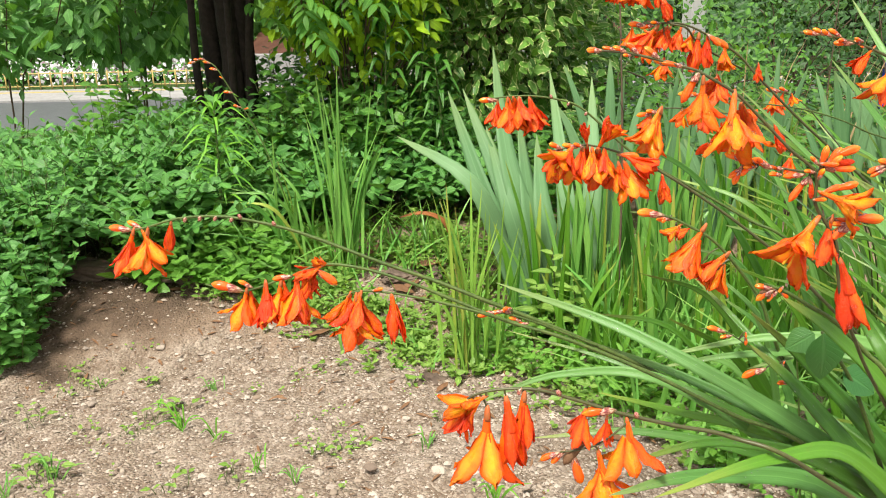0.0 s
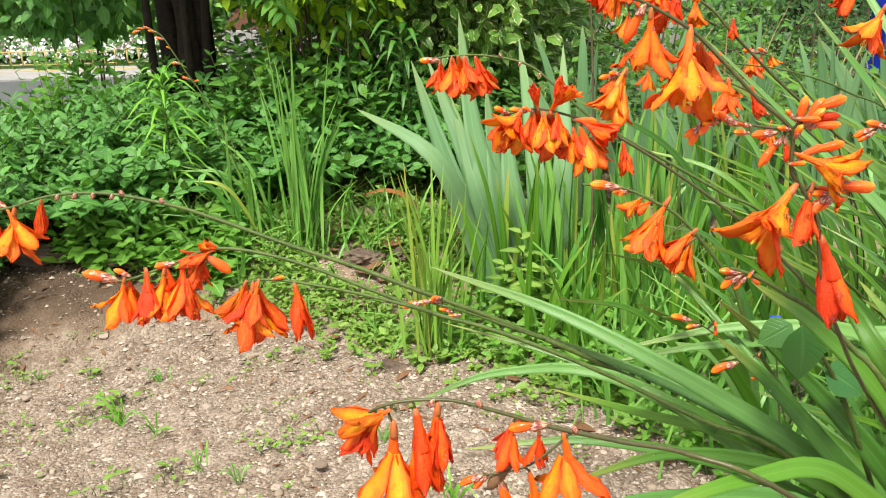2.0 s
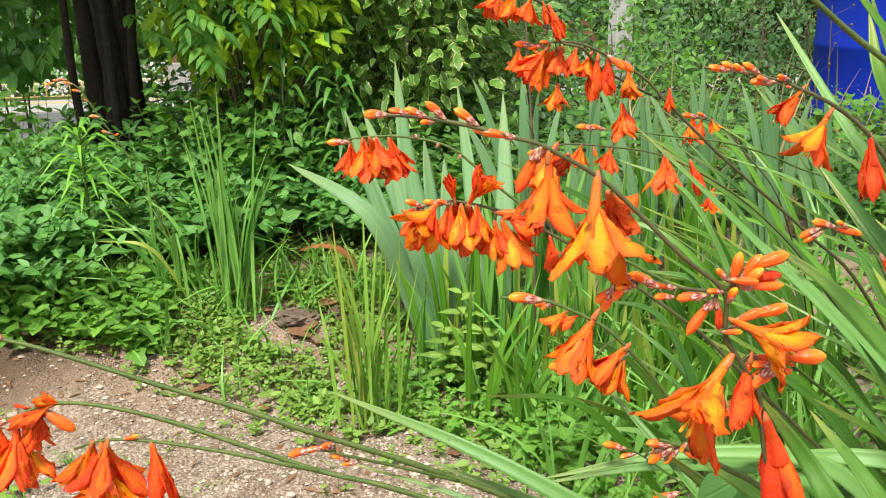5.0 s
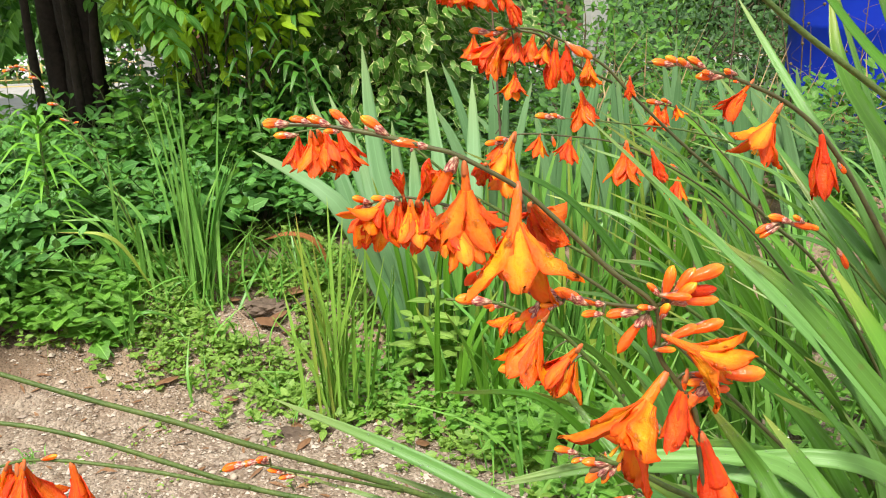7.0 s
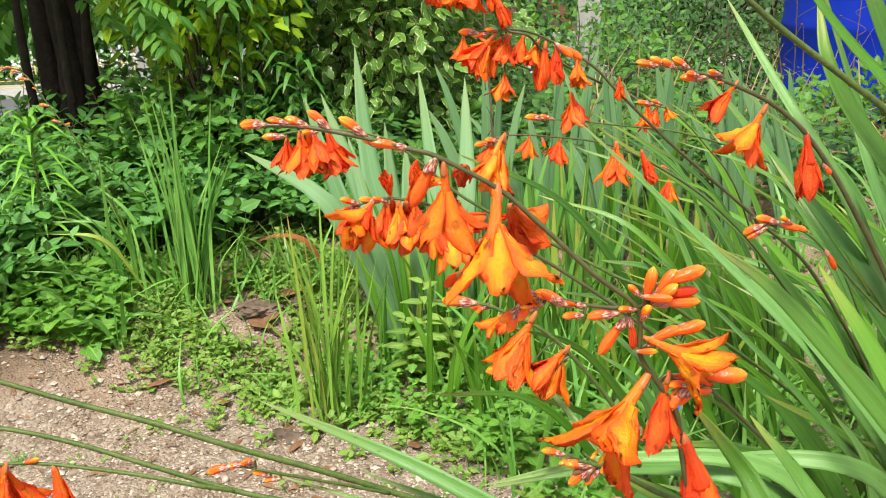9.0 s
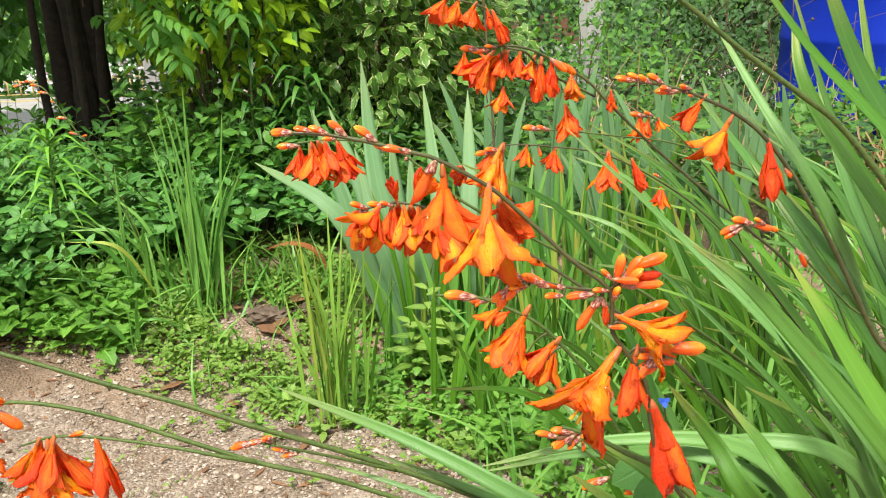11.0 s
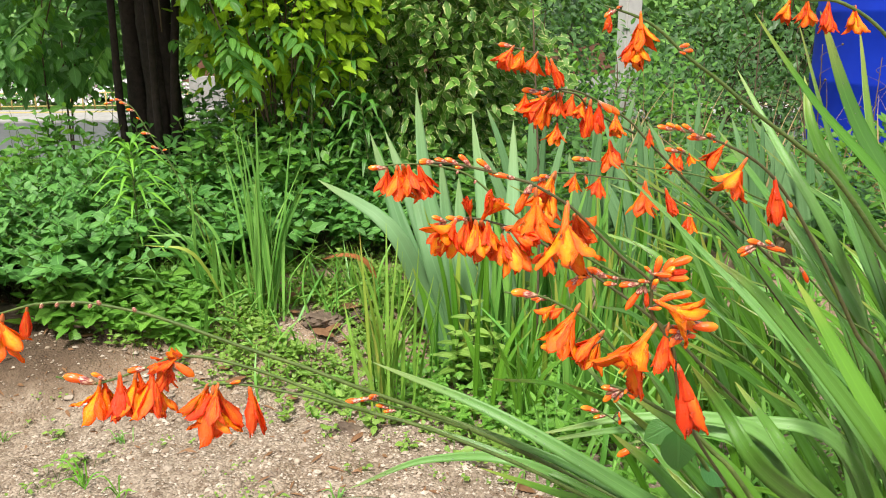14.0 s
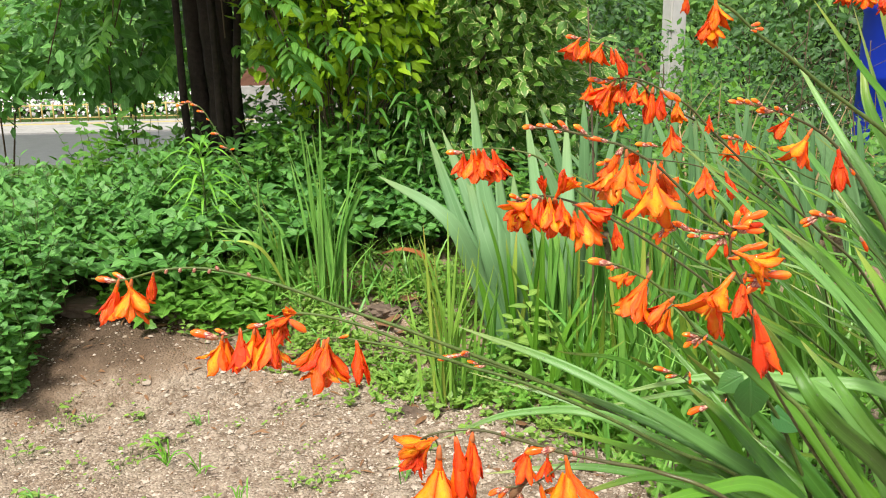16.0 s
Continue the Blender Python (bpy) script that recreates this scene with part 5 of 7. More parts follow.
st = stalk("thin crocosmia shoot with orange buds", [(0.651, 1.200, 0.839), (0.686, 1.200, 0.830), (0.713, 1.200, 0.817), (0.748, 1.200, 0.782), (0.799, 1.200, 0.729), (0.874, 1.200, 0.658), (1.001, 1.255, 0.351), (1.050, 1.300, -0.010)], 0.0012, 0.0020)
flower(st, "bud", (0.680, 1.200, 0.832), (0.650, 1.200, 0.840))
flower(st, "bud", (0.677, 1.200, 0.831), (0.706, 1.200, 0.824))
flower(st, "bud", (0.667, 1.200, 0.828), (0.644, 1.200, 0.815))
flower(st, "bud", (0.664, 1.200, 0.832), (0.639, 1.200, 0.820))
flower(st, "bud", (0.689, 1.200, 0.830), (0.712, 1.200, 0.822))
flower(st, "fat_bud", (0.730, 1.200, 0.802), (0.746, 1.200, 0.774))
st = stalk("long arching crocosmia stalk with open flowers at its tip", [(0.401, 0.960, 1.145), (0.432, 0.960, 1.135), (0.456, 0.960, 1.122), (0.486, 0.960, 1.096), (0.521, 0.960, 1.071), (0.557, 0.960, 1.042), (0.610, 0.960, 1.004), (0.638, 0.960, 0.983), (0.672, 0.960, 0.946), (0.708, 0.960, 0.899), (0.760, 0.960, 0.832), (0.949, 1.147, 0.429), (1.050, 1.300, -0.010)], 0.0014, 0.0034)
flower(st, "open", (0.437, 0.960, 1.138), (0.439, 0.954, 1.100))
flower(st, "open", (0.436, 0.958, 1.120), (0.433, 0.952, 1.082))
flower(st, "wilted", (0.406, 0.960, 1.142), (0.405, 0.960, 1.117))
flower(st, "bud", (0.476, 0.960, 1.104), (0.488, 0.960, 1.107))
flower(st, "bud", (0.481, 0.960, 1.101), (0.492, 0.960, 1.101))
flower(st, "fat_bud", (0.413, 0.960, 1.141), (0.401, 0.960, 1.134))
st = stalk("crocosmia stalk with red and orange flowers hanging high", [(0.614, 1.120, 1.161), (0.663, 1.120, 1.152), (0.711, 1.120, 1.147), (0.772, 1.120, 1.104), (0.858, 1.120, 0.993), (0.994, 1.219, 0.501), (1.050, 1.300, -0.010)], 0.0018, 0.0032)
flower(st, "half", (0.649, 1.120, 1.154), (0.642, 1.120, 1.124), True)
flower(st, "open", (0.668, 1.120, 1.152), (0.673, 1.120, 1.121), True)
flower(st, "half", (0.693, 1.120, 1.149), (0.697, 1.120, 1.112), True)
flower(st, "half", (0.725, 1.120, 1.144), (0.728, 1.120, 1.111), True)
flower(st, "bud", (0.628, 1.120, 1.158), (0.605, 1.120, 1.152))
st = stalk("crocosmia stalk crowded with hanging red-orange flowers", [(0.383, 1.620, 1.003), (0.429, 1.620, 1.005), (0.475, 1.620, 1.004), (0.521, 1.620, 0.985), (0.578, 1.620, 0.950), (0.616, 1.620, 0.911), (0.695, 1.620, 0.835), (0.766, 1.620, 0.773), (0.849, 1.620, 0.700), (0.947, 1.620, 0.602), (1.116, 1.664, 0.325), (1.200, 1.700, -0.010)], 0.0016, 0.0034)
flower(st, "bud", (0.415, 1.620, 1.001), (0.378, 1.620, 1.005))
flower(st, "bud", (0.429, 1.620, 1.001), (0.399, 1.620, 0.997))
flower(st, "open", (0.436, 1.620, 0.999), (0.402, 1.620, 0.952), True)
flower(st, "half", (0.458, 1.620, 0.998), (0.447, 1.620, 0.960), True)
flower(st, "open", (0.452, 1.620, 0.998), (0.428, 1.650, 0.961), True)
flower(st, "half", (0.477, 1.620, 0.997), (0.471, 1.620, 0.959), True)
flower(st, "half", (0.499, 1.620, 0.990), (0.490, 1.620, 0.954), True)
flower(st, "wilted", (0.508, 1.620, 0.985), (0.503, 1.620, 0.922))
flower(st, "wilted", (0.523, 1.620, 0.983), (0.524, 1.620, 0.929))
flower(st, "bud", (0.531, 1.620, 0.980), (0.566, 1.620, 0.956))
flower(st, "half", (0.555, 1.620, 0.963), (0.559, 1.620, 0.922), True)
flower(st, "wilted", (0.616, 1.620, 0.933), (0.618, 1.620, 0.901))
flower(st, "open", (0.449, 1.620, 0.945), (0.442, 1.620, 0.908), True)
flower(st, "half", (0.390, 1.620, 0.999), (0.384, 1.620, 0.967), True)
st = stalk("crocosmia side arm with hanging red flowers", [(0.335, 1.600, 1.086), (0.383, 1.600, 1.075), (0.423, 1.600, 1.061), (0.445, 1.600, 1.030), (0.449, 1.600, 1.007), (0.481, 1.600, 0.997), (0.515, 1.630, 0.965), (0.600, 1.660, 0.920)], 0.0016, 0.0022)
flower(st, "bud", (0.365, 1.600, 1.081), (0.335, 1.600, 1.085))
flower(st, "half", (0.367, 1.600, 1.081), (0.349, 1.600, 1.042), True)
flower(st, "half", (0.384, 1.600, 1.078), (0.375, 1.600, 1.039), True)
flower(st, "open", (0.409, 1.600, 1.071), (0.396, 1.600, 1.038), True)
flower(st, "wilted", (0.432, 1.600, 1.058), (0.451, 1.600, 1.011))
flower(st, "wilted", (0.423, 1.600, 1.063), (0.431, 1.600, 1.033))
st = stalk("thin horizontal crocosmia stalk with orange flowers", [(0.475, 1.620, 0.879), (0.546, 1.620, 0.873), (0.618, 1.620, 0.863), (0.714, 1.620, 0.848), (0.812, 1.620, 0.812), (0.916, 1.620, 0.738), (1.102, 1.664, 0.387), (1.200, 1.700, -0.010)], 0.0012, 0.0020)
flower(st, "bud", (0.508, 1.620, 0.877), (0.473, 1.620, 0.881))
flower(st, "open", (0.545, 1.620, 0.913), (0.549, 1.620, 0.864))
flower(st, "bud", (0.522, 1.620, 0.875), (0.496, 1.620, 0.883))
st = stalk("crocosmia stalk with drooping flowers in front of the irises", [(0.406, 1.600, 0.845), (0.453, 1.600, 0.858), (0.519, 1.600, 0.853), (0.604, 1.600, 0.837), (0.691, 1.600, 0.792), (0.772, 1.600, 0.730), (0.867, 1.600, 0.623), (1.080, 1.655, 0.335), (1.200, 1.700, -0.010)], 0.0012, 0.0020)
flower(st, "half", (0.446, 1.600, 0.858), (0.430, 1.600, 0.779), True)
flower(st, "half", (0.430, 1.600, 0.851), (0.420, 1.600, 0.813), True)
flower(st, "bud", (0.430, 1.600, 0.847), (0.397, 1.600, 0.845))
flower(st, "half", (0.483, 1.600, 0.857), (0.481, 1.600, 0.824), True)
flower(st, "half", (0.528, 1.600, 0.851), (0.524, 1.600, 0.814), True)
flower(st, "bud", (0.500, 1.600, 0.854), (0.505, 1.600, 0.834))
flower(st, "open", (0.609, 1.600, 0.840), (0.604, 1.600, 0.782), True)
flower(st, "wilted", (0.648, 1.600, 0.827), (0.665, 1.600, 0.776))
st = stalk("small crocosmia shoot with one orange flower", [(0.727, 1.850, 0.856), (0.772, 1.850, 0.841), (0.830, 1.850, 0.784), (0.905, 1.850, 0.677), (1.042, 1.988, 0.370), (1.100, 2.100, 0.010)], 0.0012, 0.0020)
flower(st, "half", (0.727, 1.850, 0.856), (0.734, 1.850, 0.811))
flower(st, "open", (0.760, 1.850, 0.852), (0.768, 1.850, 0.830))
flower(st, "half", (0.744, 1.850, 0.853), (0.739, 1.850, 0.822))
flower(st, "bud", (0.738, 1.850, 0.855), (0.702, 1.850, 0.862))
st = stalk("small crocosmia shoot with an orange star flower", [(0.762, 1.880, 0.735), (0.784, 1.880, 0.720), (0.858, 1.880, 0.671), (0.958, 1.880, 0.570), (1.066, 2.001, 0.322), (1.100, 2.100, 0.010)], 0.0012, 0.0020)
flower(st, "open", (0.784, 1.880, 0.720), (0.781, 1.880, 0.677))
flower(st, "bud", (0.769, 1.880, 0.732), (0.739, 1.880, 0.741))
st = stalk("arching crocosmia stalk with a drooping flower cluster at its tip", [(0.115, 1.470, 0.891), (0.170, 1.470, 0.898), (0.221, 1.470, 0.897), (0.277, 1.470, 0.884), (0.317, 1.470, 0.854), (0.363, 1.470, 0.812), (0.412, 1.470, 0.779), (0.499, 1.470, 0.730), (0.578, 1.470, 0.684), (0.669, 1.470, 0.630), (0.991, 1.597, 0.338), (1.200, 1.700, -0.010)], 0.0014, 0.0030)
flower(st, "bud", (0.150, 1.470, 0.892), (0.114, 1.470, 0.892))
flower(st, "half", (0.150, 1.470, 0.890), (0.143, 1.470, 0.852), True)
flower(st, "open", (0.167, 1.470, 0.896), (0.164, 1.470, 0.843), True)
flower(st, "half", (0.185, 1.470, 0.896), (0.188, 1.470, 0.847), True)
flower(st, "half", (0.202, 1.470, 0.895), (0.209, 1.470, 0.841), True)
flower(st, "half", (0.176, 1.470, 0.896), (0.179, 1.500, 0.849), True)
calyx(st, (0.244, 1.470, 0.893))
calyx(st, (0.267, 1.470, 0.887))
calyx(st, (0.296, 1.470, 0.870))
st = stalk("crocosmia stalk with a dense cluster of red-orange flowers", [(0.221, 1.334, 0.826), (0.253, 1.334, 0.836), (0.284, 1.334, 0.840), (0.330, 1.334, 0.829), (0.369, 1.334, 0.813), (0.449, 1.334, 0.765), (0.555, 1.334, 0.688), (0.642, 1.334, 0.608), (0.889, 1.260, 0.340), (1.050, 1.300, -0.010)], 0.0014, 0.0030)
flower(st, "bud", (0.246, 1.334, 0.831), (0.221, 1.334, 0.826))
flower(st, "half", (0.243, 1.334, 0.829), (0.234, 1.334, 0.786), True)
flower(st, "open", (0.259, 1.334, 0.834), (0.255, 1.334, 0.785), True)
flower(st, "half", (0.278, 1.334, 0.837), (0.278, 1.334, 0.788), True)
flower(st, "open", (0.292, 1.334, 0.835), (0.298, 1.334, 0.786), True)
flower(st, "half", (0.310, 1.334, 0.834), (0.319, 1.334, 0.791), True)
flower(st, "wilted", (0.284, 1.334, 0.839), (0.283, 1.364, 0.806))
flower(st, "open", (0.340, 1.334, 0.813), (0.356, 1.334, 0.759), True)
flower(st, "half", (0.331, 1.334, 0.813), (0.331, 1.334, 0.770), True)
flower(st, "wilted", (0.398, 1.334, 0.793), (0.405, 1.334, 0.748))
flower(st, "half", (0.301, 1.334, 0.834), (0.309, 1.374, 0.782), True)
flower(st, "bud", (0.269, 1.334, 0.836), (0.242, 1.334, 0.841))
flower(st, "bud", (0.330, 1.334, 0.825), (0.368, 1.334, 0.821))
flower(st, "half", (0.300, 1.334, 0.836), (0.320, 1.322, 0.874))
flower(st, "open", (0.262, 1.334, 0.838), (0.232, 1.300, 0.808))
flower(st, "half", (0.340, 1.334, 0.824), (0.378, 1.310, 0.800))
flower(st, "wilted", (0.284, 1.334, 0.839), (0.276, 1.325, 0.872))
flower(st, "bud", (0.246, 1.334, 0.834), (0.222, 1.322, 0.846))
st = stalk("long arching crocosmia stalk with an orange flower over the sand", [(-0.348, 1.060, 0.790), (-0.307, 1.060, 0.787), (-0.252, 1.060, 0.801), (-0.194, 1.060, 0.803), (-0.131, 1.060, 0.791), (-0.082, 1.060, 0.775), (0.001, 1.060, 0.742), (0.072, 1.060, 0.716), (0.136, 1.060, 0.689), (0.230, 1.070, 0.646), (0.342, 1.080, 0.589), (0.450, 1.060, 0.539), (0.554, 1.040, 0.499), (0.786, 1.084, 0.279), (0.920, 1.120, -0.010)], 0.0014, 0.0038)
flower(st, "bud", (-0.314, 1.060, 0.786), (-0.348, 1.060, 0.790))
flower(st, "half", (-0.311, 1.060, 0.787), (-0.331, 1.060, 0.730))
flower(st, "open", (-0.293, 1.060, 0.788), (-0.307, 1.060, 0.724))
flower(st, "half", (-0.301, 1.060, 0.787), (-0.285, 1.060, 0.739))
flower(st, "wilted", (-0.262, 1.060, 0.798), (-0.271, 1.060, 0.758))
calyx(st, (-0.241, 1.060, 0.803))
calyx(st, (-0.223, 1.060, 0.806))
calyx(st, (-0.207, 1.060, 0.805))
calyx(st, (-0.186, 1.060, 0.805))
calyx(st, (-0.169, 1.060, 0.800))
calyx(st, (-0.130, 1.060, 0.791))
st = stalk("crocosmia stalk with a row of drooping orange flowers", [(-0.199, 0.980, 0.742), (-0.156, 0.980, 0.733), (-0.095, 0.980, 0.753), (-0.059, 0.980, 0.766), (-0.015, 0.980, 0.762), (0.037, 0.980, 0.746), (0.089, 0.980, 0.724), (0.155, 0.980, 0.696), (0.221, 0.980, 0.675), (0.322, 0.980, 0.631), (0.425, 0.980, 0.576), (0.530, 0.980, 0.525), (0.774, 1.057, 0.291), (0.920, 1.120, -0.010)], 0.0014, 0.0030)
flower(st, "bud", (-0.156, 0.980, 0.734), (-0.197, 0.980, 0.744))
flower(st, "bud", (-0.143, 0.980, 0.738), (-0.162, 0.980, 0.747))
flower(st, "open", (-0.149, 0.980, 0.738), (-0.162, 0.980, 0.686), True)
flower(st, "half", (-0.127, 0.980, 0.745), (-0.133, 0.980, 0.691), True)
flower(st, "open", (-0.108, 0.980, 0.747), (-0.118, 0.980, 0.688), True)
flower(st, "open", (-0.089, 0.980, 0.753), (-0.097, 0.980, 0.691), True)
flower(st, "half", (-0.058, 0.980, 0.766), (-0.090, 0.980, 0.747), True)
flower(st, "half", (-0.048, 0.980, 0.765), (-0.072, 0.980, 0.768), True)
flower(st, "half", (-0.070, 0.980, 0.761), (-0.080, 0.980, 0.726), True)
flower(st, "bud", (-0.068, 0.980, 0.761), (-0.038, 0.980, 0.738))
flower(st, "bud", (-0.095, 0.980, 0.752), (-0.122, 0.980, 0.747))
st = stalk("short crocosmia side shoot with yellow-orange flowers", [(-0.041, 0.970, 0.730), (-0.014, 0.970, 0.737), (0.018, 0.970, 0.735), (0.051, 0.970, 0.729), (0.090, 0.970, 0.720), (0.129, 0.970, 0.709), (0.155, 0.980, 0.696)], 0.0012, 0.0020)
flower(st, "half", (-0.026, 0.970, 0.735), (-0.045, 0.970, 0.695), True)
flower(st, "open", (-0.019, 0.970, 0.733), (-0.023, 0.970, 0.667), True)
flower(st, "wilted", (0.022, 0.970, 0.732), (0.028, 0.970, 0.670))
flower(st, "bud", (-0.001, 0.970, 0.737), (0.015, 0.970, 0.741))
flower(st, "half", (-0.014, 0.970, 0.736), (-0.035, 0.970, 0.688), True)
st = stalk("thin crocosmia shoot with small orange buds", [(0.118, 1.030, 0.681), (0.146, 1.030, 0.687), (0.181, 1.030, 0.678), (0.228, 1.050, 0.652), (0.274, 1.070, 0.625)], 0.0010, 0.0018)
flower(st, "bud", (0.143, 1.030, 0.688), (0.116, 1.030, 0.681))
flower(st, "bud", (0.154, 1.030, 0.690), (0.133, 1.030, 0.685))
flower(st, "bud", (0.162, 1.030, 0.687), (0.149, 1.030, 0.690))
flower(st, "bud", (0.174, 1.030, 0.676), (0.156, 1.030, 0.681))
flower(st, "bud", (0.183, 1.030, 0.673), (0.165, 1.030, 0.671))
st = stalk("low crocosmia stalk with orange and red flowers near the sand", [(0.091, 0.790, 0.674), (0.124, 0.790, 0.698), (0.172, 0.790, 0.703), (0.215, 0.790, 0.692), (0.258, 0.790, 0.678), (0.312, 0.790, 0.665), (0.366, 0.790, 0.653), (0.450, 0.790, 0.613), (0.739, 0.972, 0.331), (0.920, 1.120, -0.010)], 0.0013, 0.0028)
flower(st, "open", (0.130, 0.790, 0.695), (0.091, 0.790, 0.679))
flower(st, "half", (0.119, 0.790, 0.688), (0.096, 0.790, 0.653))
flower(st, "open", (0.132, 0.790, 0.681), (0.129, 0.790, 0.596))
flower(st, "wilted", (0.150, 0.790, 0.692), (0.160, 0.790, 0.615))
flower(st, "wilted", (0.167, 0.790, 0.698), (0.165, 0.790, 0.636))
branch(st, [(0.272, 0.790, 0.675), (0.258, 0.788, 0.662), (0.240, 0.786, 0.648), (0.222, 0.786, 0.641), (0.205, 0.788, 0.637)])
flower(st, "half", (0.226, 0.790, 0.682), (0.222, 0.790, 0.644))
flower(st, "half", (0.246, 0.790, 0.676), (0.245, 0.790, 0.641))
flower(st, "open", (0.265, 0.790, 0.672), (0.274, 0.790, 0.607))
flower(st, "open", (0.239, 0.790, 0.637), (0.250, 0.790, 0.575))
flower(st, "bud", (0.202, 0.790, 0.635), (0.180, 0.790, 0.625))
flower(st, "bud", (0.207, 0.790, 0.638), (0.192, 0.790, 0.620))
flower(st, "bud", (0.214, 0.790, 0.633), (0.225, 0.790, 0.596))
flower(st, "bud", (0.253, 0.790, 0.681), (0.217, 0.790, 0.676))
calyx(st, (0.161, 0.790, 0.704))
calyx(st, (0.199, 0.790, 0.697))
calyx(st, (0.277, 0.790, 0.675))
flower(st, "spent", (0.227, 0.790, 0.647), (0.206, 0.790, 0.622))
st = stalk("thin crocosmia shoot with scattered orange buds", [(0.414, 1.120, 0.630), (0.452, 1.120, 0.624), (0.500, 1.120, 0.588), (0.541, 1.120, 0.547), (0.611, 1.120, 0.462), (0.811, 1.120, 0.262), (0.920, 1.120, -0.010)], 0.0010, 0.0016)
flower(st, "bud", (0.448, 1.120, 0.625), (0.420, 1.120, 0.632))
flower(st, "fat_bud", (0.476, 1.120, 0.619), (0.477, 1.120, 0.603))
flower(st, "bud", (0.506, 1.120, 0.571), (0.471, 1.120, 0.556))
flower(st, "bud", (0.544, 1.120, 0.552), (0.520, 1.120, 0.549))
flower(st, "bud", (0.530, 1.120, 0.580), (0.527, 1.120, 0.570))
FAR_SHOOT = [(-0.850, 2.9, 0.850), (-0.815, 2.9, 0.862), (-0.775, 2.9, 0.840), (-0.745, 2.9, 0.790), (-0.712, 2.9, 0.730), (-0.655, 2.9, 0.630), (-0.575, 2.89, 0.420), (-0.500, 2.88, 0.150)]
st = stalk("thin lone crocosmia shoot with orange buds in front of the hedge", FAR_SHOOT, 0.0020, 0.0026)
for bx, bz, dx, dz in ((-0.838, 0.856, -0.030, -0.006), (-0.822, 0.862, -0.026, 0.002), (-0.806, 0.862, -0.024, 0.006), (-0.788, 0.850, -0.030, 0.008), (-0.766, 0.828, -0.032, 0.006), (-0.750, 0.798, -0.014, 0.010), (-0.722, 0.752, -0.036, 0.004), (-0.698, 0.702, -0.030, 0.010), (-0.690, 0.695, 0.022, 0.006)):
    flower(st, "bud", (bx, 2.9, bz), (bx + dx, 2.895, bz + dz), True)
cl = thing("crocosmia_leaves", (0.920, 1.120, 0.000), "broad bluish crocosmia blades arching over the sand", "crocosmia", "crocosmia leaf clumps")
croc_leaf(cl, [(0.920, 1.120, -0.010), (0.694, 1.029, 0.377), (0.542, 0.980, 0.534), (0.321, 1.060, 0.645), (0.144, 1.160, 0.681)], 0.027, CROC_BLUE)
croc_leaf(cl, [(0.920, 1.120, -0.010), (0.727, 1.029, 0.353), (0.593, 0.980, 0.496), (0.408, 1.050, 0.580), (0.243, 1.120, 0.619)], 0.022, CROC_BLUE)
croc_leaf(cl, [(0.920, 1.120, -0.010), (0.775, 1.107, 0.419), (0.666, 1.100, 0.598), (0.519, 1.120, 0.618), (0.367, 1.150, 0.575)], 0.022, CROC_BLUE)
croc_leaf(cl, [(0.920, 1.120, -0.010), (0.580, 1.055, 0.416), (0.366, 1.020, 0.594), (0.230, 1.050, 0.596), (0.123, 1.020, 0.572)], 0.017, CROC_BLUE)
croc_leaf(cl, [(0.920, 1.120, -0.010), (0.658, 1.010, 0.371), (0.486, 0.950, 0.525), (0.320, 0.950, 0.569), (0.182, 0.950, 0.560)], 0.020, CROC)
croc_leaf(cl, [(0.920, 1.120, -0.010), (0.645, 1.042, 0.389), (0.466, 1.000, 0.552), (0.300, 1.050, 0.610), (0.158, 1.100, 0.635)], 0.012, CROC)
croc_leaf(cl, [(0.920, 1.120, -0.010), (0.682, 1.042, 0.369), (0.524, 1.000, 0.522), (0.388, 1.100, 0.517), (0.295, 1.200, 0.495)], 0.020, CROC_LIT)
croc_leaf(cl, [(0.920, 1.120, -0.010), (0.692, 1.010, 0.369), (0.538, 0.950, 0.522), (0.390, 0.900, 0.586), (0.272, 0.850, 0.586)], 0.022, CROC)
cl = thing("crocosmia_leaves", (0.850, 0.950, 0.000), "bright green crocosmia blades beside the flower stalks", "crocosmia", "crocosmia leaf clumps")
croc_leaf(cl, [(0.850, 0.950, -0.010), (0.646, 0.865, 0.425), (0.506, 0.820, 0.608), (0.407, 0.780, 0.638), (0.280, 0.720, 0.632)], 0.026, CROC_LIT)
croc_leaf(cl, [(0.850, 0.950, -0.010), (0.686, 0.905, 0.446), (0.567, 0.880, 0.640), (0.488, 0.880, 0.723), (0.430, 0.880, 0.764)], 0.032, CROC_LIT)
croc_leaf(cl, [(0.850, 0.950, -0.010), (0.708, 0.950, 0.350), (0.600, 0.950, 0.492), (0.501, 0.980, 0.608), (0.437, 0.980, 0.667)], 0.034, CROC)
croc_leaf(cl, [(0.850, 0.950, -0.010), (0.640, 0.885, 0.391), (0.496, 0.850, 0.556), (0.346, 0.800, 0.605), (0.245, 0.750, 0.614)], 0.026, CROC_BLUE)
croc_leaf(cl, [(0.850, 0.950, -0.010), (0.708, 0.950, 0.379), (0.601, 0.950, 0.538), (0.519, 1.000, 0.628), (0.440, 1.000, 0.700)], 0.030, CROC)
croc_leaf(cl, [(0.850, 0.950, -0.010), (0.737, 0.982, 0.335), (0.646, 1.000, 0.469), (0.576, 1.050, 0.526), (0.533, 1.100, 0.556)], 0.030, CROC)
croc_leaf(cl, [(0.850, 0.950, -0.010), (0.704, 1.015, 0.351), (0.594, 1.050, 0.494), (0.492, 1.150, 0.608), (0.422, 1.250, 0.672)], 0.020, CROC)
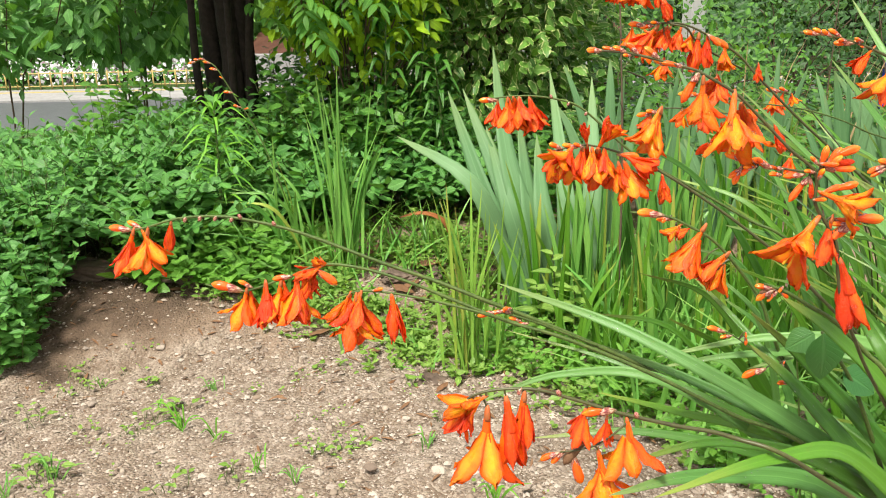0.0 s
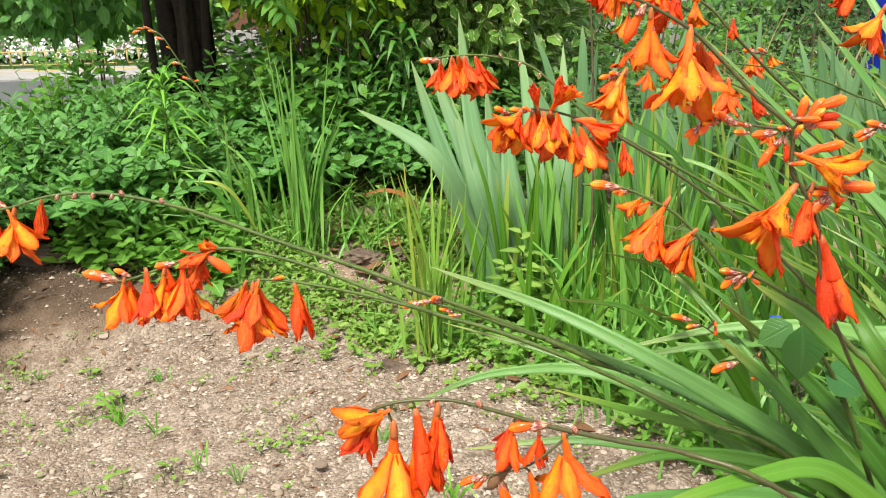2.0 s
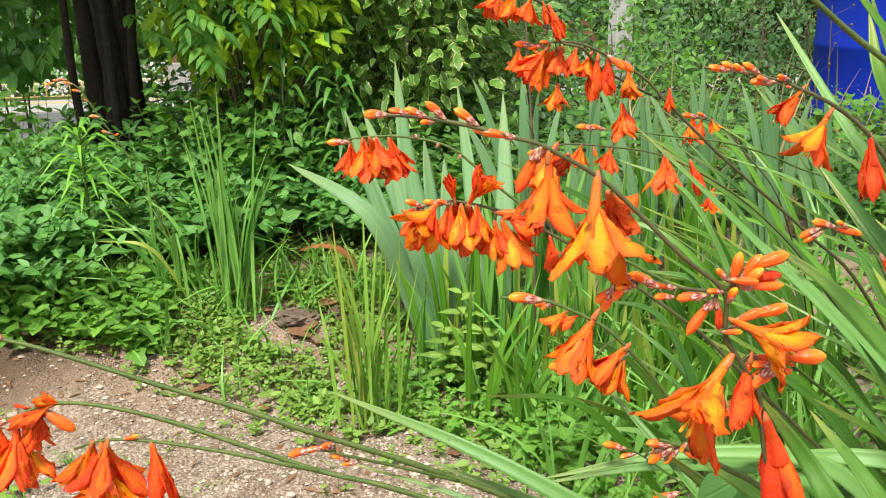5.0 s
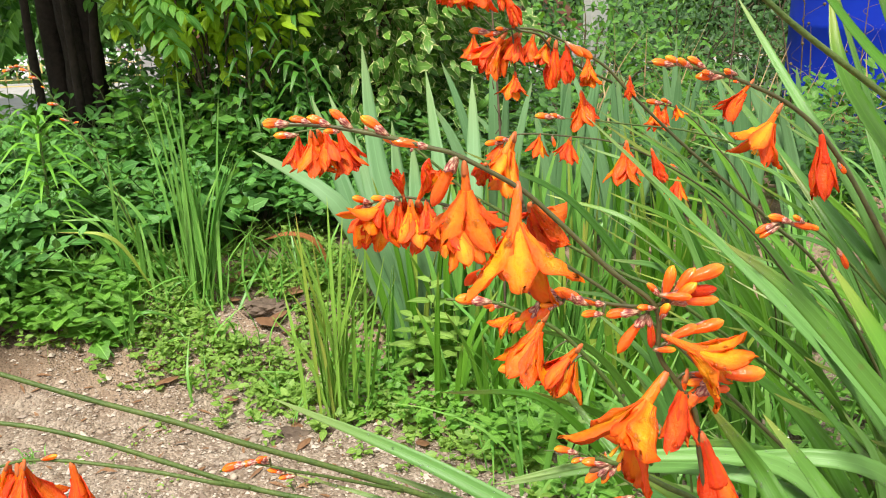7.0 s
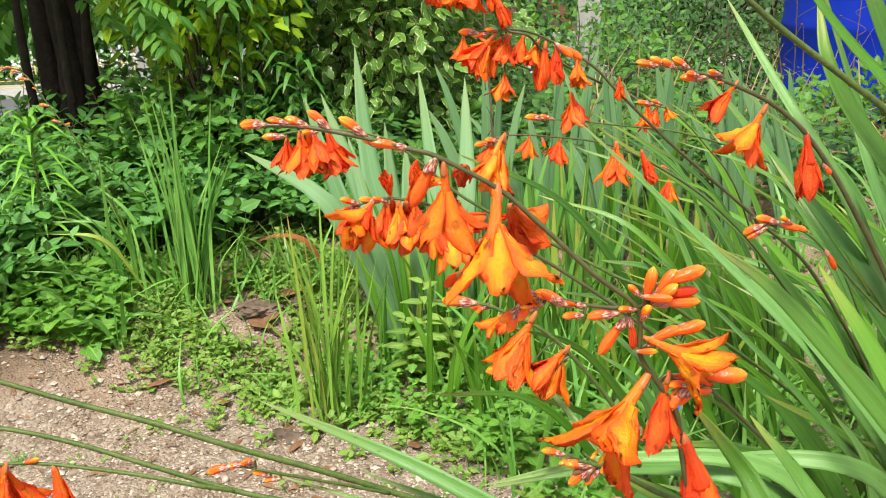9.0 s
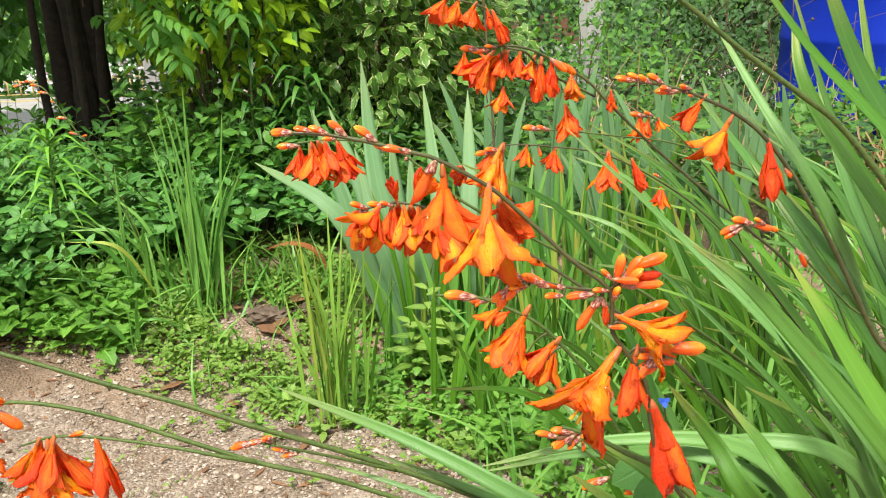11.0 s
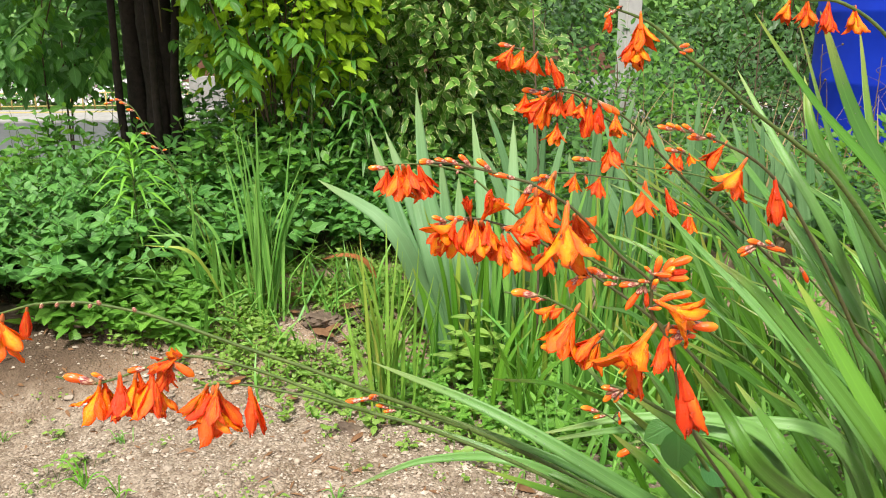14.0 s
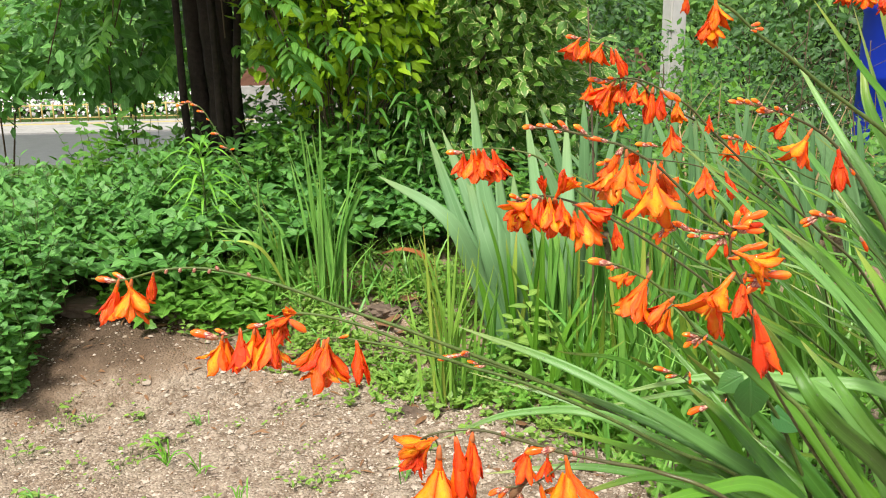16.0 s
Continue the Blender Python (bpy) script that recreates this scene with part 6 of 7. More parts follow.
cl = thing("crocosmia_leaves", (1.050, 1.300, 0.000), "tall green crocosmia blades leaning over", "crocosmia", "crocosmia leaf clumps")
croc_leaf(cl, [(1.050, 1.300, -0.010), (0.905, 1.118, 0.417), (0.795, 1.020, 0.596), (0.649, 1.080, 0.783), (0.581, 1.120, 0.840)], 0.030, CROC)
croc_leaf(cl, [(1.050, 1.300, -0.010), (0.936, 1.170, 0.397), (0.844, 1.100, 0.565), (0.772, 1.150, 0.700), (0.725, 1.200, 0.786)], 0.050, CROC_LIT)
croc_leaf(cl, [(1.050, 1.300, -0.010), (0.869, 1.202, 0.462), (0.741, 1.150, 0.664), (0.605, 1.250, 0.816), (0.486, 1.300, 0.932)], 0.014, CROC_BLUE)
croc_leaf(cl, [(1.050, 1.300, -0.010), (0.782, 1.079, 0.441), (0.607, 0.960, 0.632), (0.566, 0.980, 0.693), (0.522, 0.980, 0.752)], 0.030, CROC)
croc_leaf(cl, [(1.050, 1.300, -0.010), (0.872, 1.170, 0.420), (0.745, 1.100, 0.600), (0.607, 1.150, 0.589), (0.501, 1.180, 0.543)], 0.024, CROC_BLUE)
croc_leaf(cl, [(1.050, 1.300, -0.010), (0.802, 1.170, 0.414), (0.638, 1.100, 0.591), (0.508, 1.180, 0.567), (0.374, 1.220, 0.524)], 0.020, CROC_BLUE)
croc_leaf(cl, [(1.050, 1.300, -0.010), (0.825, 1.105, 0.421), (0.674, 1.000, 0.602), (0.632, 1.020, 0.660), (0.600, 1.050, 0.700)], 0.028, CROC)
croc_leaf(cl, [(1.050, 1.300, -0.010), (0.868, 1.202, 0.427), (0.739, 1.150, 0.611), (0.617, 1.280, 0.740), (0.516, 1.350, 0.811)], 0.018, CROC)
croc_leaf(cl, [(1.050, 1.300, -0.010), (0.898, 1.170, 0.424), (0.785, 1.100, 0.606), (0.685, 1.200, 0.743), (0.604, 1.300, 0.821)], 0.016, CROC_BLUE)
cl = thing("crocosmia_leaves", (1.200, 1.700, 0.000), "tall crocosmia blades rising to one side", "crocosmia", "crocosmia leaf clumps")
croc_leaf(cl, [(1.200, 1.700, -0.010), (1.031, 1.388, 0.561), (0.909, 1.220, 0.816), (0.815, 1.270, 0.996), (0.771, 1.320, 1.139)], 0.045, CROC)
croc_leaf(cl, [(1.200, 1.700, -0.010), (1.040, 1.407, 0.504), (0.923, 1.250, 0.729), (0.812, 1.360, 0.940), (0.801, 1.420, 1.042)], 0.042, CROC_LIT)
croc_leaf(cl, [(1.200, 1.700, -0.010), (1.019, 1.388, 0.580), (0.891, 1.220, 0.846), (0.760, 1.280, 1.018), (0.679, 1.320, 1.136)], 0.030, CROC_LIT)
croc_leaf(cl, [(1.200, 1.700, -0.010), (1.011, 1.505, 0.527), (0.878, 1.400, 0.764), (0.795, 1.500, 0.936), (0.758, 1.600, 1.041)], 0.024, CROC_BLUE)
croc_leaf(cl, [(1.200, 1.700, -0.010), (1.033, 1.505, 0.468), (0.912, 1.400, 0.674), (0.794, 1.500, 0.839), (0.715, 1.550, 0.945)], 0.028, CROC_BLUE)
croc_leaf(cl, [(1.200, 1.700, -0.010), (1.049, 1.440, 0.459), (0.936, 1.300, 0.660), (0.854, 1.400, 0.924), (0.815, 1.500, 1.125)], 0.030, CROC)
croc_leaf(cl, [(1.200, 1.700, -0.010), (1.051, 1.407, 0.493), (0.940, 1.250, 0.713), (0.892, 1.350, 0.931), (0.891, 1.450, 1.115)], 0.035, CROC)
croc_leaf(cl, [(1.200, 1.700, -0.010), (1.045, 1.440, 0.403), (0.930, 1.300, 0.573), (0.847, 1.400, 0.731), (0.794, 1.500, 0.839)], 0.028, CROC)
croc_leaf(cl, [(1.200, 1.700, -0.010), (1.062, 1.440, 0.436), (0.957, 1.300, 0.625), (0.900, 1.400, 0.798), (0.881, 1.500, 0.950)], 0.030, CROC_BLUE)

# ---- more crocosmia leaves behind the stalks ----
for bx, by, n in ((1.02, 1.45, 13), (1.22, 1.62, 14), (1.36, 1.85, 14), (1.05, 1.95, 12), (1.55, 2.15, 14), (1.25, 2.25, 12), (0.82, 1.75, 9)):
    ob = thing("crocosmia_leaves", tuple(rest(bx, by)), "clump of long green crocosmia blades leaning one way", "crocosmia", "crocosmia leaf clumps")
    for k in range(n):
        foot = rest(bx, by, -0.01) + rng.normal(0, 0.05, 3) * (1, 1, 0)
        h = rng.uniform(0.45, 0.82) * (0.75 if by < 1.8 and bx < 1.1 else 1)
        out = np.array((-rng.uniform(0.25, 0.8) * h, rng.normal(0, 0.12), 0))
        line = [foot, foot + out * 0.28 + (0, 0, h * 0.45), foot + out * 0.66 + (0, 0, h * 0.82), foot + out * 1.1 + (0, 0, h * rng.uniform(0.9, 1.05))]
        croc_leaf(ob, line, rng.uniform(0.014, 0.028), (CROC, CROC, CROC_LIT, CROC_BLUE)[int(rng.integers(0, 4))])

# ---- weeds, grass and small things ----


def in_bed(n, x0, x1, y1, lift=0.0, slack=0.12):
    """Places in the weedy bed, patchy, between its edge and y1."""
    x = rng.uniform(x0, x1, n * 3)
    e = bed_edge(x) + rng.normal(0, slack, n * 3) * 0.6 + 0.03
    y = e + (np.maximum(y1 - e, 0.05)) * rng.random(n * 3)
    patch = np.sin(x * 8.3 + 2 * np.sin(y * 5)) * np.sin(y * 9.1 + x * 3) + 0.5 * np.sin(23 * x + 17 * y)
    keep = (patch > rng.normal(-0.45, 0.5, n * 3)) & (((x + 0.19) / 0.15) ** 2 + ((y - 2.76) / 0.12) ** 2 > 0.4 + 0.5 * rng.random(n * 3))
    x, y = x[keep][:n], y[keep][:n]
    return np.stack([x, y, ground_z(x, y) + relief(x, y) + lift], -1)


def weed_carpet(name, label, foot, h0, h1, pairs, size, mat, shapes):
    n = len(foot)
    _, at, way, sizes = sprigs(foot, rng.uniform(h0, h1, n), rng.normal(0, 0.015, (n, 2)), pairs, size, 0.9)
    sizes = sizes * rng.uniform(0.6, 1.3, len(sizes))
    turns = axes_of(way, unit(np.array((0, -0.3, 1.0)) + rng.normal(0, 0.25, at.shape)))
    sets = [scatter(shapes[q], at[q::len(shapes)], turns[q::len(shapes)], sizes[q::len(shapes)]) for q in range(len(shapes))]
    v, f, uv = joined(*sets)
    tagged(new(name, mesh_of(name, v, f, mat, uv)), label, "weeds", kind="stuff")


ROUND = [leaf_shape(0.85, 4, 0.1, 0.1), leaf_shape(0.7, 4, 0.15, 0.25, 0.1), leaf_shape(0.95, 4, 0.05, 0.05, 0.05)]
weed_carpet("ground_weeds", "low round-leaved seedlings covering the bed", in_bed(1600, -1.05, 0.42, 3.2), 0.010, 0.05, 3, 0.019, WEED, ROUND)
weed_carpet("ground_weeds", "low round-leaved seedlings among the crocosmia", in_bed(650, 0.42, 1.7, 3.1), 0.010, 0.06, 3, 0.022, LOBED, ROUND)
weed_carpet("ground_weeds", "low toothed weeds in the bed", in_bed(700, -1.0, 0.6, 3.3), 0.02, 0.08, 4, 0.028, WEED, LEAF_SHAPES)
foot = np.stack([rng.uniform(0.06, 0.62, 150), rng.uniform(2.12, 2.65, 150)], -1)
foot = foot[foot[:, 1] > bed_edge(foot[:, 0]) + 0.09]
weed_carpet("leafy_weeds", "knee-low pale weeds between the edge clump and the irises", np.column_stack([foot, ground_z(foot[:, 0], foot[:, 1])]), 0.04, 0.13, 5, 0.027, LOBED, [leaf_shape(0.85, 5, 0.1, 0.3, 0.14), leaf_shape(0.6, 5, 0.2, 0.2, 0.12)])
foot = np.stack([rng.uniform(-1.3, 0.75, 900), rng.uniform(1.5, 2.5, 900)], -1)
foot = foot[(foot[:, 1] < bed_edge(foot[:, 0])) & (np.sin(foot[:, 0] * 11 + 2 * np.sin(foot[:, 1] * 7)) * np.sin(foot[:, 1] * 9) > rng.normal(0.50, 0.30, 900))]
weed_carpet("seedlings", "sparse tiny seedlings sprouting in the sand", np.column_stack([foot, ground_z(foot[:, 0], foot[:, 1])]), 0.004, 0.022, 2, 0.011, WEED, ROUND)
foot = np.stack([rng.uniform(-1.10, -0.52, 125), rng.uniform(2.57, 2.9, 125)], -1)
weed_carpet("leafy_weeds", "lobed bright weeds at the foot of the hedge", np.column_stack([foot, ground_z(foot[:, 0], foot[:, 1])]), 0.06, 0.14, 4, 0.050, LOBED, [leaf_shape(0.85, 5, 0.1, 0.3, 0.18), leaf_shape(0.6, 5, 0.2, 0.2, 0.12)])
foot = np.stack([rng.uniform(0.45, 1.5, 240), rng.uniform(1.5, 2.7, 240)], -1)
foot = foot[foot[:, 1] > bed_edge(foot[:, 0])]
weed_carpet("leafy_weeds", "leafy weeds between the blade clumps", np.column_stack([foot, ground_z(foot[:, 0], foot[:, 1])]), 0.05, 0.16, 5, 0.040, LOBED, LEAF_SHAPES)
foot = np.stack([rng.uniform(-3.2, -1.2, 420), rng.uniform(3.6, 4.7, 420)], -1)
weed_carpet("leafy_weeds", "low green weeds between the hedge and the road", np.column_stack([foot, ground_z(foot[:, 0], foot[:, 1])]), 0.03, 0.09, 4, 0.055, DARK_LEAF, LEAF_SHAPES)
foot = np.stack([rng.uniform(0.1, 2.0, 850), rng.uniform(3.05, 4.9, 850)], -1)
weed_carpet("leafy_weeds", "tall green weeds behind the irises", np.column_stack([foot, ground_z(foot[:, 0], foot[:, 1])])[:430], 0.18, 0.46, 6, 0.055, TREE_LEAF, LEAF_SHAPES)
# the same weeds again, with tree shade put into the leaf colour
weed_carpet("leafy_weeds", "tall green weeds behind the irises, coloured dark for shade", np.column_stack([foot, ground_z(foot[:, 0], foot[:, 1])])[430:], 0.18, 0.44, 6, 0.048, DARK_LEAF, LEAF_SHAPES)


def blade_shape(wide, droop, steps=6):
    s = np.linspace(0, 1, steps + 1)
    w = wide * np.clip((1 - s) * 1.6, 0.03, 1) ** 0.7
    z, y = s * (1 - 0.35 * droop * s), droop * s**2 * 0.8
    v = np.concatenate([np.stack([-w / 2, y, z], -1), np.stack([0 * s, y + 0.15 * w, z], -1), np.stack([w / 2, y, z], -1)])
    k = steps + 1
    f = [(c * k + i, (c + 1) * k + i, (c + 1) * k + i + 1, c * k + i + 1) for c in range(2) for i in range(steps)]
    uv = np.concatenate([np.stack([0 * s + u, s], -1) for u in (0, 0.5, 1)])
    return v, np.array(f), uv


def upright(n, lean=0.3):
    z = unit(np.array((0, 0, 1.0)) + lean * rng.normal(size=(n, 3)) * (1, 1, 0))
    a = rng.random(n) * 6.28
    x = unit(np.cross(np.stack([np.cos(a), np.sin(a), 0 * a], -1), z))
    return np.stack([x, np.cross(z, x), z], -1)


def grass_stuff(name, label, foot, low, high, mat, wide=0.045, lean=0.3):
    sets = []
    for q, droop in enumerate((0.3, 0.8, 1.2)):
        p = foot[q::3]
        sets.append(scatter(blade_shape(wide, droop), p, upright(len(p), lean), rng.uniform(low, high, len(p))))
    v, f, uv = joined(*sets)
    tagged(new(name, mesh_of(name, v, f, mat, uv)), label, "grass", kind="stuff")


grass_stuff("weed_grass", "thin grass blades among the weeds of the bed", in_bed(600, -1.0, 1.7, 3.0), 0.05, 0.18, GRASS)
foot = in_bed(600, 0.45, 1.8, 2.9)
grass_stuff("weed_grass", "taller grass blades between the clumps", foot, 0.15, 0.42, GRASS, 0.035, 0.25)
foot = np.stack([rng.uniform(-0.75, 0.15, 130), rng.uniform(2.78, 2.98, 130)], -1)
grass_stuff("weed_grass", "arching grass at the foot of the hedge", np.column_stack([foot, ground_z(foot[:, 0], foot[:, 1])]), 0.12, 0.34, GRASS, 0.03, 0.5)
foot = np.stack([rng.uniform(1.0, 2.6, 230), rng.uniform(3.3, 4.3, 230)], -1)
grass_stuff("dry_grass", "dry brown grass and stems behind the irises", np.column_stack([foot, ground_z(foot[:, 0], foot[:, 1])]), 0.3, 0.8, DRY, 0.014, 0.25)


def tuft(x, y, n, size, label="small grass tuft growing in the bare sand", mat=None):
    ob = thing("grass_tuft", tuple(rest(x, y)), label, "grass", "tufts in the sand")
    for k in range(n):
        w = rng.random() * 6.28
        out = np.array((math.cos(w), math.sin(w), 0)) * size * rng.uniform(0.2, 0.9)
        h = size * rng.uniform(0.4, 1.0)
        p = rest(x, y, -0.004) + rng.normal(0, 0.008, 3) * (1, 1, 0)
        part("blade", blade("blade", [p, p + out * 0.45 + (0, 0, h * 0.8), p + out + (0, 0, h * 0.75)], size * 0.05, mat or GRASS, (0, -1, 0.6), 0.1, 0.6, 6), ob)


for tx, ty, n, size in ((-0.88, 1.74, 9, 0.10), (-0.66, 1.98, 8, 0.12), (-0.40, 1.78, 6, 0.09), (-0.31, 1.73, 7, 0.08), (-0.63, 2.19, 9, 0.07), (-0.02, 1.88, 7, 0.08), (-0.56, 1.93, 5, 0.10), (-0.97, 2.2, 6, 0.06), (0.15, 1.66, 8, 0.12), (-0.13, 2.32, 6, 0.09), (-0.95, 1.66, 7, 0.09), (-0.75, 2.08, 5, 0.06)):
    tuft(tx, ty, n, size * 0.8, mat=GRASS if n in (9, 7) else LILY)


SMALL_LEAVES = [mesh_of("leaf", *q[:2], WEED, q[2]) for q in (leaf_shape(0.62, 5, 0.15, 0.3, 0.12), leaf_shape(0.4, 5, 0.2, 0.4, 0.05))]


def sand_weed(x, y, n, size):
    """A small loose weed: a few leaves on short stalks, and a blade or two."""
    base = rest(x, y)
    ob = thing("sand_weed", tuple(base), "small pale green weed sprouting from the sand", "weed", "weeds in the sand")
    for k in range(n):
        w = k * 2.4 + rng.random()
        foot = base + (0.6 * size * rng.normal(), 0.6 * size * rng.normal(), float(relief(x, y)))
        top = foot + (0.3 * size * math.cos(w), 0.3 * size * math.sin(w), size * rng.uniform(0.2, 1.0))
        part("stalk", tube("stalk", [foot, 0.5 * (foot + top) + (0, 0, 0.003), top], 0.0009, 0.0006, STEM, 3, 4), ob)
        t = axes_of(np.array([(math.cos(w), math.sin(w), rng.uniform(0.0, 0.5))]), np.array([(0.0, -0.3, 1.0)]))[0]
        m = Matrix(t.tolist()).to_4x4() @ Matrix.Scale(size * rng.uniform(0.4, 0.75), 4)
        m.translation = top
        part("leaf", SMALL_LEAVES[k % 2], ob, m)


for wx, wy, wn, ws in ((-0.894, 1.728, 16, 0.045), (-0.95, 1.78, 12, 0.04), (-0.82, 2.195, 10, 0.035), (-0.74, 2.046, 12, 0.042), (-0.792, 1.968, 9, 0.03), (-0.452, 1.763, 9, 0.035), (-1.03, 2.155, 8, 0.03), (-0.286, 1.869, 8, 0.03), (-0.58, 1.70, 9, 0.035), (0.02, 2.02, 7, 0.028), (-0.70, 2.06, 10, 0.04), (-0.225, 1.89, 9, 0.03), (-0.17, 1.925, 8, 0.03), (-0.075, 2.23, 9, 0.04), (-1.09, 2.02, 10, 0.04), (-1.07, 2.25, 9, 0.035)):
    sand_weed(wx, wy, wn, ws)


def dead_leaf(x, y, size, turn, lift=0.006):
    v, f, uv = leaf_shape(0.6, 6, -0.35, 0.5, 0.06)
    ob = new("dead_leaf", mesh_of("dead_leaf", v * size, f, DEAD_LEAF, uv))
    ob.matrix_world = pose(*rest(x, y, lift + 0.2 * size), 12, 8, turn)
    tagged(ob, "curled brown dead leaf lying on the soil", "dead leaf", "fallen leaves")


for dx, dy, ds, dt in ((-0.20, 2.42, 0.07, 30), (-0.36, 2.5, 0.08, 100), (-0.03, 2.30, 0.06, 200), (-0.02, 2.86, 0.16, 75), (0.02, 2.22, 0.05, 140), (-0.13, 2.9, 0.10, 20), (-0.19, 2.74, 0.08, 250), (-0.10, 2.78, 0.09, 130), (-0.26, 2.80, 0.07, 10), (-0.05, 2.72, 0.07, 80), (-0.85, 2.58, 0.07, 60), (-0.25, 2.95, 0.09, 160), (0.30, 2.15, 0.06, 15), (0.42, 1.95, 0.05, 250), (-0.45, 2.52, 0.05, 320)):
    dead_leaf(dx, dy, ds, dt)


def bent_leaf():
    """A withered reddish blade bent over at the hedge's foot."""
    base = rest(0.02, 2.99, -0.01)
    ob = thing("dead_leaf", tuple(base), "withered reddish-brown blade bent over at the hedge's foot", "dead leaf")
    part("leaf", blade("leaf", [base, (-0.02, 2.97, 0.28), (-0.10, 2.95, 0.318), (-0.19, 2.94, 0.300)], 0.022, RUSSET, (0.1, -0.6, 0.8), 0.2, 0.6, 14), ob)


RUSSET = blade_material("russet_blade", (0.30, 0.10, 0.035), (0.45, 0.19, 0.06), (0.3, 0.15, 0.06), rough=0.6, ribs=6.0, spec=0.2)
bent_leaf()


def rotten_board(x, y, length, wide, high, turn, label="rotten brown board at the edge of the bed"):
    bm = bmesh.new()
    bmesh.ops.create_cube(bm, size=1)
    bmesh.ops.subdivide_edges(bm, edges=bm.edges[:], cuts=7, use_grid_fill=True)
    for v in bm.verts:
        k = noise.noise(Vector((v.co.x * 5, v.co.y * 3, v.co.z * 3)) + Vector((x * 5, y * 5, 0)))
        v.co = Vector((v.co.x * length * (1 + 0.06 * k), v.co.y * wide * (1 + 0.5 * k), v.co.z * high * (1 + 0.6 * k)))
    me = bpy.data.meshes.new("rotten_board")
    bm.to_mesh(me)
    bm.free()
    me.materials.append(ROT)
    ob = tagged(new("rotten_board", me), label, "wood")
    ob.matrix_world = pose(*rest(x, y, high * 0.3), 3, 2, turn)


rotten_board(-1.22, 2.70, 0.42, 0.10, 0.045, 4)
rotten_board(-0.92, 2.66, 0.22, 0.06, 0.03, -12, "short piece of rotten wood at the hedge's foot")


def clod(x, y, size, turn, label):
    bm = bmesh.new()
    bmesh.ops.create_icosphere(bm, subdivisions=4, radius=1)
    seed = Vector((x * 31, y * 17, 3))
    for v in bm.verts:
        k = 1 + 0.45 * noise.noise(v.co * 1.2 + seed) + 0.28 * noise.noise(v.co * 3.1 + seed) + 0.12 * noise.noise(v.co * 8 + seed)
        v.co = Vector((v.co.x * size * 1.5 * k, v.co.y * size * 0.9 * k, v.co.z * size * 0.6 * k))
    me = bpy.data.meshes.new("soil_clod")
    bm.to_mesh(me)
    bm.free()
    me.materials.append(ROT)
    ob = tagged(new("soil_clod", me), label, "clod", "clods at the bed's edge")
    ob.matrix_world = pose(*rest(x, y, size * 0.15), 5, 8, turn)


clod(-0.02, 2.24, 0.035, 25, "dark crumbling lump of rotten wood beside the blades")
clod(0.06, 2.27, 0.022, 70, "small dark lump of soil beside the blades")
clod(-0.16, 2.80, 0.045, 10, "brown crumbling lump under the hedge")
clod(-0.05, 2.84, 0.035, 110, "brown crumbling lump under the hedge")


def make_tank():
    """A ribbed blue plastic tank standing behind the bed."""
    base = rest(3.05, 4.75)
    ob = thing("water_tank", tuple(base), "large ribbed blue plastic water tank", "tank")
    prof = [(0.0, 0.70), (0.03, 0.74)]
    for k in range(4):
        z = 0.2 + 0.36 * k
        prof += [(z, 0.74), (z + 0.02, 0.746), (z + 0.04, 0.746), (z + 0.06, 0.74)]
    prof += [(1.56, 0.74), (1.66, 0.62), (1.70, 0.35), (1.70, 0.02)]
    v, f, uv = sweep([(0, 0, z + 0.0001 * i) for i, (z, r) in enumerate(prof)], [r for z, r in prof], 48)
    part("body", mesh_of("body", v, f, BLUE), ob, Matrix.Translation(base))
    v, f, uv = sweep([(0, 0, 1.69), (0, 0, 1.76), (0, 0, 1.77)], [0.24, 0.24, 0.2], 32)
    part("lid", mesh_of("lid", v, f, BLUE), ob, Matrix.Translation(base))


make_tank()


def make_post():
    base = rest(1.50, 5.9)
    bm = bmesh.new()
    bmesh.ops.create_cube(bm, size=1)
    bmesh.ops.scale(bm, vec=(0.12, 0.12, 2.6), verts=bm.verts)
    bmesh.ops.bevel(bm, geom=bm.edges[:], offset=0.012, segments=2, affect="EDGES")
    me = bpy.data.meshes.new("concrete_post")
    bm.to_mesh(me)
    bm.free()
    me.materials.append(PALE_CONCRETE)
    ob = tagged(new("concrete_post", me), "pale weathered concrete post among shrubs", "post")
    ob.matrix_world = pose(base[0], base[1], base[2] + 1.28, 0, 0, 20)


make_post()


def dry_stem(x, y, high, lean, label="thin dry brown stem standing in the bed"):
    base = rest(x, y, -0.01)
    ob = thing("dry_stem", tuple(base), label, "stem", "dry stems")
    top = base + (lean, 0.05, high)
    part("stem", tube("stem", [base, base + (0.4 * lean + 0.01, 0.02, high * 0.5), top], 0.0045, 0.002, TWIG, 8, 6, 0.2), ob)
    for k in range(5):
        p = base + (lean * (0.5 + 0.1 * k), 0.03, high * (0.5 + 0.1 * k))
        end = p + (rng.normal(0, 0.05), rng.normal(0, 0.03), 0.08)
        part("twig", tube("twig", [p, p + (rng.normal(0, 0.02), 0, 0.03), end], 0.0016, 0.0008, TWIG, 4, 5), ob)
        if "tank" in label:
            part("seed_head", SEED_HEAD, ob, Matrix.Translation(end) @ Matrix.Scale(rng.uniform(0.010, 0.016), 4))


v, f, uv = lathe([(-0.5, 0.1), (-0.3, 0.42), (0.0, 0.5), (0.25, 0.36), (0.5, 0.08)], 7)
SEED_HEAD = mesh_of("seed_head", v, f, TWIG)
dry_stem(0.53, 2.50, 1.15, -0.03)
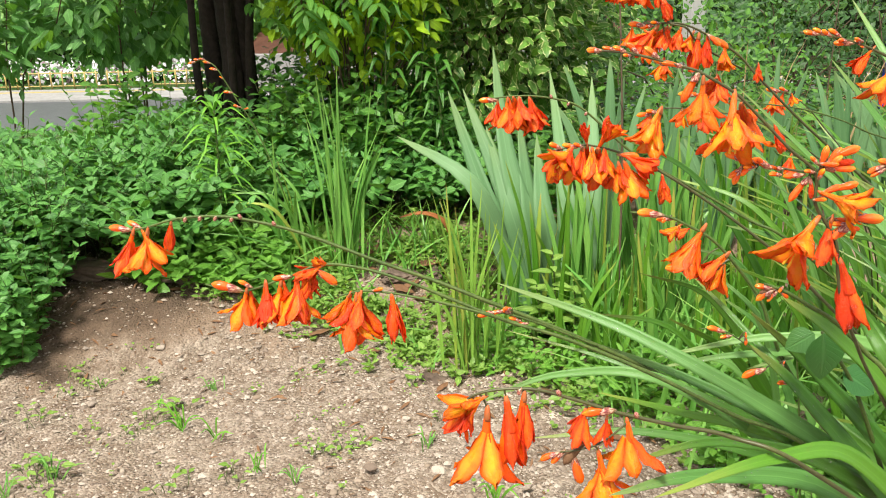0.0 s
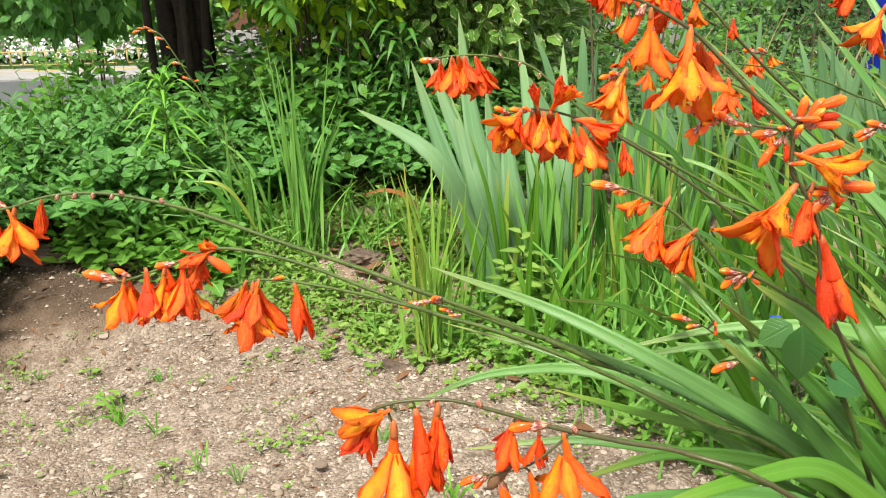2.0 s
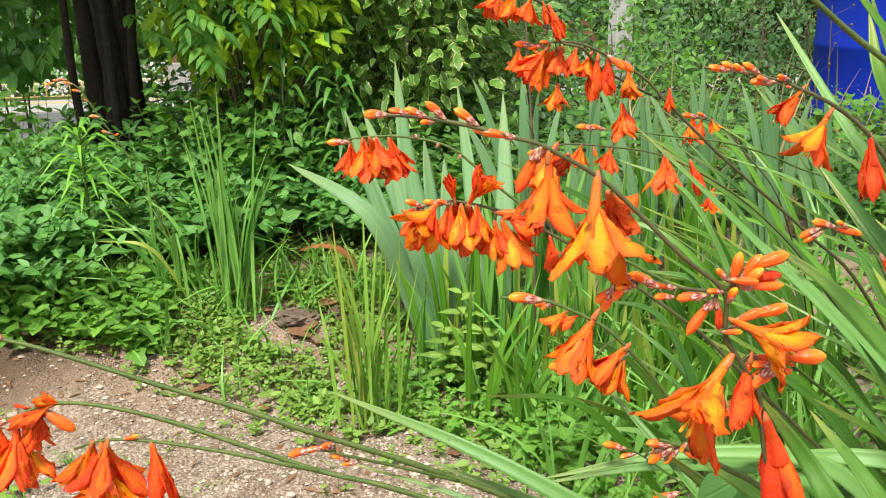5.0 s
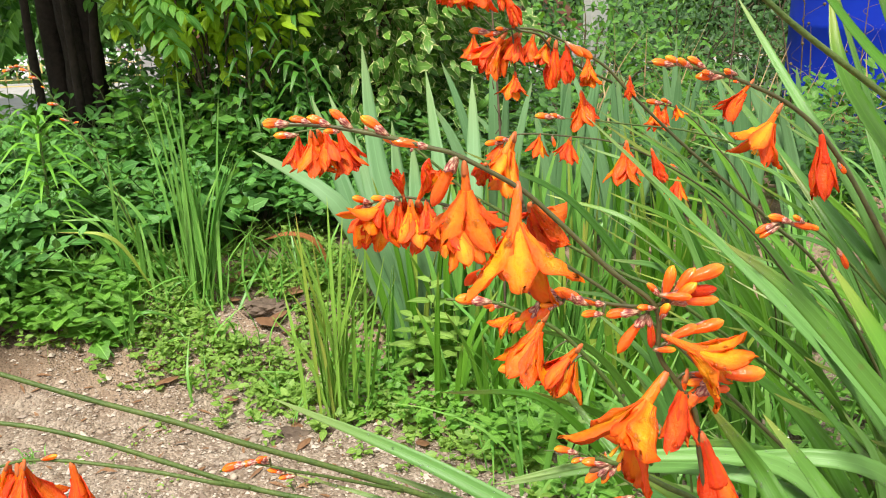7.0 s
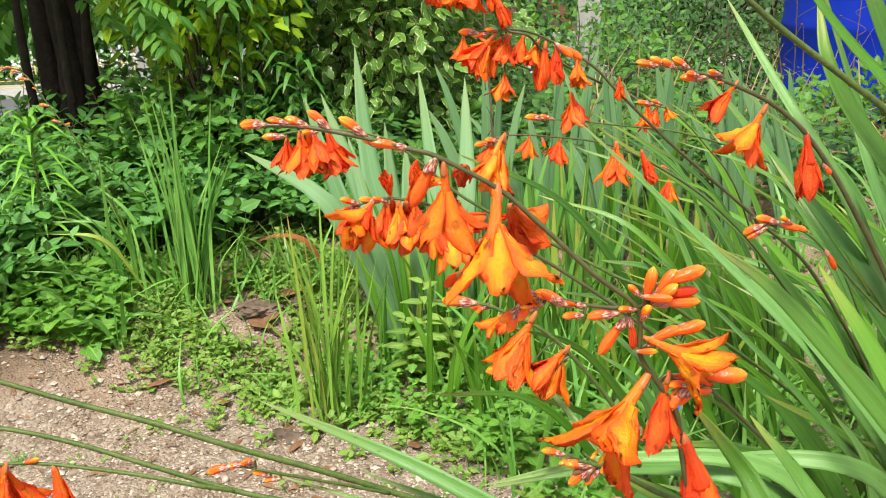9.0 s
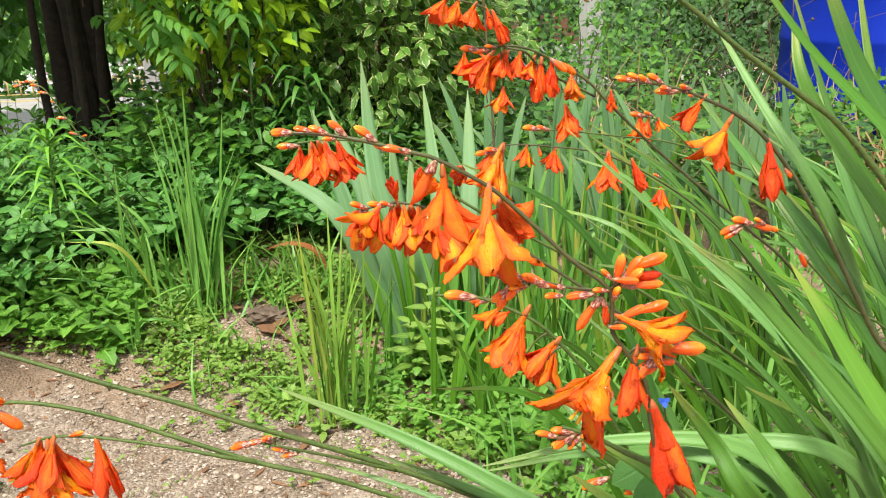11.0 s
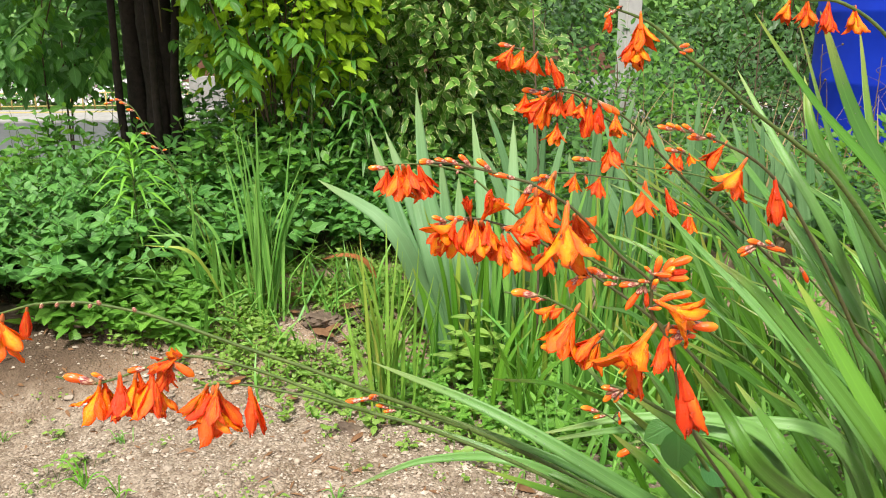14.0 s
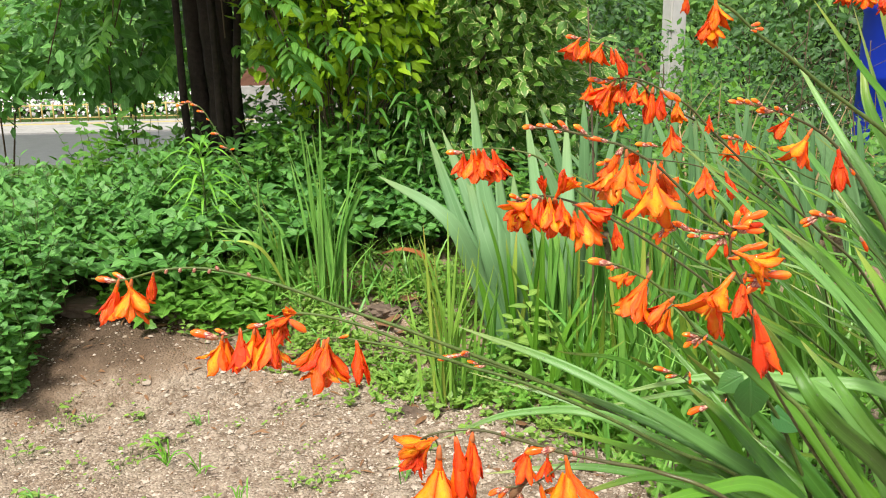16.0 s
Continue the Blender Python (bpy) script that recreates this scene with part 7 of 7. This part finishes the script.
for k in range(9):
    dry_stem(1.75 + 0.14 * k + rng.normal(0, 0.04), 3.9 + rng.normal(0, 0.15), rng.uniform(0.7, 1.15), rng.normal(0, 0.06), "thin dry stem standing in front of the tank")


for wx, wy, wh in ((0.33, 2.50, 0.30), (0.39, 2.47, 0.24), (0.28, 2.46, 0.22)):
    base = rest(wx, wy)
    ob = thing("upright_weed", tuple(base), "upright weed with pale green pointed leaves", "weed", "upright weeds before the irises")
    line = spline([base, base + (0.01, 0, wh * 0.5), base + (0.0, 0.01, wh)], 6)
    part("stem", mesh_of("stem", *sweep(line, np.linspace(0.004, 0.002, len(line)))[:2], STEM), ob)
    v, f, uv = leaf_shape(0.42, 7, 0.15, 0.35, 0.05)
    me = mesh_of("leaf", v, f, WEED, uv)
    for k in range(12):
        s = 0.3 + 0.7 * k / 11
        w = k * 1.57 + (k // 2) * 0.8
        t = axes_of(np.array([(math.cos(w), math.sin(w), 0.35)]), np.array([(0.0, -0.4, 1.0)]))[0]
        m = Matrix(t.tolist()).to_4x4() @ Matrix.Scale(rng.uniform(0.065, 0.10) * (1.15 - 0.5 * s), 4)
        m.translation = base + (0, 0, wh * s)
        part("leaf", me, ob, m)


def broad_plant():
    """A broad-leaved seedling among the crocosmia, with a tiny blue flower near it."""
    base = rest(0.72, 1.05)
    ob = thing("broad_leaved_plant", tuple(base), "broad-leaved green plant between the crocosmia blades", "plant")
    part("stem", tube("stem", [base, (0.66, 1.0, 0.35), (0.56, 0.95, 0.60), (0.495, 0.928, 0.705)], 0.004, 0.0018, STEM, 8, 6), ob)
    v, f, uv = leaf_shape(0.92, 8, 0.12, 0.2)
    me = mesh_of("leaf", v, f, CROC_LEAFY, uv)
    for at, way, size in (((0.496, 0.925, 0.704), (0.10, -0.12, -0.95), 0.056), ((0.492, 0.940, 0.698), (-0.75, 0.1, -0.55), 0.036), ((0.53, 0.945, 0.65), (0.8, -0.2, -0.45), 0.045)):
        t = axes_of(np.array([way], float), np.array([(0.1, -0.8, 0.6)]))[0]
        m = Matrix(t.tolist()).to_4x4() @ Matrix.Scale(size, 4)
        m.translation = at
        part("leaf", me, ob, m)
    base = rest(0.74, 1.50)
    ob = thing("dayflower", tuple(base), "small dayflower with blue petals among the leaves", "flower")
    part("stem", tube("stem", [base, (0.71, 1.48, 0.25), (0.671, 1.456, 0.48)], 0.0025, 0.0015, STEM, 8, 6), ob)
    v, f, uv = leaf_shape(0.9, 4, 0.1, 0.1)
    me = mesh_of("petal", v, f, BLUE_FLOWER, uv)
    for way in ((-0.7, -0.2, 0.6), (0.7, -0.2, 0.6), (0, -0.8, -0.3)):
        t = axes_of(np.array([way], float), np.array([(0.0, -1, 0.3)]))[0]
        m = Matrix(t.tolist()).to_4x4() @ Matrix.Scale(0.0115, 4)
        m.translation = (0.671, 1.456, 0.48)
        part("petal", me, ob, m)


CROC_LEAFY = leaf_material("broad_leaf", (0.04, 0.15, 0.035), (0.09, 0.24, 0.06), rough=0.25, vein=0.12, through_light=0.2)
broad_plant()


# ---- rain drops on the nearest flowers ----
v, f, uv = lathe([(-0.42, 0.02), (-0.36, 0.26), (-0.2, 0.42), (0.0, 0.5), (0.12, 0.46), (0.2, 0.3), (0.22, 0.02)], 10)
DROP = mesh_of("water_drop", v, f, WATER)


def wet(one, n):
    """Drops that cling to a flower's petals, on the outside."""
    petals = [c for c in one.children if c.name.startswith("petal")]
    for k in range(n):
        pet = petals[int(rng.integers(0, len(petals)))]
        me = pet.data
        poly = me.polygons[int(rng.integers(14, 68))]
        at, normal = pet.matrix_basis @ poly.center, (pet.matrix_basis.to_3x3() @ poly.normal).normalized()
        if normal.x * at.x + normal.y * at.y < 0:
            normal = -normal
        m = normal.to_track_quat("Z", "Y").to_matrix().to_4x4() @ Matrix.Scale(rng.uniform(0.04, 0.10), 4)
        m.translation = at
        sub("water_drop", DROP, one, m, "clear rain drop")


for one, kind in FLOWERS[:12]:
    wet(one, 18 if kind == "open" else 8)


def wet_blades(n):
    """Beads of rain along the nearest broad crocosmia blades, one part for each blade."""
    beads = lathe([(-0.42, 0.02), (-0.3, 0.33), (-0.1, 0.48), (0.08, 0.46), (0.18, 0.25), (0.2, 0.02)], 7)
    for leaf in [o for o in bpy.data.objects if o.name.startswith("leaf") and o.parent and o.parent.name.startswith("crocosmia_leaves") and o.data.materials[0] in (CROC_BLUE, CROC)][:34]:
        co = np.empty(len(leaf.data.vertices) * 3)
        leaf.data.vertices.foreach_get("co", co)
        co = co.reshape(-1, 3)
        top = co[: len(co) // 2].reshape(-1, 5, 3)
        i, j = rng.integers(6, len(top) - 3, n), rng.integers(0, 4, n)
        s, u = rng.random((n, 1)), rng.random((n, 1))
        a, b, c = top[i, j], top[i + 1, j], top[i, j + 1]
        normal = unit(np.cross(c - a, b - a))
        normal = normal * np.sign(normal @ np.array((0, -0.6, 0.8)) + 1e-9)[:, None]
        at = a + (b - a) * s + (c - a) * u + normal * 0.0003
        side = unit(np.cross(normal, (0.3, 0.9, 0.1)))
        turns = np.stack([side, np.cross(normal, side), normal], -1)
        v, f, uv = beads
        verts, faces, _ = scatter((v, np.array([q for q in f if len(q) == 4]), v[:, :2]), at, turns, np.clip(rng.lognormal(-6.6, 0.4, n), 0.0006, 0.0026))
        tagged(sub("rain_beads", mesh_of("rain_beads", verts, faces, BEAD), leaf), kind="stuff")


wet_blades(42)
